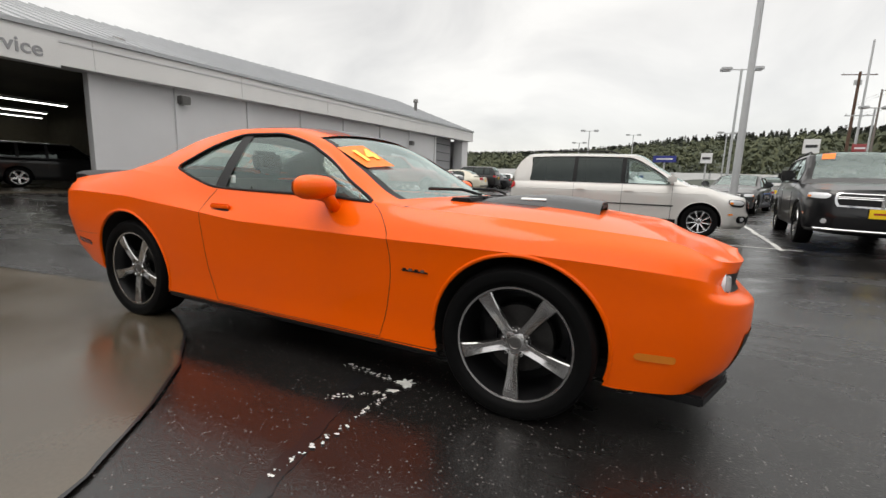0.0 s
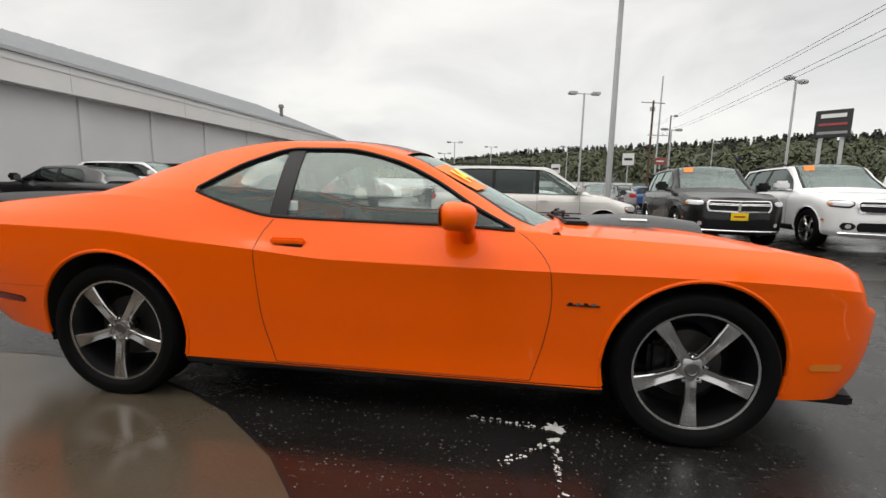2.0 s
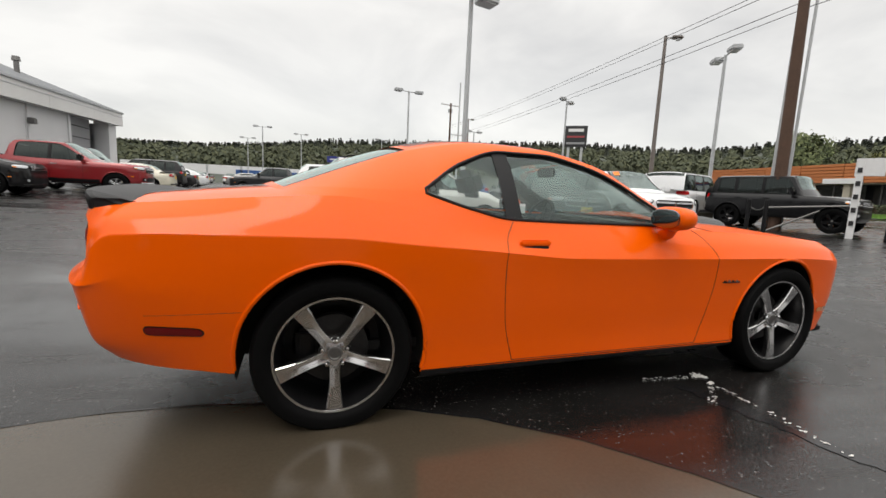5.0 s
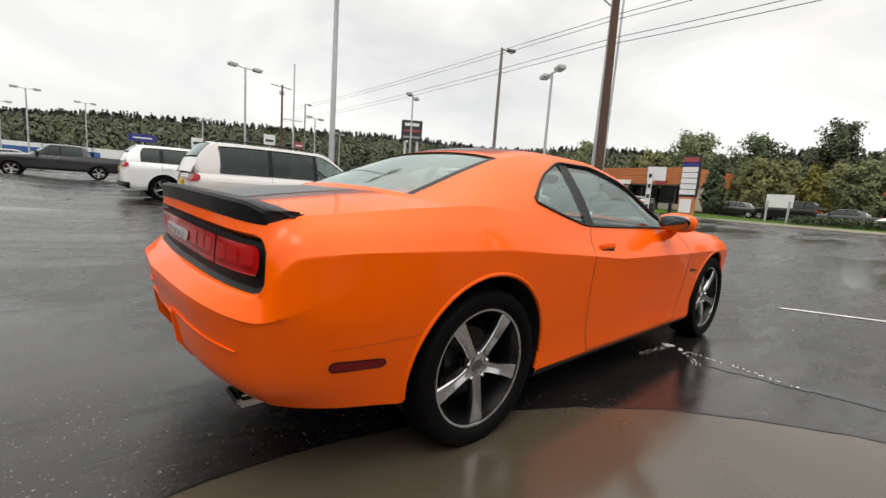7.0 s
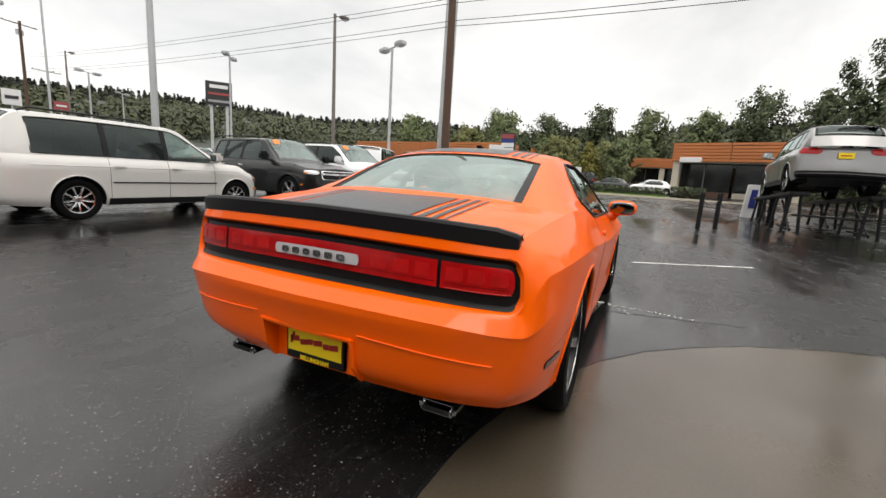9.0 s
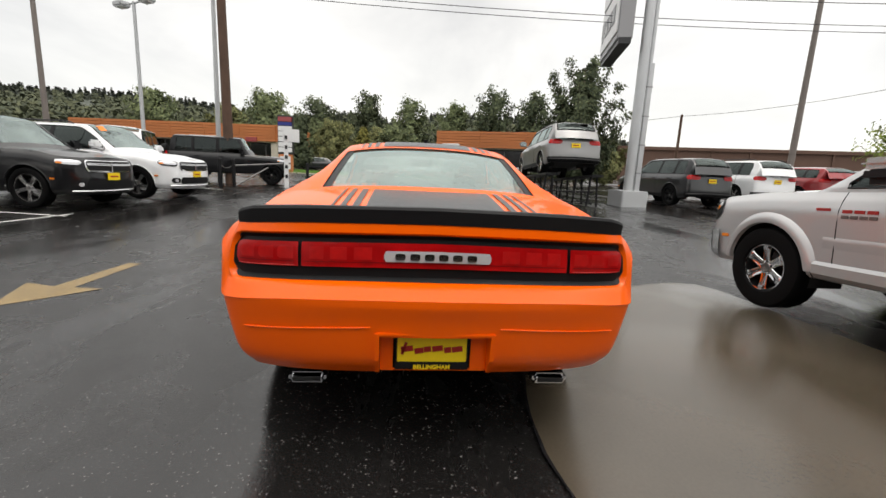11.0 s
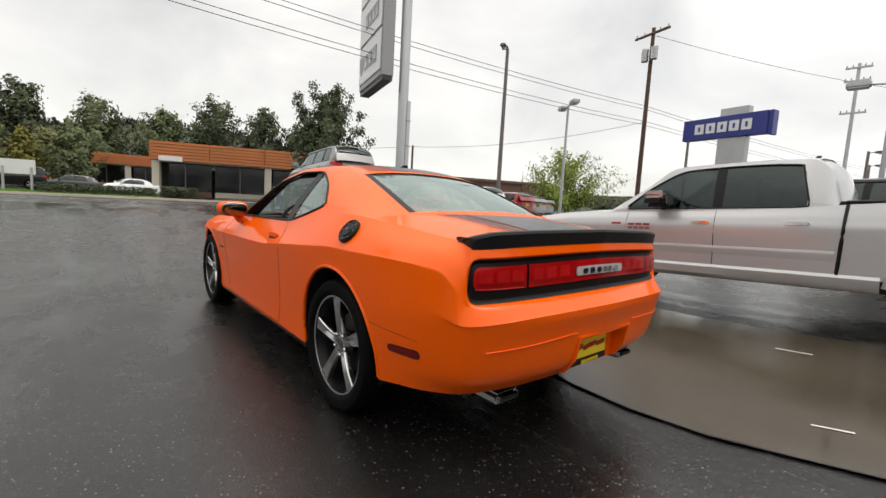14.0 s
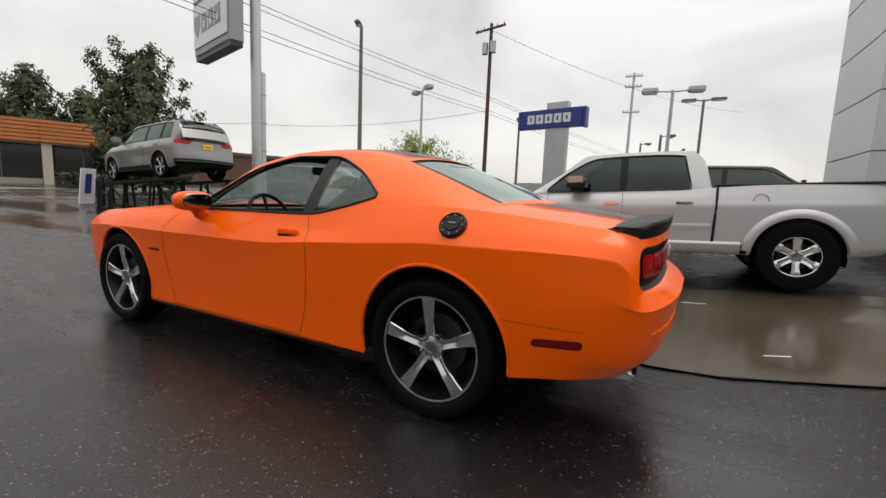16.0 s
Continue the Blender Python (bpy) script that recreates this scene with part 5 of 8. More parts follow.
def chalk_mark():
    rng = random.Random(9)
    verts, faces = [], []

    def blob(x, y, r, n=14):
        i = len(verts)
        stretch = rng.uniform(0.7, 1.5)
        for k in range(n):
            a = k * math.tau / n
            q = r * rng.uniform(0.45, 1.25)
            verts.append((x + q * stretch * math.cos(a), y + q / stretch * math.sin(a), ground_z(x, y) + 0.006))
        faces.append(tuple(range(i, i + n)))
    blob(0.876, -0.862, 0.055, 22)
    blob(0.862, -0.968, 0.03, 18)
    for a, b, n in (((0.80, -0.86), (0.43, -0.825), 34), ((0.82, -1.0), (0.61, -1.19), 30), ((0.86, -1.03), (0.845, -1.26), 26), ((0.845, -1.34), (0.80, -1.75), 26)):
        for t in np.linspace(0, 1, n):
            blob(a[0] + (b[0] - a[0]) * t + rng.uniform(-0.016, 0.016), a[1] + (b[1] - a[1]) * t + rng.uniform(-0.022, 0.022), rng.uniform(0.002, 0.011), 7)
    tagged(link_mesh("survey_mark", verts, faces, LINE_WHITE), "worn white paint dots and arrow strokes on the asphalt", "ground marking", "", "structure")


chalk_mark()
flat_shape("yellow_arrow", [(-0.64, 3.44), (0.05, 3.72), (-0.02, 3.42), (1.0, 3.38), (1.0, 3.24), (-0.03, 3.24), (-0.05, 2.97)], LINE_YELLOW, 0.005, "worn yellow direction arrow painted on the asphalt", "ground marking")
for a, b, w in (((4.2, 6.4), (4.4, 12.0), 0.1), ((3.2, 6.75), (4.5, 6.5), 0.08), ((7.35, 6.4), (7.5, 12), 0.1), ((11, 6.4), (11.2, 12), 0.1), ((3.68, -1.1), (4.6, -2.9), 0.07), ((4.4, 12.2), (6.6, 22), 0.1), ((-2.72, -2.94), (-2.98, -2.99), 0.03), ((-3.24, -1.19), (-3.42, -1.25), 0.025), ((20, -30), (24, 60), 0.12), ((26, -30), (30, 60), 0.12)):
    strip_shape("painted_line", stepped(a, b), w, LINE_WHITE, 0.018 if a[1] < -1.15 and a[0] < 0 else 0.006, "worn white painted line on wet asphalt", "ground marking", 7, 0.3, "structure", "painted lines")


# ---- parked vehicles ----
def seam(parent, pts, mat=None, r=0.004, name="panel_seam"):
    return part(name, tube_bm(pts, r, 5), mat or BLACK_TRIM, parent)


def side_line(sh, xs, zs, side, out=0.0):
    return [(p.x, side * p.y, p.z) for p in (sh.at(x, z, out)[0] for x, z in zip(xs, zs))]


PLAIN_WHEELS = {}


def wheels_for(kind, radius):
    key = (kind, round(radius, 3))
    if key not in PLAIN_WHEELS:
        rim = radius * 0.70
        if kind == "six":
            PLAIN_WHEELS[key] = wheel_kit(radius, 0.27, rim * 0.83, 6, CHROME, 0.034, 0.052, back=DARK_ALLOY, lip=CHROME, cap=0.05, nuts=5, hollow=0.012)
        elif kind == "ten":
            PLAIN_WHEELS[key] = wheel_kit(radius, 0.23, rim * 0.95, 9, CHROME, 0.014, 0.022, back=DARK_ALLOY)
        elif kind == "dark":
            PLAIN_WHEELS[key] = wheel_kit(radius, 0.26, rim * 0.93, 5, DARK_ALLOY, 0.02, 0.032, 0.02, back=BLACK_TRIM)
        else:
            PLAIN_WHEELS[key] = wheel_kit(radius, 0.25, rim, 5, ALLOY, 0.018, 0.026, 0.024, back=DARK_ALLOY)
    return PLAIN_WHEELS[key]


def vehicle(m, label, category, mat, L=4.8, W=1.9, wb=2.9, front=0.95, wheel_r=0.37, low=0.30, hood=(0.98, 1.08), belt=1.08, tail=None,
            cowl=0.8, roof0=0.1, roof1=-2.0, back=-2.3, roof_z=1.75, rail_in=0.22, wheel="five", panes=None, tint=TINTED, front_glass=WINDSCREEN,
            square=0.10, cladding=None, rails=False, bed=None, name="parked_suv", grille="bars", plate=True, sticker=False, group="", round_nose=0.0, fine=False, front_shade=None):
    car = empty(name, m, label, category, group)
    F, R, H = wb / 2 + front, wb / 2 + front - L, W / 2
    tail = tail or belt
    n = round_nose
    plan = [(F, 0), (F - 0.03 - n * 0.05, 0.5 * H), (F - 0.14 - n * 0.16, 0.78 * H), (F - 0.40 - n * 0.1, 0.94 * H), (wb / 2, 0.985 * H), (wb / 4, H), (0, H), (-wb / 4, H), (-wb / 2, 0.995 * H),
            (R + 0.36, 0.97 * H), (R + 0.10, 0.89 * H), (R + 0.03, 0.5 * H), (R, 0)]
    hf, hz = hood
    crease = belt - 0.16
    levels = [
        ({0: low - 0.05, 4: low, 8: low, 10: low + 0.06, 12: low + 0.08}, {0: 0.14, 4: 0.06, 8: 0.06, 12: 0.12}),
        ({0: low + 0.08, 4: low + 0.08, 12: low + 0.16}, {0: 0.02, 4: 0.02, 12: 0.01}),
        ({0: low + 0.26, 4: low + 0.26, 12: low + 0.3}, {0: 0.0, 4: 0.012, 12: 0.0}),
        ({0: hf - 0.30, 3: hf - 0.24, 4: crease - 0.06, 8: crease - 0.04, 12: crease - 0.1}, {0: 0.03, 4: 0.0, 8: 0.0, 12: 0.05}),
        ({0: hf - 0.10, 3: hf - 0.07, 4: crease + 0.04, 8: crease + 0.06, 12: belt - 0.1}, {0: 0.05, 4: 0.02, 8: 0.02, 12: 0.07}),
        ({0: hf, 3: hf + 0.03, 4: hz, 5: max(hz, belt - 0.03), 6: belt, 8: tail if bed else belt, 12: tail}, {0: square, 3: 0.11, 5: 0.07, 9: 0.07, 12: 0.1}),
    ]
    sh = Shell(plan, levels)
    k = 2 if fine else 1
    us = np.concatenate([np.linspace(0, 3, 12 * k)[:-1], np.linspace(3, 5, 22 * k)[:-1], np.linspace(5, 7, 8 * k)[:-1], np.linspace(7, 9, 22 * k)[:-1], np.linspace(9, 12, 12 * k)])
    vs = np.linspace(0, 5, 15 * k)
    ar = wheel_r + 0.055
    arches = [(wb / 2, wheel_r, ar), (-wb / 2, wheel_r, ar)]
    skin("body", sh, mat, car, us, vs, arches)
    mid = {F - 0.2: hf + 0.035, wb / 2 + 0.2: hf + (hz - hf) * 0.7 + 0.05, cowl + 0.1: hz + 0.06, cowl - 0.2: hz + 0.07, R + 0.1: tail + 0.01}
    ue = float(np.interp(-(cowl - 0.1), -curve_at(sh.px, np.linspace(0, 12, 200)), np.linspace(0, 12, 200)))
    lid("bonnet", sh, mat, car, np.linspace(0, ue, 26), mid, 3.2)
    for x, z, r in arches:
        arch_liner(car, x, z, r + 0.004, H - 0.05, shell=sh)
        for side in (1, -1):
            lo = math.asin(max(-1, min(1, (low + 0.02 - z) / r)))
            arc = []
            for a in np.linspace(lo, math.pi - lo, 20):
                px, pz = x + r * math.cos(a), z + r * math.sin(a)
                p = sh.at(px, pz)[0]
                arc.append((px, side * p.y, pz))
            part("arch_lip", tube_bm(arc, 0.024 if cladding else 0.012, 6), cladding or mat, car, smooth=True)
    wh = wheels_for(wheel, wheel_r)
    for wx in (wb / 2, -wb / 2):
        for side in (1, -1):
            put_wheel(wh, car, wx, side * (H - 0.145), wheel_r, 180, fine=fine)
    # glasshouse
    ry, rz = H - 0.07 - rail_in, roof_z - 0.055
    zb = belt + 0.01
    cab = Cabin(sh, cowl + 0.08, back,
                {cowl + 0.08: H - 0.12, roof0: ry + 0.03, (roof0 + roof1) / 2: ry, roof1: ry, back: ry + 0.06},
                {cowl + 0.08: hz + 0.01, (cowl + roof0) / 2: (hz + rz) / 2 + 0.02, roof0: rz - 0.02, (roof0 + roof1) / 2: rz, roof1: rz - 0.02, (roof1 + back) / 2 - 0.03: (rz + tail) / 2 + 0.1, back: tail + 0.01},
                {cowl + 0.08: hz + 0.05, (cowl + roof0) / 2: (hz + roof_z) / 2 + 0.05, roof0: roof_z - 0.01, (roof0 + roof1) / 2: roof_z, roof1: roof_z - 0.015, (roof1 + back) / 2 - 0.03: (roof_z + tail) / 2 + 0.1, back: tail + 0.03},
                {cowl - 0.15: zb + 0.01, back: zb + 0.02},
                {cowl - 0.15: zb + 0.02, (cowl + roof0) / 2 - 0.1: (zb + rz) / 2 + 0.02, roof0 - 0.15: rz - 0.06, (roof0 + roof1) / 2: rz - 0.045, roof1 + 0.05: rz - 0.075, (roof1 + back) / 2 + 0.12: zb + 0.1, back: zb + 0.03},
                0.12, 0.05, 60, 0.02, 2.6)
    pn = panes or [(cowl - 0.16, roof0 - 0.75), (roof0 - 0.83, roof0 - 1.6), (roof0 - 1.68, roof1 - 0.02)]
    cab.build(mat, car, (cowl - 0.02, roof0 + 0.02), (roof1 - 0.02, back + 0.16), pn, front_glass, tint, pn[0][0], pn[-1][1], shade=tint, front_shade=front_shade)
    part("cabin_floor", box_bm((cowl - back - 0.3, W - 0.3, 0.05), ((cowl + back) / 2, 0, low + 0.12)), INTERIOR, car)
    part("dashboard", box_bm((0.35, W - 0.4, 0.22), (cowl - 0.25, 0, hz - 0.14), 0.06), INTERIOR, car, smooth=True)
    seats(car, [(cowl + roof0) / 2 - 0.75], [0.4, -0.4], low + 0.25, h=0.62)
    # fittings
    if grille == "bars" or grille == "cross":
        nose_panel(sh, car, CHROME if grille == "cross" else BLACK_TRIM, 1.32, 3.15, 4.6, 0.010)
        nose_panel(sh, car, BLACK_TRIM, 1.22, 3.3, 4.45, 0.018)
        for v in ((3.80, 3.95) if grille == "cross" else (3.58, 3.87, 4.16)):
            pts = [(x, y, z) for x, y, z in nose_line(sh, 1.2, v, 0.022)]
            part("grille_bar", tube_bm(pts, 0.011, 6), CHROME, car, smooth=True)
        if grille == "cross":
            part("grille_post", box_bm((0.02, 0.05, 0.22), (F - square * 0.4 + 0.02, 0, hf - 0.16), 0.008), CHROME, car)
    for side in (1, -1):
        patch("headlight_bezel", sh, BLACK_TRIM, car, 1.44, 3.0, 3.55, 4.56, 0.008, 10, 4, 0.35, (side,))
        patch("headlight", sh, CLEAR_LENS, car, 1.52, 2.95, 3.72, 4.44, 0.012, 10, 4, 0.35, (side,))
        patch("turn_lamp", sh, AMBER, car, 2.6, 2.9, 3.74, 4.0, 0.015, 4, 2, 0.3, (side,))
        patch("fog_lamp_bezel", sh, BLACK_TRIM, car, 1.3, 2.1, 1.2, 1.9, 0.008, 5, 3, 0.5, (side,))
        patch("fog_lamp", sh, CLEAR_LENS, car, 1.5, 1.8, 1.35, 1.75, 0.014, 4, 3, 0.5, (side,))
    nose_panel(sh, car, BLACK_TRIM, 1.25, 1.05, 1.95, 0.006)
    if cladding is None and low > 0.26:
        part("lower_trim", tube_bm(nose_line(sh, 2.2, 0.7, 0.012), 0.018, 6), CHROME if grille == "cross" else BLACK_TRIM, car, smooth=True)
    if plate:
        pl = part("dealer_plate", box_bm((0.012, 0.31, 0.15), (F + 0.012, 0, low + 0.33), 0.01), YELLOW, car, "bright yellow dealer plate")
        part("plate_lettering", box_bm((0.004, 0.2, 0.03), (F + 0.02, 0, low + 0.33)), RED_INK, pl)
    # doors: seams, handles, sill, mirrors
    dx = [pn[0][0] - 0.02] + [(a[1] + b[0]) / 2 for a, b in zip(pn, pn[1:])]
    for side in (1, -1):
        for x in dx[:3]:
            z0 = low + 0.07
            if abs(x + wb / 2) < ar + 0.05 or abs(x - wb / 2) < ar:
                z0 = wheel_r + math.sqrt(max(0.001, ar ** 2 - min(abs(abs(x) - wb / 2), ar) ** 2)) + 0.02
            zs = np.linspace(z0, belt - 0.005, 9)
            seam(car, side_line(sh, [x] * 9, zs, side))
        for x in dx[1:3]:
            p = sh.at(x + 0.14, belt - 0.14, 0.028)[0]
            part("door_handle", box_bm((0.2, 0.022, 0.03), (p.x, side * p.y, p.z), 0.009), CHROME if grille == "cross" or bed else mat, car, smooth=True)
        p = sh.at(cowl - 0.28, belt - 0.005)[0]
        tall = 0.15 if fine else 0.2
        mx = cowl - (0.64 if fine else 0.22)
        bm = box_bm((0.25 if fine else 0.16, 0.28, tall), (mx, side * (p.y + 0.18), belt + 0.03 + tall / 2), 0.05)
        rod_bm((mx, side * (p.y - 0.05), belt + 0.02), (mx, side * (p.y + 0.1), belt + 0.05), 0.025, 0.03, 8, bm)
        mir = part("wing_mirror", bm, BLACK_TRIM if bed else mat, car, smooth=True)
        if fine:
            part("mirror_cap", box_bm((0.27, 0.29, 0.085), (mx + 0.004, side * (p.y + 0.18), belt + 0.185), 0.038), ALLOY, mir, smooth=True)
        part("mirror_glass", box_bm((0.006, 0.19, tall * 0.7), (mx - (0.133 if fine else 0.083), side * (p.y + 0.18), belt + 0.12), 0.02), CHROME, mir, smooth=True)
        xs = np.linspace(wb / 2 - ar - 0.03, -wb / 2 + ar + 0.03, 12)
        rows = [[tuple(q) for q in side_line(sh, xs, [z] * 12, side, 0.006)] for z in (low + 0.005, low + 0.05, low + 0.10, low + 0.125)]
        grid_mesh("sill", rows, cladding or BLACK_TRIM, car)
        if rails:
            ys = side * (ry - 0.06)
            part("roof_rail", tube_bm([(roof0 - 0.35, ys, roof_z - 0.03), (roof0 - 0.5, ys, roof_z + 0.02), (roof1 + 0.15, ys, roof_z + 0.02), (roof1 + 0.02, ys, roof_z - 0.04)], 0.017, 8), cladding or BLACK_TRIM, car, smooth=True)
        # tail lamps
        if not bed:
            patch("tail_lamp", sh, RED_LENS, car, 9.45, 11.05, 3.45, 4.9, 0.012, 10, 4, 0.3, (side,))
        else:
            part("tail_lamp", box_bm((0.06, 0.17, 0.36), (R + 0.06, side * (H - 0.12), tail - 0.24), 0.03), RED_LENS, car, smooth=True)
        for x in (wb / 2 + ar + 0.12,):
            q = sh.at(min(x, F - 0.45), low + 0.28, 0.006)[0]
            part("side_marker", box_bm((0.1, 0.012, 0.035), (q.x, side * q.y, q.z), 0.005), AMBER, car)
    if not bed:
        pl = part("dealer_plate_rear", box_bm((0.012, 0.31, 0.15), (R + 0.03, 0, belt - 0.2), 0.01), YELLOW, car, "bright yellow dealer plate")
        part("plate_lettering", box_bm((0.004, 0.2, 0.03), (R + 0.022, 0, belt - 0.2)), RED_INK, pl)
        if low >= 0.28:
            grid_mesh("rear_bumper_cover", [tail_line(sh, 2.6, v, 0.008) for v in np.linspace(0.05, 1.75, 6)], BLACK_TRIM, car)
        part("rear_bumper_trim", tube_bm(tail_line(sh, 2.3, 1.2, 0.01), 0.035, 6), cladding or BLACK_TRIM, car, smooth=True)
    part("wiper", tube_bm([(cowl + 0.08, 0.55, hz + 0.05), (cowl + 0.08, 0.1, hz + 0.085), (cowl + 0.07, -0.15, hz + 0.09)], 0.009, 6), BLACK_TRIM, car)
    if sticker:
        p = cab.roof(roof0 + 0.1, 0.72, 0.008)
        q = cab.roof(roof0 + 0.24, 0.74, 0.008)
        wv = 0.1
        st = [[(p[0], -p[1], p[2] + 0.004), (p[0], -p[1] + 2 * wv, p[2] + 0.02)], [(q[0], -q[1], q[2] + 0.004), (q[0], -q[1] + 2 * wv, q[2] + 0.02)]]
        grid_mesh("price_sticker", st, STICKER, car, False)
    return car, sh, cab


def on_ground(x, y, turn, lift=0.0):
    z = ground_z(x, y)
    return pose(x, y, z + lift, 0, 0, turn)


SUV = dict(L=4.95, W=1.92, wb=3.04, front=0.93, wheel_r=0.385, low=0.30, hood=(0.98, 1.10), belt=1.13, cowl=0.92, roof0=0.15, roof1=-2.0, back=-2.42, roof_z=1.78)
minivan, minivan_shell, _ = vehicle(on_ground(1.47, 8.25, 0), "pearl-white minivan with dark windows on wet asphalt", "minivan", PEARL, L=5.1, W=1.96, wb=3.0, front=0.98, wheel_r=0.345, low=0.24, hood=(0.84, 1.04), belt=1.05, cowl=1.15,
        roof0=0.2, roof1=-2.1, back=-2.55, roof_z=1.74, wheel="ten", panes=[(0.98, 0.02), (-0.04, -1.0), (-1.06, -2.05)], name="minivan", grille="bars", plate=False, rails=True, round_nose=1.0, rail_in=0.2, front_shade=SIDE_GLASS)
for side in (1, -1):
    part("side_moulding", tube_bm(side_line(minivan_shell, np.linspace(1.0, -1.0, 14), [0.64] * 14, side, 0.004), 0.014, 6), BLACK_TRIM, minivan)
    part("body_crease", tube_bm(side_line(minivan_shell, np.linspace(1.6, -2.1, 20), [0.90] * 20, side, 0.0), 0.008, 6), PEARL, minivan, smooth=True)
black_suv, _, _ = vehicle(on_ground(5.63, 8.68, -97), "black three-row SUV with chrome crossbar grille and yellow plate", "SUV", BLACK_PAINT, grille="cross", sticker=True, rails=True, name="parked_suv", group="parked crossover row", **SUV)
white_suv, _, _ = vehicle(on_ground(7.95, 8.1, -97), "white three-row SUV with chrome crossbar grille and yellow plate", "SUV", WHITE_PAINT, grille="cross", sticker=True, rails=True, name="parked_suv", group="parked crossover row", **SUV)
crossover, _, _ = vehicle(on_ground(0.75, 14.3, 0), "white crossover SUV with dark side windows", "SUV", WHITE_PAINT, name="parked_suv", **{**SUV, "L": 4.9, "roof_z": 1.69, "wb": 2.89})
vehicle(on_ground(14.2, 11.2, 20), "white boxy SUV parked behind the row", "SUV", WHITE_PAINT, name="parked_suv", plate=False, **{**SUV, "L": 4.7, "roof_z": 1.86, "roof1": -2.2, "rail_in": 0.12})
jeep, _, _ = vehicle(on_ground(14.5, 7.35, -76), "black four-door off-road SUV with upright windows", "SUV", BLACK_PAINT, L=4.5, W=1.86, wb=2.95, front=0.62, wheel_r=0.40, low=0.42, hood=(1.06, 1.12), belt=1.18, cowl=0.62, roof0=0.32, roof1=-1.95, back=-2.12,
        roof_z=1.84, rail_in=0.08, wheel="dark", name="offroad_suv", grille="bars", plate=False, cladding=BLACK_TRIM, square=0.04)
part("spare_wheel", lathe_bm([(0.02, -0.12), (0.3, -0.12), (0.39, -0.1), (0.4, 0), (0.39, 0.1), (0.3, 0.12)], 28), RUBBER, jeep, smooth=True).matrix_basis = pose(-2.5, 0.1, 1.05, 0, 0, 90)

# the silver pickup on the apron
truck, truck_shell, truck_cab = vehicle(pose(-2.07, -4.47, 0.112, 0, 2.8, 0.6), "silver crew-cab pickup with chrome wheels and chrome handles", "pickup truck", PALE_SILVER, L=5.64, W=2.02, wb=3.60, front=1.10, wheel_r=0.405, low=0.40,
        hood=(1.08, 1.16), belt=1.175, tail=1.25, cowl=1.32, roof0=0.56, roof1=-0.68, back=-0.92, roof_z=1.77, rail_in=0.17, wheel="six", panes=[(1.14, 0.14), (0.07, -0.70)], bed=True, name="pickup_truck", grille="bars", plate=False, fine=True)


def pickup_bed(car, mat, R, front_x, rail_z, H):
    part("bed_floor", box_bm((front_x - R - 0.15, 2 * H - 0.2, 0.05), ((front_x + R) / 2, 0, 0.8)), BLACK_TRIM, car)
    part("bed_front", box_bm((0.05, 2 * H - 0.2, rail_z - 0.8), (front_x, 0, (rail_z + 0.8) / 2)), mat, car)
    part("tailgate", box_bm((0.06, 2 * H - 0.28, rail_z - 0.78), (R + 0.09, 0, (rail_z + 0.78) / 2), 0.015), mat, car, smooth=True)
    for side in (1, -1):
        part("bed_rail", tube_bm([(front_x + 0.05, side * (H - 0.085), rail_z + 0.004), (R + 0.1, side * (H - 0.085), rail_z + 0.002)], 0.016, 8), BLACK_TRIM, car, smooth=True)
    part("rear_bumper", box_bm((0.18, 2 * H - 0.1, 0.2), (R + 0.02, 0, 0.62), 0.03), CHROME, car, smooth=True)


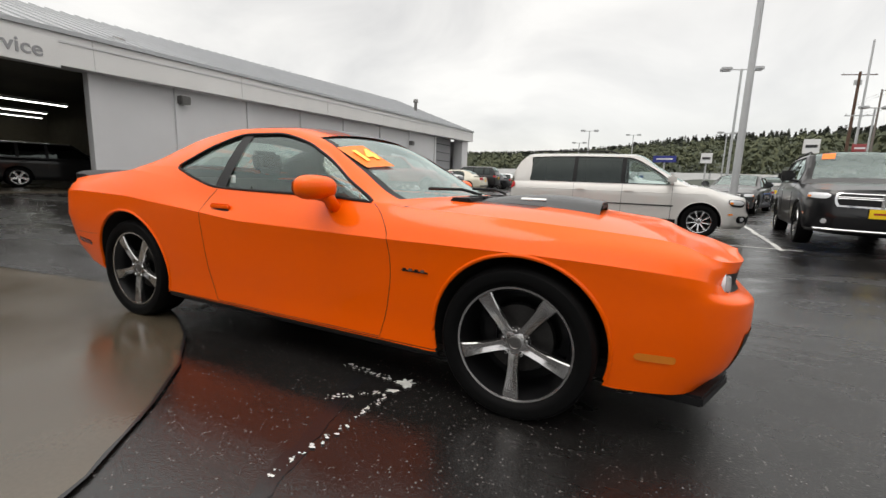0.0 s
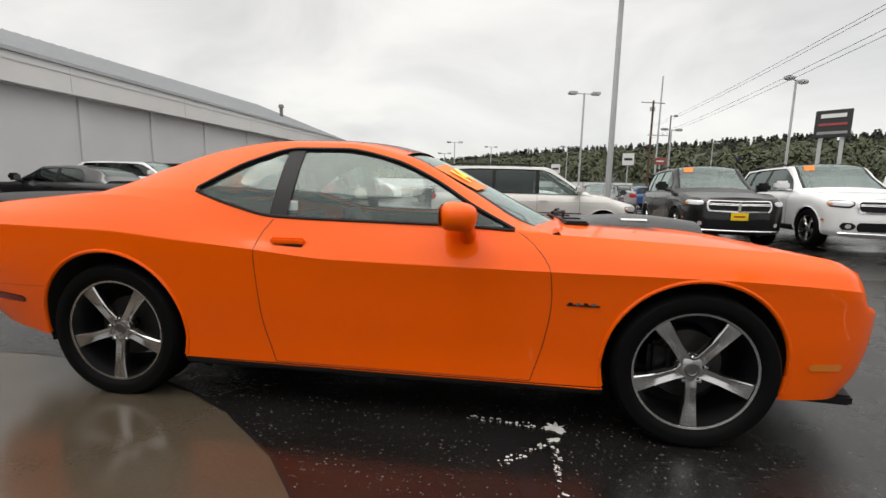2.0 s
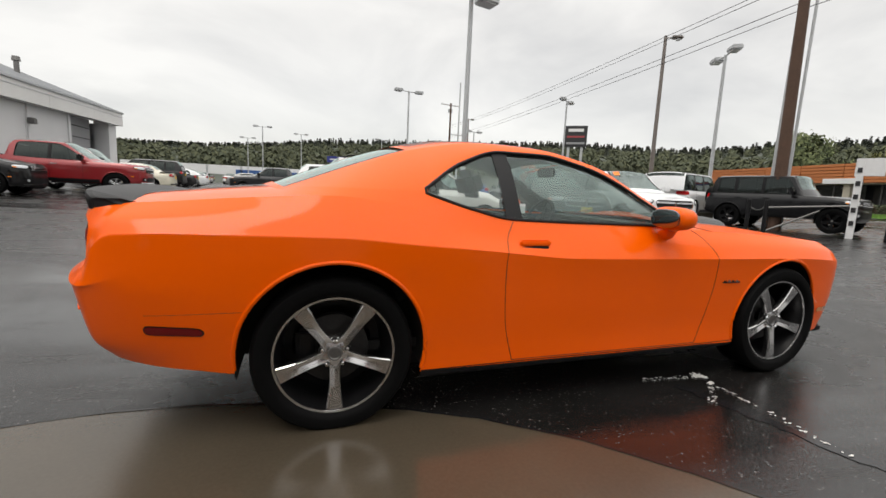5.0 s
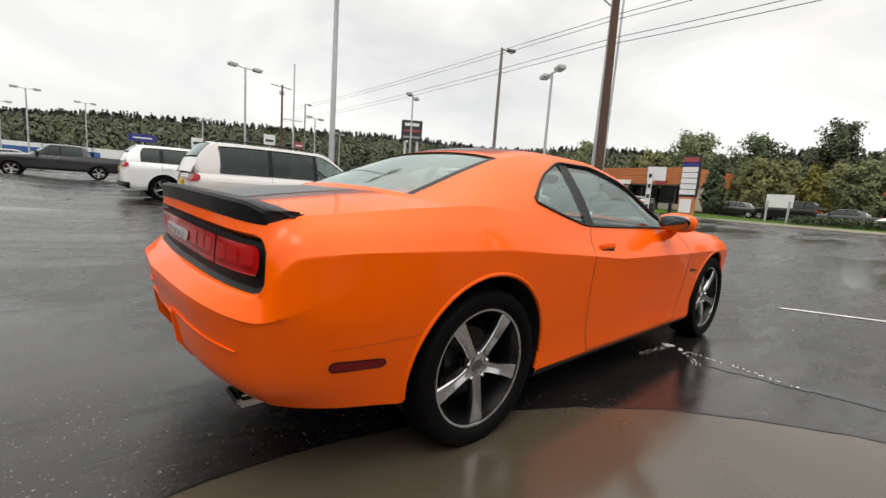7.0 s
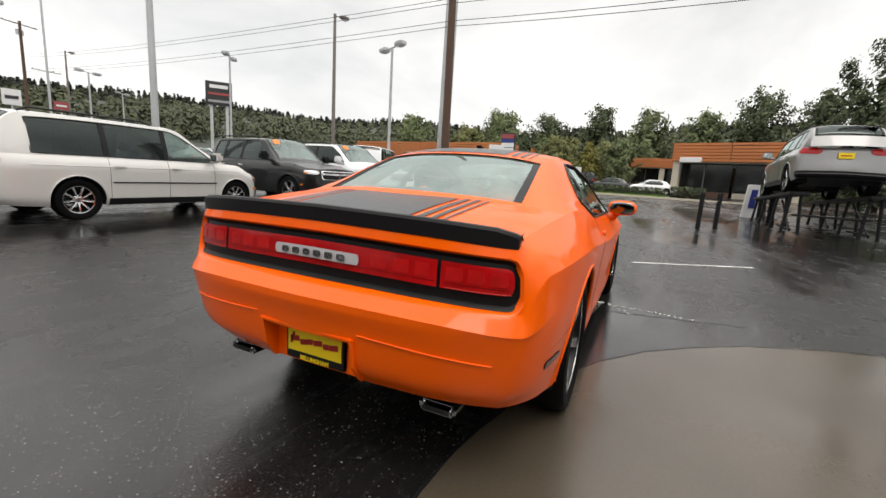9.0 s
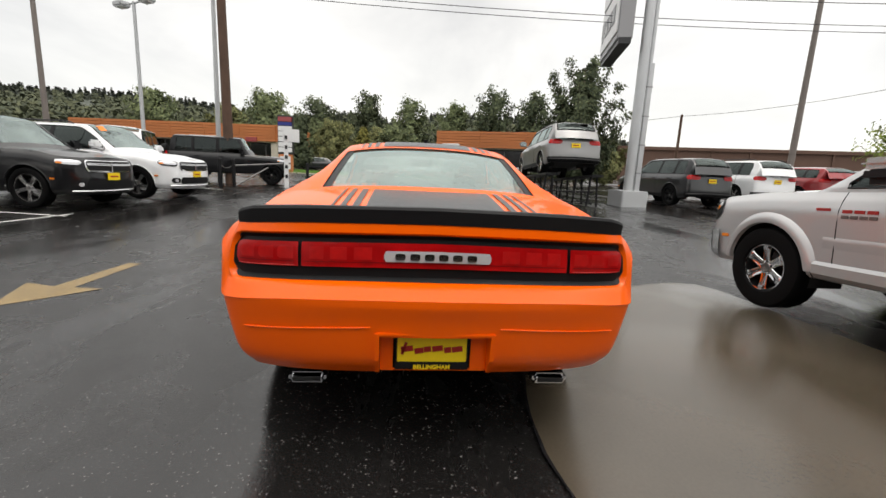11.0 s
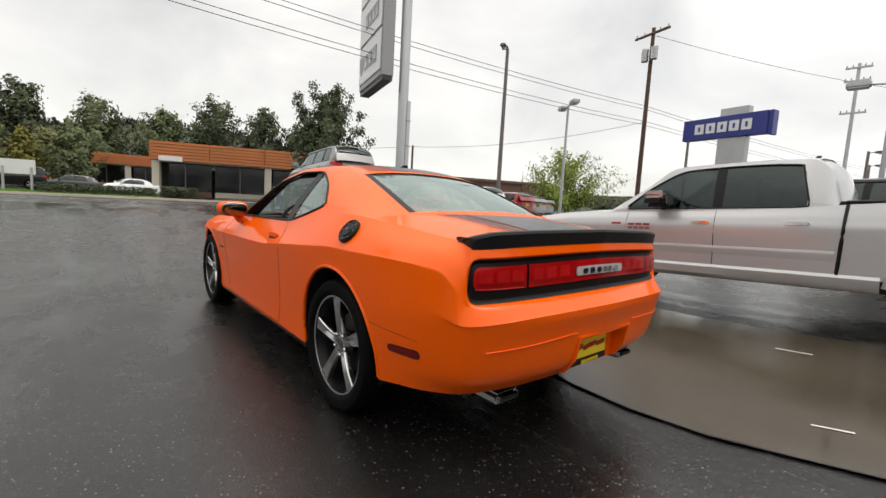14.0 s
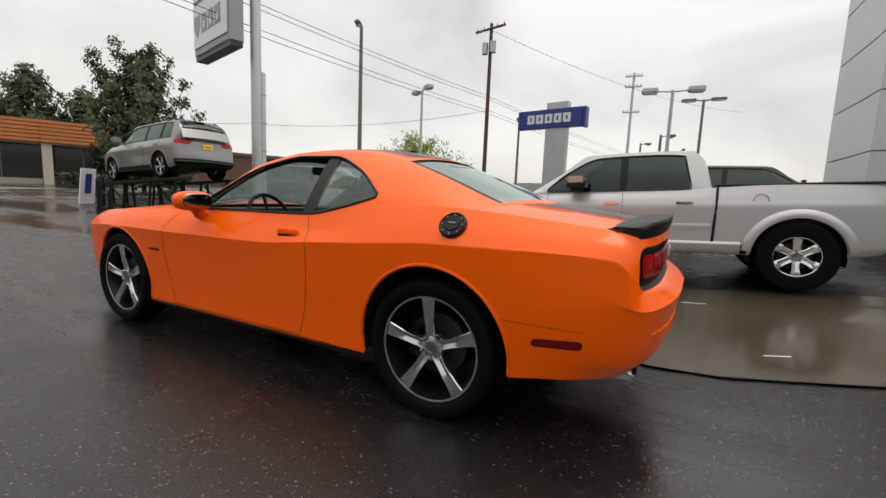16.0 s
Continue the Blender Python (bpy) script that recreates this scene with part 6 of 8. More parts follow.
pickup_bed(truck, PALE_SILVER, -2.74, -1.02, 1.245, 1.01)
for side in (1, -1):
    seam(truck, side_line(truck_shell, np.linspace(-0.94, -0.985, 10), np.linspace(0.44, 1.235, 10), side), r=0.017, name="bed_gap")
    p = truck_shell.at(-1.42, 1.06, 0.002)[0]
    if side == 1:
        ring = [(p.x + 0.075 * math.cos(a), p.y, p.z + 0.075 * math.sin(a)) for a in np.linspace(0, math.tau, 20, endpoint=False)]
        part("fuel_door", tube_bm(ring, 0.004, 5, closed=True), BLACK_TRIM, truck)
    xs = np.linspace(1.28, -1.24, 14)
    grid_mesh("rocker_panel", [side_line(truck_shell, xs, [z] * 14, side, o) for z, o in ((0.41, 0.012), (0.45, 0.03), (0.53, 0.026), (0.56, 0.006))], PALE_SILVER, truck)
    for z, count, mt in ((1.00, 3, RED_INK), (0.955, 4, STEEL)):
        for k in range(count):
            p = truck_shell.at(0.95 + (k - (count - 1) / 2) * 0.29 / count, z, 0.004)[0]
            part("door_lettering_block", box_bm((0.24 / count, 0.006, 0.028), (p.x, side * p.y, z), 0.002), mt, truck)
    p = truck_shell.at(1.25, 1.01, 0.004)[0]
    part("fender_badge", box_bm((0.13, 0.006, 0.025), (p.x, side * p.y, 1.01), 0.003), RED_INK, truck)
    # sculpted wheel flares and the crease along the doors
    for wx in (1.80, -1.80):
        rows = []
        for r, o in ((0.455, 0.004), (0.458, 0.034), (0.49, 0.042), (0.53, 0.03), (0.56, 0.0)):
            row = []
            for a in np.linspace(radians(6), radians(174), 30):
                px, pz = wx + r * math.cos(a), 0.405 + r * math.sin(a) * 0.99
                q = truck_shell.at(px, pz, o)[0]
                row.append((px, side * q.y, pz))
            rows.append(row)
        grid_mesh("wheel_flare", rows, PALE_SILVER, truck, True)
    p = truck_shell.at(-0.63, 1.035, 0.028)[0]
    part("door_handle", box_bm((0.2, 0.022, 0.03), (p.x, side * p.y, p.z), 0.009), CHROME, truck, smooth=True)
    xs = np.linspace(1.22, -0.92, 26)
    rows = [side_line(truck_shell, xs, [z] * 26, side, o) for z, o in ((0.785, -0.003), (0.76, 0.006), (0.735, 0.006), (0.66, -0.002))]
    grid_mesh("door_crease", rows, PALE_SILVER, truck, True)
grid_mesh("front_bumper", [nose_line(truck_shell, 3.1, v, 0.03) for v in np.linspace(0.3, 2.4, 8)], CHROME, truck)
for side in (1, -1):
    patch("headlight_bezel", truck_shell, BLACK_TRIM, truck, 1.45, 3.05, 3.05, 4.6, 0.007, 8, 4, 0.3, (side,))
part("roof_antenna", prism_bm([(-0.62, 1.75), (-0.52, 1.75), (-0.61, 1.825), (-0.64, 1.825)], 0.03, "Y", -0.015), BLACK_TRIM, truck)

# the silver SUV up on the steel display ramp, and the SUVs beyond it
display, _, _ = vehicle(pose(12.3, -5.5, ground_z(12, -5.3) + 0.97, 0, 3.0, -2), "silver SUV displayed on a raised steel ramp", "SUV", SILVER, name="displayed_suv", rails=True, **{**SUV, "L": 4.82, "wb": 2.92, "roof_z": 1.74})
vehicle(on_ground(12.4, -10.3, 4), "dark grey SUV with yellow plate seen from behind", "SUV", GREY_PAINT, name="parked_suv", group="parked sales row", wheel="dark", **{**SUV, "L": 4.82, "wb": 2.92, "roof_z": 1.74})
vehicle(on_ground(12.9, -13.2, 4), "white SUV with yellow plate seen from behind", "SUV", WHITE_PAINT, name="parked_suv", group="parked sales row", rails=True, **{**SUV, "L": 4.82, "wb": 2.92, "roof_z": 1.72})
vehicle(on_ground(13.9, -16.9, 4), "dark red car in the sales row", "car", RED_PAINT, name="parked_car", group="parked sales row", **{**SUV, "L": 4.7, "wb": 2.8, "roof_z": 1.6, "low": 0.24})
silver_row, _, _ = vehicle(on_ground(15.4, -20.0, 4), "silver car in the sales row", "car", SILVER, name="parked_car", group="parked sales row", **{**SUV, "L": 4.7, "wb": 2.8, "roof_z": 1.55, "low": 0.24})
for x, y in ((17.0, -23.2), (21.5, -26.6), (24.5, -30.4)):
    copy_thing(silver_row, on_ground(x, y, 4))
vehicle(on_ground(-4.2, -9.4, 176), "black SUV behind the silver pickup", "SUV", BLACK_PAINT, name="parked_suv", **{**SUV, "roof_z": 1.72})

SEDAN = dict(L=4.75, W=1.82, wb=2.8, front=0.92, wheel_r=0.33, low=0.2, hood=(0.74, 0.9), belt=0.92, tail=0.98, cowl=0.85, roof0=0.1, roof1=-0.95, back=-1.75, roof_z=1.43, panes=[(0.7, -0.3), (-0.36, -1.1)], round_nose=0.8)
red_truck, _, _ = vehicle(on_ground(-9.9, 17.2, 4), "red full-size pickup parked beside the service building", "pickup truck", RED_PAINT, L=5.8, W=2.0, wb=3.55, front=0.95, wheel_r=0.41, low=0.45, hood=(1.14, 1.2), belt=1.22, tail=1.3, cowl=1.0, roof0=0.2, roof1=-1.1,
        back=-1.4, roof_z=1.9, wheel="six", panes=[(0.82, -0.12), (-0.19, -1.12)], bed=True, name="pickup_truck", plate=False, grille="cross")
vehicle(on_ground(-10.6, 20.9, 4), "white boxy van in the row by the service building", "van", WHITE_PAINT, name="parked_van", group="service side row", plate=False, **{**SUV, "L": 4.6, "roof_z": 1.9, "rail_in": 0.1})
cream, _, _ = vehicle(on_ground(-10.6, 25.2, 184), "cream sedan in the row by the service building", "sedan", BEIGE_PAINT, name="parked_sedan", group="service side row", plate=False, **SEDAN)
row_suv, _, _ = vehicle(on_ground(-11.0, 29.0, 184), "dark SUV in the row by the service building", "SUV", BLACK_PAINT, name="parked_suv", group="service side row", plate=False, **SUV)
sedan_white, _, _ = vehicle(on_ground(-11, 37.5, 184), "white sedan in the far rows of the lot", "sedan", WHITE_PAINT, name="parked_sedan", group="far rows", plate=False, **SEDAN)
sedan_silver, _, _ = vehicle(on_ground(-6, 45, 4), "silver sedan in the far rows of the lot", "sedan", SILVER, name="parked_sedan", group="far rows", plate=False, **SEDAN)
sedan_dark, _, _ = vehicle(on_ground(-11, 33.2, 184), "dark sedan in the far rows of the lot", "sedan", GREY_PAINT, name="parked_sedan", group="far rows", plate=False, **SEDAN)
sedan_blue, _, _ = vehicle(on_ground(9.5, 27, 200), "blue sedan in the far rows of the lot", "sedan", BLUE_PAINT, name="parked_sedan", group="far rows", plate=False, **SEDAN)
dark_pickup, _, _ = vehicle(on_ground(-3.4, 30.5, 180), "dark grey pickup across the lot", "pickup truck", GREY_PAINT, L=5.8, W=2.0, wb=3.55, front=0.95, wheel_r=0.4, low=0.42, hood=(1.1, 1.18), belt=1.2, tail=1.28, cowl=1.0, roof0=0.2, roof1=-1.1,
        back=-1.4, roof_z=1.86, panes=[(0.82, -0.12), (-0.19, -1.12)], bed=True, name="pickup_truck", plate=False)
pickup_bed(red_truck, RED_PAINT, -3.07, -1.45, 1.295, 1.0)
pickup_bed(dark_pickup, GREY_PAINT, -3.07, -1.45, 1.275, 1.0)
for src, x, y, a, words, kind in ((crossover, -12.3, 11.7, 6, "white SUV with roof rails beside the service building", "SUV"), (row_suv, -12.0, 14.6, 4, "black van-like SUV beside the service building", "SUV"), (sedan_dark, -12.0, 8.3, 186, "dark sedan with red tail lamps beside the service building", "sedan")):
    tagged(copy_thing(src, on_ground(x, y, a)), words, kind, "service side row")
for k in range(8):
    src = (sedan_white, sedan_silver, sedan_dark)[(k * 2) % 3]
    copy_thing(src, on_ground(-12.5 - 0.35 * k, 41.5 + 3.2 * k, 184))
for k in range(6):
    src = (sedan_silver, sedan_dark, sedan_blue, sedan_white)[(k * 3 + 1) % 4]
    copy_thing(src, on_ground(-17 + 3.4 * k, 62 + 0.4 * k, 92))
for x, y, a, src in ((1.2, 20.5, 4, sedan_dark), (5.2, 17.5, 250, sedan_dark), (7.5, 23.5, 80, sedan_silver), (11.5, 22, 85, sedan_dark), (16, 26, 80, sedan_white), (12.5, 31, 80, sedan_blue), (8.5, 37, 80, sedan_dark), (20, 33, 80, sedan_silver), (43.5, 10.2, 100, sedan_dark), (43.5, 6.2, 80, row_suv), (43.2, 2.6, 90, sedan_dark), (43.4, -1.2, 100, sedan_white)):
    copy_thing(src, on_ground(x, y, a))


# ---- service building ----
def slab(name, size, at, mat, parent, bevel=0.0, turn=None, label=""):
    return part(name, box_bm(size, at, bevel, turn), mat, parent, label)


def service_building():
    b = empty("service_building", pose(0, 0, 0), "long pale metal-clad service building with open bay and grey seamed roof", "building", kind="structure")
    x, y0, y1, h = -16.4, 6.0, 41.0, 4.75
    pilasters = [6.25, 9.2, 12.8, 16.4, 20.2, 24.4, 28.7, 33.4]
    for a, c in zip(pilasters, pilasters[1:]):
        slab("wall_panel", (0.2, c - a - 0.12, h + 0.3), (x, (a + c) / 2, h / 2 + 0.35), METAL_SIDING, b)
    for k, y in enumerate(pilasters):
        slab("pilaster", (0.34, 0.30 if k else 0.55, h + 0.3), (x + 0.02, y, h / 2 + 0.35), METAL_SIDING, b, 0.01)
    # far bay: deep doorway between two posts
    slab("door_panel", (0.1, 4.6, h), (x - 0.6, 36.0, h / 2 + 0.9), GREY_SIGN, b)
    for k in range(5):
        slab("door_slat", (0.04, 4.6, 0.05), (x - 0.53, 36.0, 1.4 + 0.8 * k), BLACK_TRIM, b)
    slab("corner_post", (1.0, 1.5, h + 0.5), (x - 0.2, 40.2, h / 2 + 0.4), METAL_SIDING, b, 0.02)
    slab("end_wall", (14, 0.25, 5.0), (x - 7.5, 41.0, 2.8), METAL_SIDING, b)
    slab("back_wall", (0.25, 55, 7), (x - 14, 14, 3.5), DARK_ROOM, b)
    # fascia in lengths, with a shadow gap and a gutter
    y = -12.0
    while y < 41.4:
        run = min(6.0, 41.5 - y)
        tilt = math.atan(0.026) if y >= 0 else 0.0
        turn = Matrix.Rotation(tilt, 4, "X")
        rise = 0.026 * max(0, y + run / 2) if y >= 0 else 0.0
        slab("fascia", (0.18, run - 0.008, 1.0), (x + 0.55, y + run / 2, 4.72 + rise), FASCIA, b, 0.006, turn)
        slab("gutter", (0.26, run, 0.14), (x + 0.60, y + run / 2, 5.29 + rise), ROOFING, b, 0.0, turn)
        slab("soffit", (0.7, run, 0.05), (x + 0.2, y + run / 2, 4.25 + rise), FASCIA, b, 0.0, turn)
        slab("fascia_trim", (0.2, run, 0.06), (x + 0.57, y + run / 2, 4.97 + rise), METAL_SIDING, b, 0.0, turn)
        y += run
    # roof sheet with standing seams, rising to the ridge
    rows = []
    for yy in np.linspace(-12, 41.8, 28):
        rise = 0.026 * max(0, yy)
        rows.append([(x + 0.62, yy, 5.33 + rise), (x - 4, yy, 6.75 + rise), (x - 9.2, yy, 8.35 + rise * 1.6), (x - 14.5, yy, 7.0)])
    grid_mesh("roof", rows, ROOFING, b, False)
    for k in range(88):
        yy = -11.8 + 0.61 * k
        rise = 0.026 * max(0, yy)
        a, c = Vector((x + 0.6, yy, 5.36 + rise)), Vector((x - 9.2, yy, 8.38 + rise * 1.6))
        part("roof_seam", box_bm(((c - a).length, 0.03, 0.06), (a + c) / 2, 0, (c - a).to_track_quat("X", "Z").to_matrix().to_4x4()), ROOFING, b)
    # vents and flue
    for y, xx, r, hh in ((8.0, -18.0, 0.22, 0.75),):
        bm = rod_bm((xx, y, 5.4), (xx, y, 6.15), r * 0.8)
        rod_bm((xx, y, 6.1), (xx, y, 6.28), r * 1.5, r * 1.1, 14, bm)
        rod_bm((xx, y, 5.82), (xx, y, 5.9), r * 1.25, r * 1.25, 14, bm)
        part("roof_vent", bm, STEEL, b, smooth=True)
    bm = rod_bm((-20.7, 37.4, 6.5), (-20.7, 37.4, 9.1), 0.16)
    rod_bm((-20.7, 37.4, 8.95), (-20.7, 37.4, 9.25), 0.27, 0.22, 14, bm)
    part("flue", bm, STEEL, b, smooth=True)
    for y in (9.35, 28.7):
        bm = box_bm((0.3, 0.42, 0.34), (x + 0.32, y, 4.02), 0.03)
        for k in range(3):
            box_bm((0.05, 0.36, 0.035), (x + 0.48, y, 3.93 + 0.09 * k), 0, None, bm)
        part("wall_light", bm, STEEL, b)
    # the open bay: floor, side walls and ceiling with strip lights
    slab("bay_floor", (14, 18, 0.06), (x - 7, -3.2, 0.2), CONCRETE, b)
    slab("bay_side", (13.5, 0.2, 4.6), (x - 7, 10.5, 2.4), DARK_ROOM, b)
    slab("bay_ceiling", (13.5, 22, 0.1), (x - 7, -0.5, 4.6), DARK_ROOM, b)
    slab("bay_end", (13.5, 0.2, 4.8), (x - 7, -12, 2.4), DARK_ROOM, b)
    for k, (yy, xx) in enumerate(((6.5, -21.5), (7.6, -26.0), (3.0, -22.0), (8.6, -29.0), (4.5, -27))):
        fx = slab("strip_light", (0.18, 2.3, 0.1), (xx, yy, 3.75), WHITE_SIGN, b)
        part("tube", box_bm((0.12, 2.2, 0.03), (xx, yy, 3.68)), TUBE_GLOW, fx)
    return b


TUBE_GLOW = glow_material("fluorescent_tube", (0.95, 1.0, 0.95), 5.0)
service_building()
sign = empty("service_sign", pose(-15.72, 3.05, 4.68), "white board with grey lettering over the service bay", "sign")
part("board", box_bm((0.08, 3.9, 0.86), (0, 0, 0), 0.01), FASCIA, sign)
o = part("lettering", text_bm("Service", 0.62, 0.01, bold=0.008), GREY_SIGN, sign)
o.matrix_basis = pose(0.05, 0.62, 0.0, 90, 0, 90)
for k, (x, y, a) in enumerate(((-20.5, 6.9, 75), (-24, 4.0, 80))):
    copy_thing(row_suv, pose(x, y, 0.23, 0, 0, a))


# ---- entrance portal of the showroom ----
def portal():
    b = empty("showroom_portal", pose(-5.95, -9.0, 0), "grey aluminium-panelled entrance portal of a showroom", "building", kind="structure")
    for k in range(6):
        slab("portal_panel", (0.62, 0.5, 1.18), (-0.34, -0.3, 0.6 + 1.2 * k), ALUMINIUM, b, 0.008)
    for k in range(6):
        slab("return_panel", (0.5, 2.4, 1.18), (-0.3, -1.8, 0.6 + 1.2 * k), ALUMINIUM, b, 0.008)
    for k in range(5):
        slab("lintel_panel", (1.5, 0.5, 1.2), (-1.45 - 1.52 * k, -0.28, 4.6), ALUMINIUM, b, 0.008)
        slab("upper_panel", (1.5, 0.5, 1.6), (-1.9 - 1.52 * k, -0.28, 6.3), ALUMINIUM, b, 0.008)
    slab("soffit", (8, 3, 0.1), (-4.6, -1.7, 3.95), GREY_SIGN, b)
    slab("shop_glass", (8, 0.05, 4), (-4.7, -3.0, 2), DARK_GLASS, b)
    for k in range(6):
        slab("mullion", (0.08, 0.12, 4), (-0.8 - 1.5 * k, -2.95, 2), ALUMINIUM, b)
    slab("showroom_wall", (16, 0.3, 6.5), (-8.7, -3.4, 3.2), ALUMINIUM, b)


portal()


# ---- posts, lamps, signs, wires ----
def lamp_post(x, y, top, label, heads=2, mat=POLE_GREY, r=0.09, along=0.0, reach=0.55, size=(0.62, 0.42, 0.2), twist=()):
    z = ground_z(x, y)
    p = empty("lamp_post", pose(x, y, z, 0, 0, along), label, "lamp post", "lot lighting")
    h = top - z
    slab("base", (0.5, 0.5, 0.5), (0, 0, 0.2), STUCCO, p, 0.03)
    part("pole", rod_bm((0, 0, 0.3), (0, 0, h), r, r * 0.75, 14), mat, p, smooth=True)
    sides = ((1, -1) if heads == 2 else (1,))
    for s in sides:
        part("arm", rod_bm((0, 0, h - 0.06), (s * reach, 0, h - 0.02), 0.035, 0.035, 8), mat, p)
        hd = part("lamp_head", box_bm(size, (s * (reach + size[0] / 2), 0, h), 0.04), POLE_GREY if mat == POLE_GREY else mat, p)
        part("lens", box_bm((size[0] * 0.8, size[1] * 0.8, 0.03), (s * (reach + size[0] / 2), 0, h - size[2] / 2 - 0.005)), WHITE_SIGN, hd)
    for a in twist:
        turn = pose(0, 0, 0, 0, 0, a)
        part("arm", rod_bm((0, 0, h - 0.06), turn @ Vector((reach, 0, h - 0.02)), 0.035, 0.035, 8), mat, p)
        hd = part("lamp_head", box_bm(size, turn @ Vector((reach + size[0] / 2, 0, h)), 0.04, turn), mat, p)
        part("lens", box_bm((size[0] * 0.8, size[1] * 0.8, 0.03), turn @ Vector((reach + size[0] / 2, 0, h - size[2] / 2 - 0.005)), 0, turn), WHITE_SIGN, hd)
    return p


def street_lamp(x, y, top, label, along, mat=POLE_BRONZE):
    z = ground_z(x, y)
    p = empty("street_lamp", pose(x, y, z, 0, 0, along), label, "street lamp", "street lamps")
    h = top - z
    part("pole", rod_bm((0, 0, -0.1), (0, 0, h), 0.13, 0.085, 14), mat, p, smooth=True)
    part("arm", rod_bm((0, 0, h - 0.12), (0.45, 0, h - 0.08), 0.03, 0.03, 8), mat, p)
    hd = part("lamp_head", box_bm((0.62, 0.3, 0.18), (0.62, 0, h - 0.08), 0.06), mat, p, smooth=True)
    part("lens", rod_bm((0.65, 0, h - 0.24), (0.65, 0, h - 0.16), 0.11, 0.13), CLEAR_LENS, hd, smooth=True)


for x, y, top, along in ((16.0, 11.7, 7.55, 60), (6.5, 30.3, 8.6, 10), (10.8, -19.1, 7.15, -35), (-2.15, -17.7, 5.85, 5), (18.9, 27.6, 8.75, 35), (-1, 75, 9.5, 5), (-6, 60, 8.5, 5), (10, 60, 8.0, 30), (17.8, 44.1, 8.1, 20), (-9, 72, 8, 0), (30, 62, 9.0, 30)):
    lamp_post(x, y, top, "grey lot lamp post with two box heads", 2, POLE_GREY, 0.085, along)
lamp_post(4.25, 12.3, 8.05, "tall pale lamp post with three box heads beside the minivan", 2, POLE_GREY, 0.105, 12, 0.3, (0.75, 0.6, 0.24), (-95,))
lamp_post(-3.5, -23, 6.5, "dark lot lamp post with two flat heads", 2, POLE_BRONZE, 0.08, 0, 0.3, (0.7, 0.35, 0.12))
for x, y, top, along in ((17.8, 17.0, 10.25, -25), (12.4, -15.5, 9.6, 115), (9.5, -33, 7.8, 100), (-1.5, -30, 5.8, 180), (0.5, -42, 6.8, 180), (1.5, -55, 7.2, 180), (24.0, 61.6, 12.6, 0)):
    street_lamp(x, y, top, "brown street lamp with a single head", along)


def utility_pole(x, y, top, label, mat=WOOD_POLE, r=0.17, arms=(0.35,), turn=10.0, lean=0.0, pots=True, arm_half=1.2):
    z = ground_z(x, y)
    p = empty("utility_pole", pose(x, y, z, 0, lean, turn), label, "utility pole", "street poles")
    h = top - z
    part("pole", rod_bm((0, 0, -0.2), (0, 0, h), r, r * 0.7, 14), mat, p, smooth=True)
    for d in arms:
        part("crossarm", box_bm((2 * arm_half, 0.1, 0.12), (0, 0.1, h - d)), mat, p)
        for k in (-0.9, -0.45, 0.45, 0.9):
            part("insulator", rod_bm((k * arm_half, 0.1, h - d + 0.06), (k * arm_half, 0.1, h - d + 0.22), 0.035, 0.025, 8), STEEL, p)
    if pots:
        for k in (-0.32, 0.32):
            part("transformer", rod_bm((k, 0.15, h - 1.9), (k, 0.15, h - 1.2), 0.2, 0.2, 14), POLE_GREY, p, smooth=True)
    return p


utility_pole(13.9, 7.3, 12.2, "brown creosoted wooden utility pole beside the off-road SUV", WOOD_POLE, 0.19, (), 0, -1.3, False)
utility_pole(8.9, -24.4, 12.4, "dark wooden utility pole with crossarm and transformers", WOOD_POLE, 0.15, (0.35,), -15)
utility_pole(29.3, 85.5, 19.6, "tall wooden utility pole with crossarm far off", WOOD_POLE, 0.25, (0.4,), 15, arm_half=2.4)
utility_pole(1.4, -39.6, 12.6, "grey utility pole with stepped crossarms", POLE_GREY, 0.14, (0.3, 1.2, 3.4), 5, pots=False, arm_half=0.7)
utility_pole(24, 66, 19.0, "thin steel mast behind the lot", POLE_GREY, 0.15, (8.5,), 5, pots=False, arm_half=1.5)
utility_pole(24, -18, 5.7, "short wooden pole by the road", WOOD_POLE, 0.11, (), 0, 0, False)
mast = empty("banner_mast", pose(14.4, 7.9, ground_z(14.4, 7.9), 0, 0.8, 0), "slim white steel mast with curved arm beside the wooden pole", "mast")
part("pole", rod_bm((0, 0, 0), (0, 0, 9.2), 0.1, 0.07, 12), POLE_GREY, mast, smooth=True)
part("second_pole", rod_bm((0.3, -0.3, 0), (0.3, -0.3, 9.6), 0.05, 0.045, 10), POLE_GREY, mast, smooth=True)
part("arm", tube_bm([(0, 0, 8.9), (-0.35, 0.4, 9.3), (-1.1, 1.1, 9.35)], 0.04, 8), POLE_GREY, mast, smooth=True)


def wire(a, b, sag, r=0.014):
    a, b = Vector(a), Vector(b)
    pts = [a.lerp(b, t) - Vector((0, 0, sag * 4 * t * (1 - t))) for t in np.linspace(0, 1, 14)]
    return pts


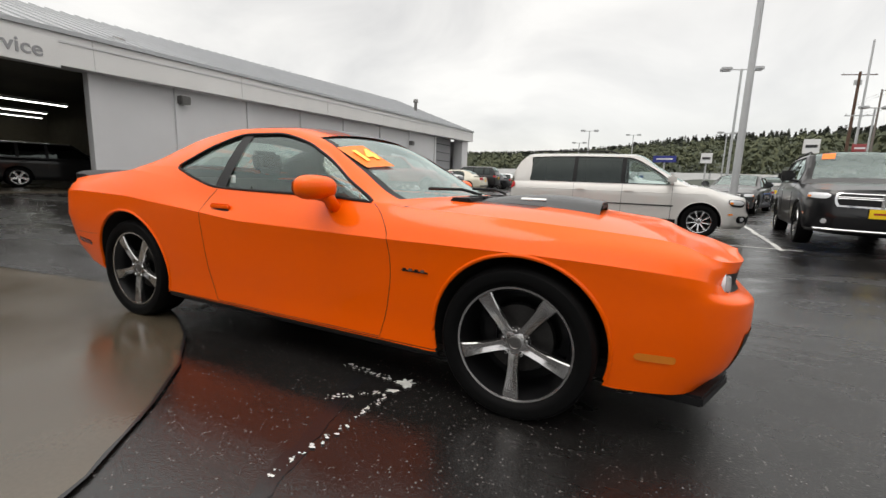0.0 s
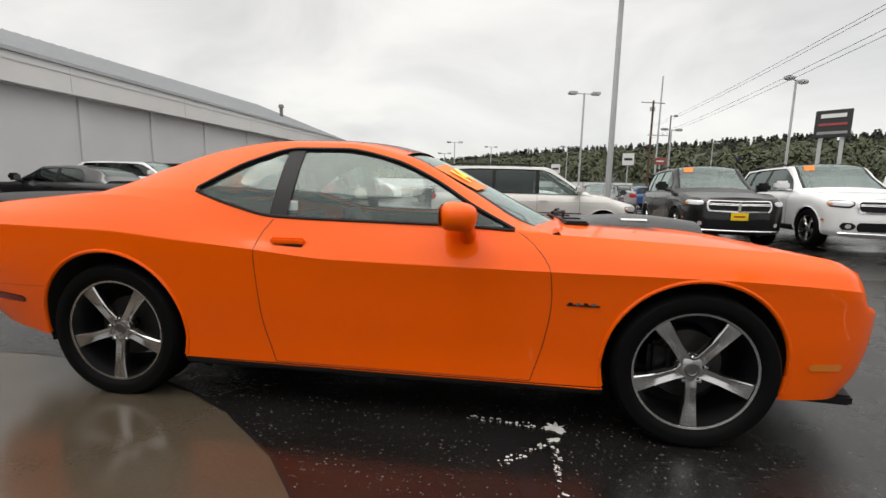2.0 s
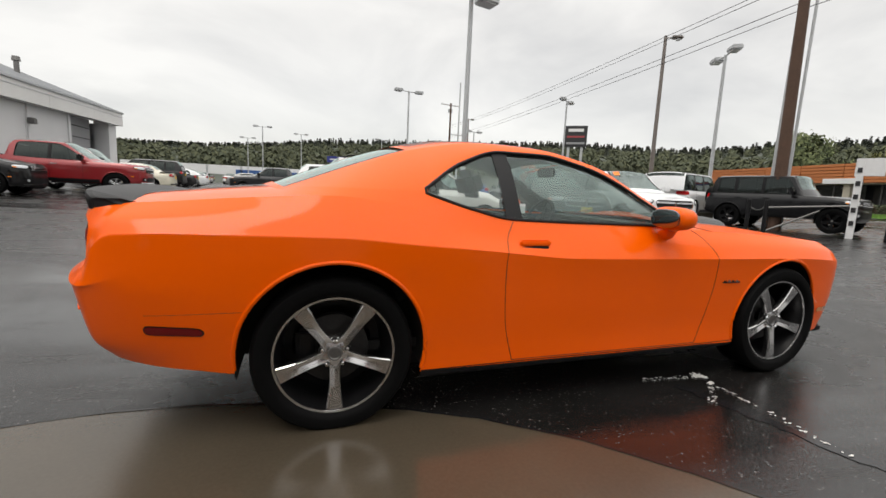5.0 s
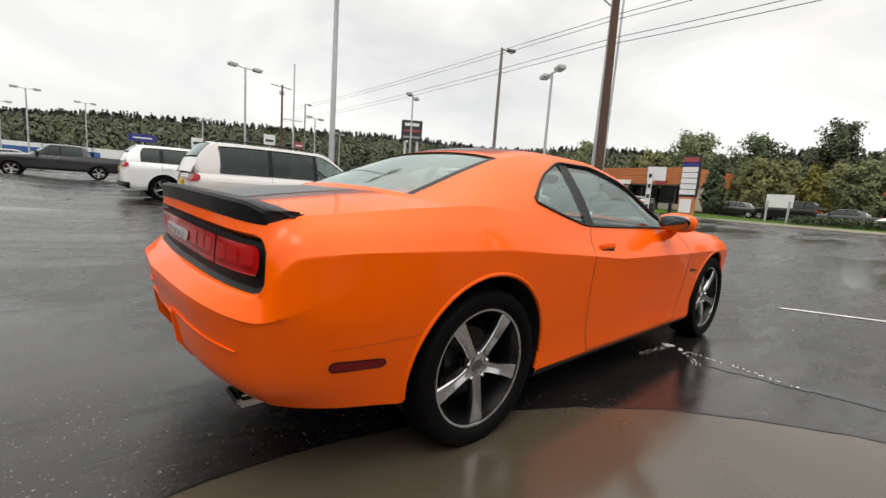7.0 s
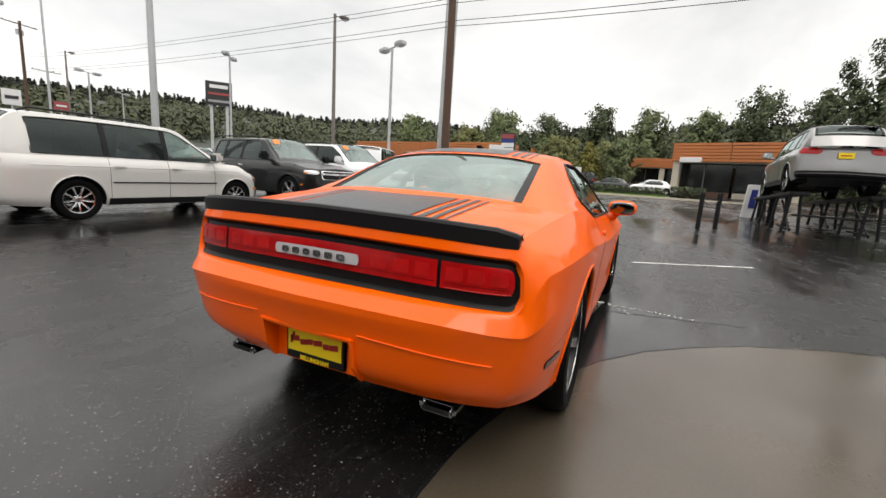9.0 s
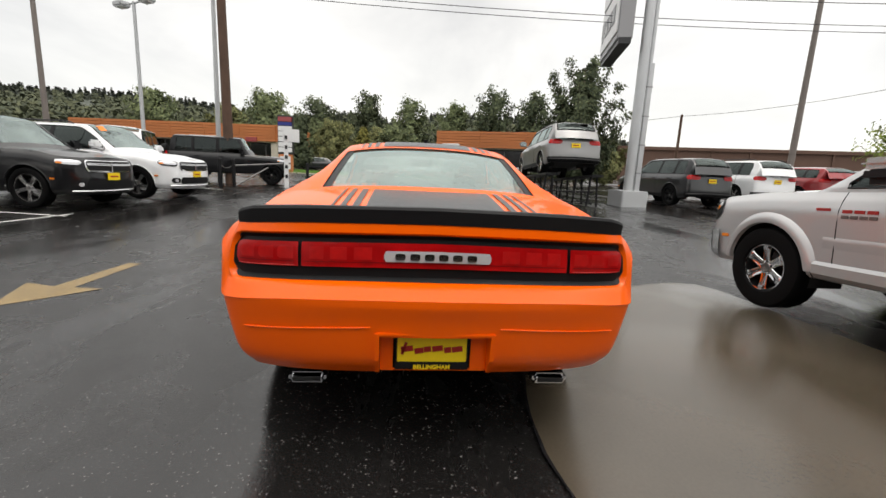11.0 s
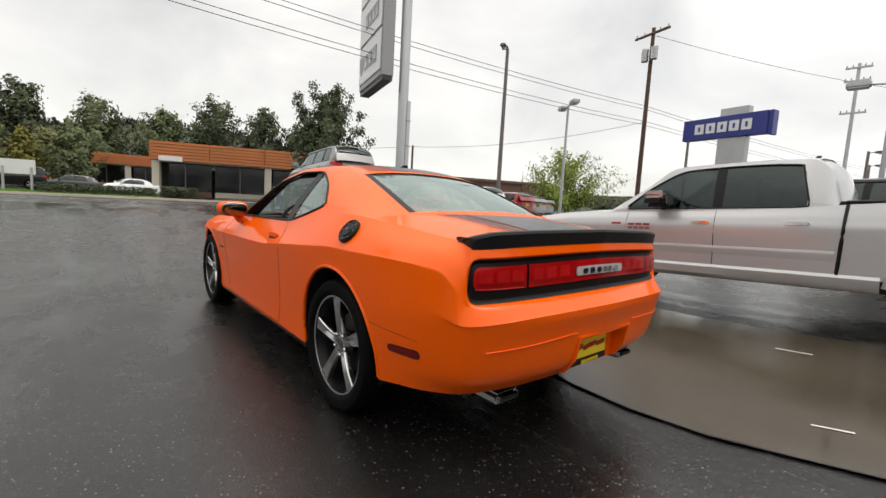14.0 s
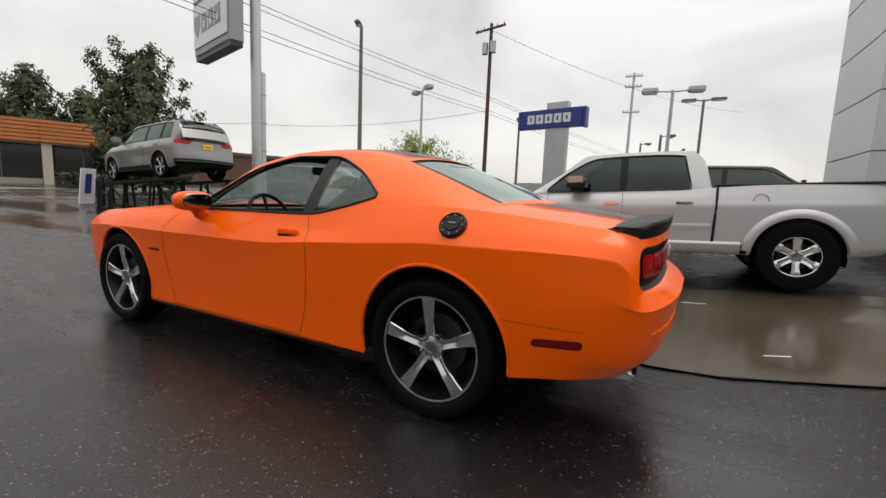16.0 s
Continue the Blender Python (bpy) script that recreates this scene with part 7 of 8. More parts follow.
def wires():
    near, mid, far = (13.9, 7.3), (8.9, -24.4), (29.3, 85.5)
    runs = []
    for za, zb, zc, side in ((8.45, 7.65, 14.6, 0.0), (8.75, 7.95, 15.0, 0.25), (7.75, 6.95, 12.9, 0.0), (7.6, 6.8, 12.5, 0.2)):
        runs.append(((near[0] + side, near[1], za), (*far, zc), 0.5))
        runs.append(((near[0] + side, near[1], za), (mid[0] + side, mid[1], zb), 0.45))
        runs.append(((mid[0] + side, mid[1], zb), (-3, -110, zb + 2.6), 1.0))
    runs += [((*mid, 6.9), (24, -18, 5.6), 0.5), ((24, -18, 5.6), (60, 5, 6.5), 0.8), ((*mid, 12.0), (-9, -60, 12.5), 1.0)]
    for a, b, sag in runs:
        o = part("overhead_wire", tube_bm(wire(a, b, sag), 0.013, 5), CABLE)
        tagged(o, "black overhead wire sagging between utility poles", "overhead wire", "overhead wires")


wires()


def brand_pylon():
    z = ground_z(10.9, -7.9)
    p = empty("pylon_sign", pose(10.9, -7.9, z), "tall grey pylon sign with white panels on steel posts", "sign")
    slab("plinth", (1.15, 0.95, 0.62), (0.1, -0.05, 0.25), ALUMINIUM, p, 0.03)
    part("post", rod_bm((0, 0, 0.3), (0, 0, 11), 0.17, 0.17, 16), ALUMINIUM, p, smooth=True)
    part("slim_post", rod_bm((0.4, -0.45, 0.2), (0.4, -0.45, 11), 0.09, 0.09, 12), ALUMINIUM, p, smooth=True)
    slab("lower_cladding", (0.42, 0.2, 4.6), (0.25, -0.36, 2.7), ALUMINIUM, p, 0.02)
    for k in range(4):
        slab("cladding_band", (0.44, 0.21, 0.05), (0.25, -0.36, 1.2 + 1.0 * k), GREY_SIGN, p)
    turn = Matrix.Rotation(math.atan2(-1.0, 3.8), 4, "Z")
    panel = part("sign_box", box_bm((3.25, 0.5, 5.6), (1.45, 0.42, 5.95 - z + 2.8), 0.03, turn), GREY_SIGN, p)
    face_m = Matrix.Translation((1.45, 0.42, 0)) @ turn
    for k, count in enumerate((3, 4, 5)):
        f = part("panel_face", box_bm((3.1, 0.04, 1.5), (0, 0.27, 5.95 - z + 1.0 + 1.62 * k), 0.01), WHITE_SIGN, panel)
        f.matrix_basis = face_m
        for j in range(count):
            w = 1.9 / count
            o = part("letter_block", box_bm((w * 0.78, 0.02, 0.62), (0.45 - w * j, 0.30, 5.95 - z + 1.0 + 1.62 * k), 0.06), GREY_SIGN, panel)
            o.matrix_basis = face_m
            o = part("letter_gap", box_bm((w * 0.26, 0.03, 0.26), (0.45 - w * j, 0.302, 5.95 - z + 0.92 + 1.62 * k), 0.03), WHITE_SIGN, panel)
            o.matrix_basis = face_m
        if k == 0:
            o = part("panel_emblem", prism_bm([(-0.3, 0.35), (0.3, 0.35), (0.28, -0.1), (0, -0.42), (-0.28, -0.1)], 0.02, "Y"), GREY_SIGN, panel)
            o.matrix_basis = face_m @ pose(1.15, 0.285, 5.95 - z + 1.0)
    part("sign_underside", box_bm((3.3, 0.4, 0.2), (1.45, 0.42, 5.9 - z), 0, turn), BLACK_SIGN, panel)


brand_pylon()


def blue_dealer_sign():
    x, y, z = 5.0, -26.0, ground_z(5, -26)
    p = empty("blue_sign", pose(x, y, z, 0, 0, -11), "blue dealership sign with white lettering on a grey post", "sign")
    slab("post", (1.45, 0.5, 7.45 - z), (-0.5, 0, (7.45 - z) / 2), POLE_GREY, p, 0.02)
    slab("panel", (4.5, 0.45, 1.2), (0, 0.12, 6.42 - z), BLUE_SIGN, p, 0.03)
    slab("side_box", (0.2, 0.55, 1.25), (-2.35, 0.0, 6.4 - z), BLUE_SIGN, p, 0.02)
    for k in range(5):
        part("letter_block", box_bm((0.52, 0.03, 0.58), (-1.26 + 0.63 * k, 0.36, 6.42 - z), 0.1), WHITE_SIGN, p)
        part("letter_gap", box_bm((0.16, 0.035, 0.3), (-1.26 + 0.63 * k, 0.362, 6.42 - z), 0.05), BLUE_SIGN, p)


blue_dealer_sign()
s = empty("tenant_sign", pose(31.5, 9.9, ground_z(31.5, 9.9)), "tall tenant sign with white name boards on an orange base", "sign")
slab("base", (0.5, 1.0, 1.4), (0, 0, 0.7), ORANGE_TILE, s)
slab("frame", (0.4, 1.15, 3.0), (0.05, 0, 2.9), BLACK_SIGN, s)
slab("top_board", (0.1, 1.05, 0.35), (-0.2, 0, 4.1), RED_PAINT, s)
slab("blue_board", (0.1, 1.05, 0.25), (-0.2, 0, 3.75), BLUE_SIGN, s)
for k in range(5):
    slab("name_board", (0.1, 1.05, 0.36), (-0.2, 0, 1.75 + 0.41 * k), WHITE_SIGN, s, 0.01)
slab("poster", (0.1, 0.8, 1.0), (-0.27, 0, 0.75), WHITE_SIGN, s)
s = empty("direction_sign", pose(13.6, 5.0, ground_z(13.6, 5.0), 0, 0, 20), "white arrow sign on a narrow striped post", "sign")
slab("post", (0.12, 0.16, 2.3), (0, 0, 1.15), WHITE_SIGN, s)
slab("board", (0.1, 0.62, 0.5), (0, -0.2, 2.05), WHITE_SIGN, s, 0.01)
for k in range(5):
    slab("stripe", (0.02, 0.1, 0.14), (-0.07, 0, 0.45 + 0.38 * k), BLACK_SIGN, s)
s = empty("black_sign_board", pose(52.6, 73.4, ground_z(52.6, 73.4)), "black sign on two posts with pale lettering bars far off", "sign")
for k in (-1.3, 1.3):
    slab("post", (0.5, 0.5, 13), (k, 0, 6.5), POLE_GREY, s)
slab("panel", (4.4, 0.7, 4.2), (0, -0.2, 12.2), BLACK_SIGN, s, 0.05)
for k, (w, hgt, m) in enumerate(((3.0, 0.6, WHITE_SIGN), (3.4, 0.4, RED_PAINT), (3.6, 0.4, GREY_SIGN))):
    slab("lettering_bar", (w, 0.1, hgt), (0, -0.6, 13.4 - 1.3 * k), m, s)
s.rotation_euler.z = radians(-38)
s = empty("small_blue_sign", pose(60, 115, ground_z(60, 115), 0, 0, -25), "blue sign on posts far across the lot", "sign")
slab("panel", (4.4, 0.6, 2.4), (0, 0, 9.2), BLUE_SIGN, s)
slab("post", (0.5, 0.5, 8.2), (-1, 0, 4.1), POLE_GREY, s)
slab("lettering_bar", (2.6, 0.1, 0.6), (0, -0.36, 9.2), WHITE_SIGN, s)
for x, y, zz, w, h, mt in ((18.3, 60, 6.4, 1.5, 1.6, WHITE_SIGN), (22.5, 60, 5.8, 1.3, 0.9, RED_PAINT), (3.5, 58, 4.6, 2.6, 0.8, BLUE_SIGN), (7, 48, 4.2, 1.0, 1.0, WHITE_SIGN)):
    s = empty("lot_sign", pose(x, y, ground_z(x, y), 0, 0, -10), "small lot sign on a post far off", "sign", "lot signs")
    slab("post", (0.15, 0.15, zz), (0, 0.15, zz / 2), POLE_GREY, s)
    slab("board", (w, 0.12, h), (0, 0, zz - h / 2), mt, s)
    slab("lettering_bar", (w * 0.7, 0.04, h * 0.2), (0, -0.08, zz - h / 2), BLACK_SIGN if mt == WHITE_SIGN else WHITE_SIGN, s)


# ---- display ramp and barriers ----
def steel_ramp():
    z = ground_z(12, -5.3)
    p = empty("display_ramp", pose(12.3, -5.5, z, 0, 0, -2), "black steel display ramp under the raised silver SUV", "ramp")
    for y in (0.78, -0.78):
        part("track", box_bm((5.0, 0.42, 0.08), (0, y, 0.93), 0.01, pose(0, 0, 0, 0, 3, 0)), BLACK_TRIM, p)
        for x in (-2.2, -0.8, 0.8, 2.2):
            part("leg", rod_bm((x, y + 0.18, 0), (x, y + 0.1, 0.95 - 0.05 * x), 0.04, 0.04, 8), BLACK_TRIM, p)
            part("inner_leg", rod_bm((x, y - 0.18, 0), (x, y - 0.1, 0.95 - 0.05 * x), 0.04, 0.04, 8), BLACK_TRIM, p)
        for a, b in ((-2.2, -0.8), (0.8, 2.2)):
            part("brace", rod_bm((a, y, 0.08), (b, y, 0.85), 0.025, 0.025, 6), BLACK_TRIM, p)
            part("foot_rail", rod_bm((a, y, 0.12), (b, y, 0.12), 0.03, 0.03, 6), BLACK_TRIM, p)
    part("cross_rail", rod_bm((-2.2, 0.8, 0.5), (-2.2, -0.8, 0.5), 0.03, 0.03, 8), BLACK_TRIM, p)


steel_ramp()


def barrier(x, y, turn, posts, label):
    p = empty("barrier", pose(x, y, ground_z(x, y), 0, 0, turn), label, "barrier", "lot barriers")
    for k in posts:
        part("post", rod_bm((k, 0, 0), (k, 0, 1.0), 0.06, 0.06, 10), BLACK_TRIM, p, smooth=True)
        part("cap", rod_bm((k, 0, 0.99), (k, 0, 1.03), 0.065, 0.05, 10), BLACK_TRIM, p, smooth=True)
    for a, b in zip(posts, posts[1:]):
        part("chain", tube_bm(wire((a, 0, 0.85), (b, 0, 0.85), 0.16), 0.014, 5), STEEL, p)
    return p


barrier(9.9, -2.55, -40, (0, 0.75), "two short black steel posts with a chain")
barrier(13.6, -4.9, 0, (0, 1.5), "two short black steel posts with a chain")
g = barrier(12.0, 6.9, -62, (0, 0.45), "pair of black steel posts before the off-road SUV")
part("pipe_rail", rod_bm((0.45, 0.05, 0.78), (2.6, 0.6, 0.95), 0.03, 0.03, 8), STEEL, g, smooth=True)
part("stay", rod_bm((0.5, 0, 0.05), (1.7, 0.3, 0.75), 0.03, 0.03, 8), STEEL, g, smooth=True)
barrier(13.7, 4.2, 0, (0,), "single short black steel post beside the arrow sign")
s = empty("pavement_sign", pose(16.0, -4.75, ground_z(16, -4.75), 0, -8, 20), "white leaning pavement board with blue lettering bars", "sign")
slab("board", (0.05, 0.55, 1.25), (0, 0, 0.65), WHITE_SIGN, s)
slab("lettering_bar", (0.02, 0.22, 0.7), (-0.035, 0, 0.75), BLUE_SIGN, s)


# ---- road side, lawn and shops ----
def lawn_patch(name, x0, x1, y0, y1, label):
    flat_shape(name, [(x0, y0), (x1, y0), (x1, y1), (x0, y1)], GRASS, 0.06, label, "lawn")
    rng = random.Random(5)
    verts, faces = [], []
    for _ in range(9000):
        x, y = rng.uniform(x0, x1), rng.uniform(y0, y1)
        z = ground_z(x, y) + 0.05
        a, h, w = rng.uniform(0, math.tau), rng.uniform(0.1, 0.24), 0.03
        i = len(verts)
        verts += [(x - w * math.cos(a), y - w * math.sin(a), z), (x + w * math.cos(a), y + w * math.sin(a), z), (x + rng.uniform(-0.05, 0.05), y + rng.uniform(-0.05, 0.05), z + h)]
        faces.append((i, i + 1, i + 2))
    tagged(link_mesh("lawn_grass", verts, faces, BLADES), "short green grass along the road", "grass", "", "stuff")


lawn_patch("verge", 31.0, 36.0, -2.5, 34, "green grass verge beyond the road")
kerb = part("kerb", box_bm((0.2, 62, 0.16), (30.9, 4, ground_z(30.9, 4) + 0.07), 0.02), STUCCO)
tagged(kerb, "pale concrete kerb along the road", "kerb", "", "structure")


def shop(m, length, depth, top, band, label, bays, name="shop_building", sign_at=()):
    b = empty(name, m, label, "building", kind="structure")
    n = max(2, int(length / 3.6))
    w = length / n
    rows_in_band = 6
    for k in range(n):
        for r in range(rows_in_band):
            hgt = (top - band) / rows_in_band
            slab("cladding_board", (w - 0.03, 0.35, hgt - 0.04), (w * (k + 0.5), 0.0, band + hgt * (r + 0.5)), ORANGE_TILE, b, 0.02)
    slab("backing", (length, 0.2, top - band), (length / 2, 0.16, (top + band) / 2), ORANGE_TILE, b)
    slab("side_band", (0.3, depth, top - band), (0.0, depth / 2, (top + band) / 2), ORANGE_TILE, b)
    slab("side_band_far", (0.3, depth, top - band), (length, depth / 2, (top + band) / 2), ORANGE_TILE, b)
    slab("roof", (length, depth, 0.2), (length / 2, depth / 2, top - 0.15), ROOFING, b)
    slab("soffit", (length, 1.6, 0.1), (length / 2, 0.9, band - 0.05), STUCCO, b)
    slab("side_wall", (0.3, depth - 1.7, band), (0.2, depth / 2 + 0.8, band / 2), STUCCO, b)
    slab("side_wall_far", (0.3, depth - 1.7, band), (length - 0.2, depth / 2 + 0.8, band / 2), STUCCO, b)
    slab("back_wall", (length, 0.3, band), (length / 2, depth, band / 2), STUCCO, b)
    for k in range(n):
        slab("shop_window", (w - 0.3, 0.08, band - 0.7), (w * (k + 0.5), 1.6, (band - 0.7) / 2 + 0.6), DARK_GLASS, b)
        slab("window_sill", (w - 0.3, 0.2, 0.6), (w * (k + 0.5), 1.62, 0.3), STUCCO if k % 2 else BROWN_WALL, b)
        slab("mullion", (0.08, 0.12, band - 0.6), (w * (k + 0.5), 1.54, (band - 0.6) / 2 + 0.6), STEEL, b)
        if k % bays == 0:
            slab("pillar", (0.6, 0.6, band), (w * k + 0.3, 0.35, band / 2), STUCCO, b, 0.02)
    slab("pillar", (0.6, 0.6, band), (length - 0.3, 0.35, band / 2), STUCCO, b, 0.02)
    for sx, sw, mt in sign_at:
        slab("shop_sign", (sw, 0.12, 0.45), (sx, -0.28, band + 0.15), mt, b, 0.02)
    return b


def along(x0, y0, x1, y1):
    return pose(x0, y0, ground_z(x0, y0), 0, 0, math.degrees(math.atan2(y1 - y0, x1 - x0))), math.hypot(x1 - x0, y1 - y0)


m, ln = along(45.5, 36.0, 41.5, 13.6)
shop(m, ln, 12, 4.1, 2.45, "low shop building with orange boarded fascia and dark windows", 2, sign_at=((ln - 7.5, 3.2, WHITE_SIGN), (ln - 2.5, 1.2, RED_PAINT)))
m, ln = along(43.5, -3.0, 38.0, -16.2)
shop(m, ln, 14, 5.0, 3.3, "shop building with orange boarded fascia and cream pillars", 2, sign_at=((1.6, 1.9, WHITE_SIGN),))
m, ln = along(62, 5.5, 60, -6)
shop(m, ln, 10, 4.3, 3.1, "distant low shop with orange fascia", 2)
b = empty("white_showroom", pose(62, 48, ground_z(62, 48), 0, 0, -95), "distant white flat-roofed showroom", "building", kind="structure")
slab("wall", (26, 10, 3.2), (0, 5, 1.6), WHITE_SIGN, b)
slab("roof_band", (27, 11, 1.3), (0, 5, 3.6), WHITE_SIGN, b)
for k in range(8):
    slab("window", (2.4, 0.1, 1.7), (-11 + 3.1 * k, -0.06, 1.6), DARK_GLASS, b)
b = empty("brown_building", pose(58, -52, ground_z(58, -52), 0, 0, -112), "long low brown building beyond the road", "building", kind="structure")
slab("wall", (46, 12, 5.2), (0, 6, 2.6), BROWN_WALL, b)
slab("parapet", (46.5, 0.4, 0.5), (0, -0.1, 5.3), BROWN_WALL, b)
for k in range(9):
    slab("rib", (0.25, 0.3, 5.0), (-21 + 5.2 * k, -0.1, 2.5), BROWN_WALL, b)
slab("white_shed", (9, 6, 1.0), (-27, 4, 6.2), WHITE_SIGN, b)
b = empty("roadside_shed", pose(-2, 92, ground_z(-2, 92), 0, 0, 0), "long white trailer row with blue panel far across the lot", "building", kind="structure")
slab("wall", (60, 4, 3.2), (0, 0, 1.8), WHITE_SIGN, b)
slab("blue_panel", (14, 0.2, 2.2), (-4, -2.1, 1.6), BLUE_PAINT, b)
for k in range(10):
    slab("rib", (0.3, 0.2, 3.2), (-28 + 6 * k, -2.1, 1.8), POLE_GREY, b)
s = empty("realty_board", pose(34, 4.9, ground_z(34, 4.9), 0, 0, 70), "grey notice board on two posts in the verge", "sign")
slab("board", (1.7, 0.1, 0.9), (0, 0, 1.6), WHITE_SIGN, s)
slab("post", (0.1, 0.1, 1.6), (-0.7, 0.1, 0.8), POLE_GREY, s)
slab("post", (0.1, 0.1, 1.6), (0.7, 0.1, 0.8), POLE_GREY, s)


# ---- trees, hedges and far woods ----
def leaf_quads(rng, centres, size, facing, loose=0.38):
    """Many small leaf sprays that face outwards and up, each with a turn of its own."""
    n = len(centres)
    face = facing + rng.normal(size=(n, 3)) * loose
    face /= np.linalg.norm(face, axis=1)[:, None]
    a = np.cross(face, rng.normal(size=(n, 3)))
    a /= np.linalg.norm(a, axis=1)[:, None]
    b = np.cross(face, a)
    s = (size * rng.uniform(0.6, 1.4, n))[:, None]
    corners = np.stack([centres - a * s, centres - 0.1 * a * s - 0.55 * b * s, centres + a * s, centres + 0.1 * a * s + 0.55 * b * s], 1)
    return corners.reshape(-1, 3)


def outward(offsets, reach, lift=0.55):
    """From the stem outwards, and upwards."""
    flat = np.concatenate([offsets[:, :2] / reach, np.full((len(offsets), 1), lift)], 1)
    return flat / np.linalg.norm(flat, axis=1)[:, None]


def leaf_mesh(name, rng, centres, size, leaf, parent=None, facing=(0.0, 0.0, 1.0), loose=0.38):
    pts = leaf_quads(rng, centres, size, np.asarray(facing), loose)
    me = bpy.data.meshes.new(name)
    n = len(pts)
    me.vertices.add(n)
    me.vertices.foreach_set("co", pts.ravel())
    me.loops.add(n)
    me.loops.foreach_set("vertex_index", np.arange(n))
    me.polygons.add(n // 4)
    me.polygons.foreach_set("loop_start", np.arange(0, n, 4))
    me.materials.append(leaf)
    me.update(calc_edges=True)
    ob = new(name, me)
    ob.parent = parent
    return ob


def tree(x, y, height, spread, leaf, label, seed, trunk=0.18, clear=0.2, limbs=34, leaves=9000, size=0.16, shape="round", rise=0.35, tuft=0.13):
    """A tapered trunk, limbs that bend upwards, and leaves gathered in tufts along the limbs."""
    rng = np.random.default_rng(seed)
    t = empty("tree", pose(x, y, ground_z(x, y)), label, "tree", "street trees")
    bm = rod_bm((0, 0, -0.2), (0.05, 0, height * 0.5), trunk, trunk * 0.6, 9)
    rod_bm((0.05, 0, height * 0.5), (0, 0.08, height * 0.95), trunk * 0.6, 0.02, 7, bm)
    centres = []
    for k in range(limbs):
        f = (k + rng.uniform(0.1, 0.9)) / limbs
        tip_z = height * (clear + 0.08 + (0.92 - clear) * f)
        if shape == "cone":
            reach = spread * (1.02 - f) ** 0.8 * rng.uniform(0.65, 1.05)
        else:
            reach = spread * math.sqrt(max(0.05, 1 - ((f - 0.42) / 0.62) ** 2)) * rng.uniform(0.55, 1.08)
        a = k * 2.4 + rng.uniform(-0.5, 0.5)
        foot = Vector((0, 0, max(height * clear * 0.8, tip_z - reach * rise - height * 0.10)))
        tip = Vector((reach * math.cos(a), reach * math.sin(a), tip_z))
        knee = foot.lerp(tip, 0.55) - Vector((0, 0, reach * rise * 0.25))
        rod_bm(foot, knee, trunk * 0.3, trunk * 0.16, 5, bm)
        rod_bm(knee, tip, trunk * 0.16, 0.012, 5, bm)
        count = int(leaves / limbs * rng.uniform(0.7, 1.3))
        s = rng.uniform(0.25, 1.04, count)
        tufts = np.round(s * 6) / 6 * 0.6 + s * 0.4
        base = np.outer(1 - tufts, foot) + np.outer(tufts, tip)
        base[:, 2] -= reach * rise * 0.25 * np.sin(math.pi * np.clip(tufts, 0, 1))
        wide = spread * tuft * (1.25 - 0.55 * tufts)
        centres.append(base + rng.normal(size=(count, 3)) * wide[:, None] * np.array((1, 1, 0.8)))
    part("trunk", bm, BARK, t, smooth=True)
    centres = np.concatenate(centres)
    leaf_mesh("crown", rng, centres, size, leaf, t, outward(centres, spread * 0.6))
    return t


tree(27, -12.3, 8.7, 3.1, LEAF_DARK, "young green street tree with upswept branches", 3, 0.14, 0.14, 46, 27000, 0.12, "round", 1.5, 0.095)
tree(16, -27.5, 5.2, 3.8, LEAF_LIGHT, "light green spreading tree by the street", 4, 0.14, 0.25, 30, 9000, 0.10, "round", 0.6, 0.10)
tree(30, -16, 3.6, 1.7, LEAF_OLIVE, "low olive shrub tree beside the pylon", 8, 0.1, 0.1, 20, 5000, 0.12)
ROADSIDE = ((52, 14.2, 8.0, 1.7, LEAF_DARK, "cone"), (50, 11.5, 7.2, 2.0, LEAF, "cone"), (53, 8.6, 7.4, 2.4, LEAF_OLIVE, "round"), (51, 5.8, 6.6, 1.8, LEAF_YELLOW, "cone"), (52, 2.4, 7.2, 2.4, LEAF, "round"),
            (40, 10.8, 6.3, 1.3, LEAF_DARK, "cone"), (47, 9.2, 6.8, 2.0, LEAF_OLIVE, "round"), (56, 12, 7.5, 2.6, LEAF, "round"), (56, 4.5, 7.0, 2.8, LEAF_OLIVE, "round"),
            (68, 40, 10.5, 5.0, LEAF, "round"), (66, 22, 11, 5.4, LEAF, "round"), (72, 30, 9, 4.0, LEAF_OLIVE, "round"), (78, 17, 12, 4.6, LEAF_DARK, "round"), (80, 8, 14, 4.2, LEAF_DARK, "round"), (78, 0, 13, 4.4, LEAF, "round"),
            (70, -14, 14, 4.6, LEAF_DARK, "round"), (66, -20, 13, 4.2, LEAF_DARK, "round"), (74, -8, 12, 4.2, LEAF, "round"), (62, -24, 11, 4.6, LEAF_DARK, "round"))
for k, (x, y, h, sp, lf, shp) in enumerate(ROADSIDE):
    tree(x, y, (0.82 if x < 60 else 1.0) * h, sp * 0.92, lf, "street tree with dense leaves beyond the road" if shp == "round" else "narrow conifer beyond the road", 20 + k, 0.16, 0.10, 36, 8000, 0.14 if h < 9 else 0.24, shp)


def hedge(x, y, w, d, h, seed):
    rng = np.random.default_rng(seed)
    p = rng.uniform(-1, 1, (2200, 3)) * np.array((w / 2, d / 2, h / 2)) + np.array((0, 0, h / 2))
    o = leaf_mesh("hedge", rng, p, 0.08, LEAF_DARK)
    o.location = (x, y, ground_z(x, y) + 0.05)
    tagged(o, "low clipped dark green hedge on the verge", "hedge", "hedges")


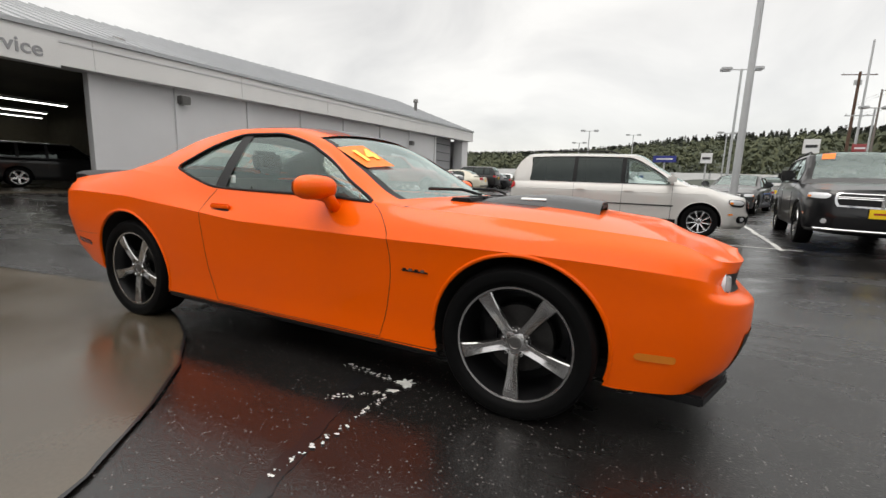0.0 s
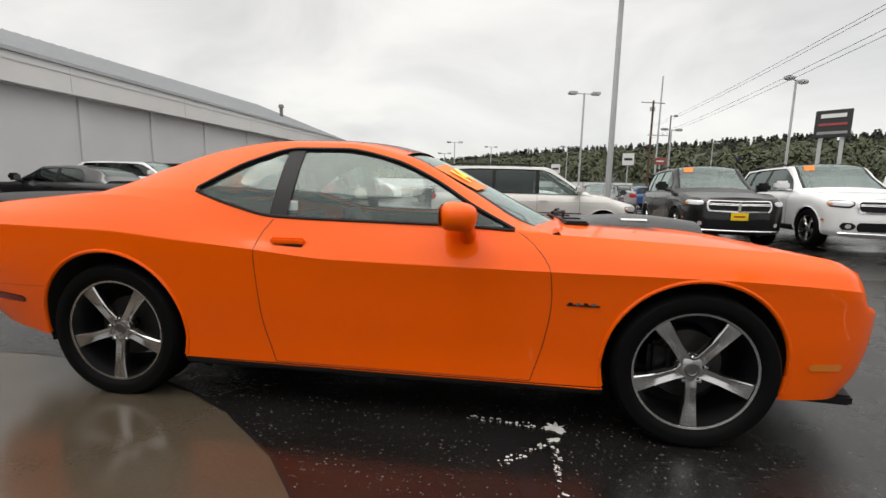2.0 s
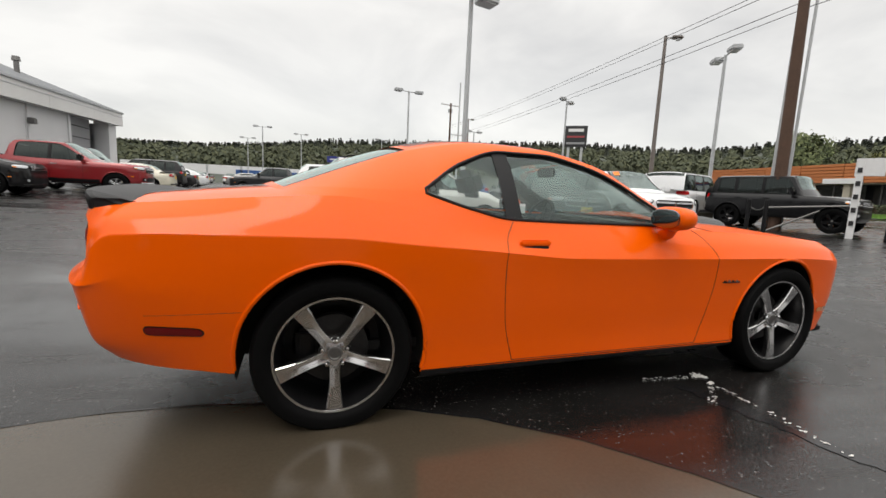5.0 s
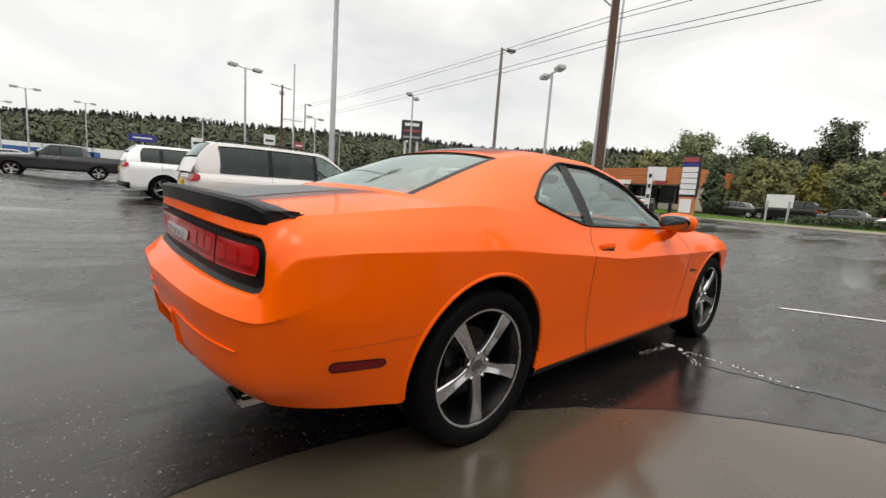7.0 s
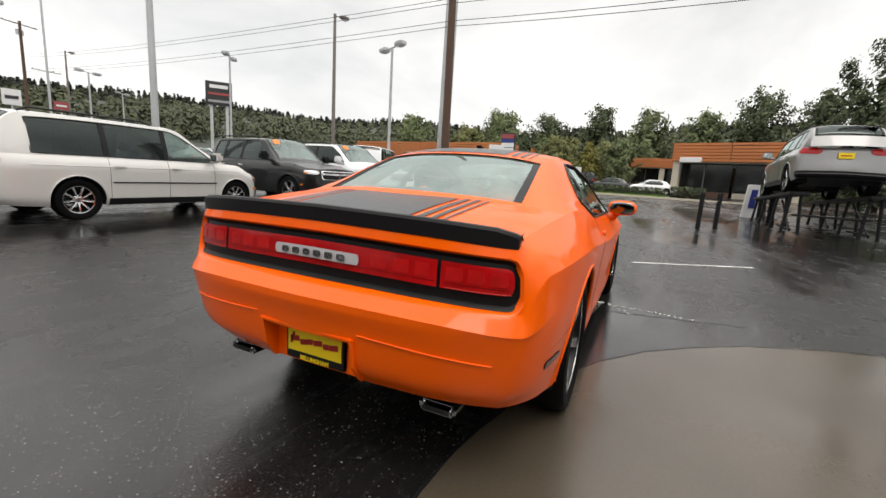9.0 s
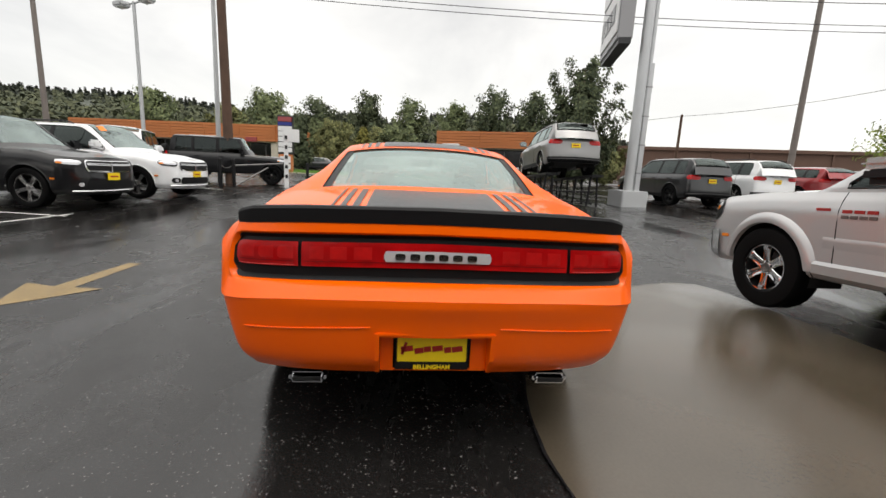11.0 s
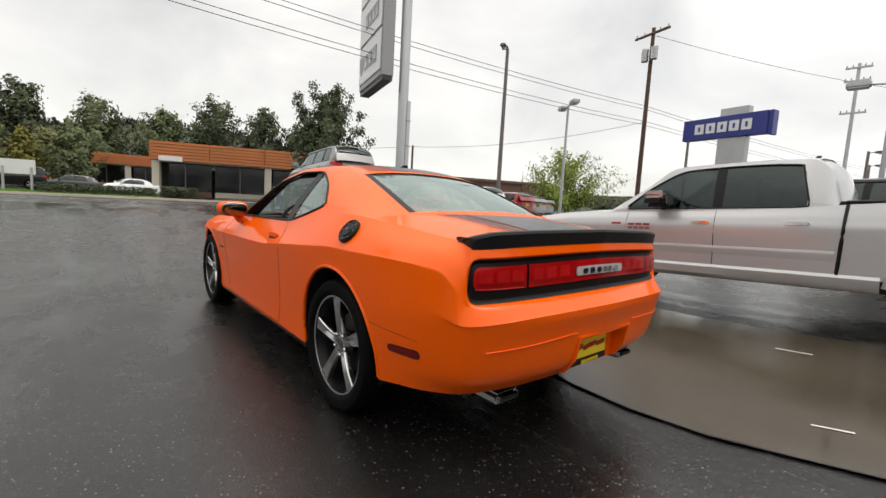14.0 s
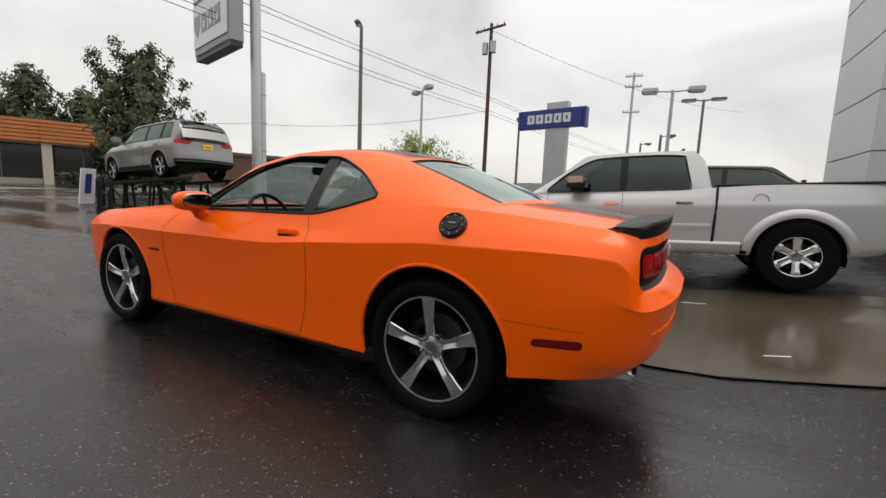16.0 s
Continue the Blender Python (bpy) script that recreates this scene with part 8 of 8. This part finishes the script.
for k, (x, y, w, d, h) in enumerate(((34, 2.4, 1.6, 3.4, 0.7), (35, -0.8, 1.6, 3.2, 0.7), (39.5, 18, 1.2, 5, 0.8), (39, 24, 1.2, 4, 0.8), (36, -4, 1.6, 2.5, 0.9), (36.5, -13.5, 1.2, 4, 0.9))):
    hedge(x, y, w, d, h, 60 + k)

SKYLINE = {-180: 2.0, -130: 2.0, -100: 2.2, -80: 2.4, -60: 1.8, -45: 2.0, -34: 3.0, -24: 5.6, -13: 7.6, -4: 7.6, 1: 6.4, 8: 7.0, 15: 6.0, 22: 6.6, 30: 6.9, 41: 6.2, 48: 6.5, 57: 6.9, 65: 6.7, 72: 6.5, 80: 6.2, 86: 5.9, 94: 4.9, 103: 4.1, 120: 3.5, 150: 3.0, 180: 2.0}
RISE = ((70, 0.0), (110, 0.36), (160, 0.72), (215, 0.88), (420, 0.62))


def far_woods():
    # the wooded rise itself
    lumps = random.Random(5)
    verts, faces = [], []
    az = np.linspace(-180, 180, 361)
    for a in az:
        e = float(curve_at(SKYLINE, a))
        c, s = math.cos(radians(a)), math.sin(radians(a))
        for d, f in RISE:
            z = ground_z(c * 70, s * 70) - 0.6 + (1.2 + math.tan(radians(e)) * min(d, 215) * f * lumps.uniform(0.96, 1.04) if f else 0)
            verts.append((c * d, s * d, z))
    n = len(RISE)
    for i in range(len(az) - 1):
        for k in range(n - 1):
            faces.append((i * n + k, (i + 1) * n + k, (i + 1) * n + k + 1, i * n + k + 1))
    hill = link_mesh("wooded_hill", verts, faces, HILL, None, True)
    tagged(hill, "dark wooded rise on the horizon", "hill", "", "structure")
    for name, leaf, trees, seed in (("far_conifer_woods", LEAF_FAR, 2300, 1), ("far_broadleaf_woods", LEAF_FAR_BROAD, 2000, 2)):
        rng = np.random.default_rng(seed)
        sprays, faces_out = [], []
        for _ in range(trees):
            a = rng.uniform(-70, 140)
            e = float(curve_at(SKYLINE, a))
            ridge = name == "far_conifer_woods"
            d = rng.uniform(170, 225) if ridge else rng.uniform(95, 200)
            c, s = math.cos(radians(a)), math.sin(radians(a))
            f = float(np.interp(d, [r[0] for r in RISE], [r[1] for r in RISE]))
            z = ground_z(c * 70, s * 70) + math.tan(radians(e)) * min(d, 215) * f
            top = 1.2 + math.tan(radians(e)) * d * (rng.uniform(0.86, 1.03) if ridge else rng.uniform(0.5, 0.92))
            h = min(max(3.0, top - z), 9.0)
            w = h * (0.24 if ridge else 0.42) * rng.uniform(0.8, 1.3)
            m = 170
            g = rng.random(m) ** (1.3 if ridge else 1.0)
            r = w * ((1 - g) ** 0.85 if ridge else np.sin(math.pi * np.clip(0.12 + 0.85 * g, 0, 1)) ** 0.6) * rng.uniform(0.35, 1, m)
            b = rng.uniform(0, math.tau, m)
            off = np.stack([r * np.cos(b), r * np.sin(b), h * g], 1)
            faces_out.append(outward(off, w * 0.7))
            sprays.append(off + np.array((c * d, s * d, z)))
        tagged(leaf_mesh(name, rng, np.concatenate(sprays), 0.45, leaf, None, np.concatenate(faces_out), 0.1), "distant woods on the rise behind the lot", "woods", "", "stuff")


HILL = material("hill_undergrowth", (0.055, 0.064, 0.05), 0.9, grain=0.35, scale=0.5, stain=0.25, stain_scale=0.05)
far_woods()
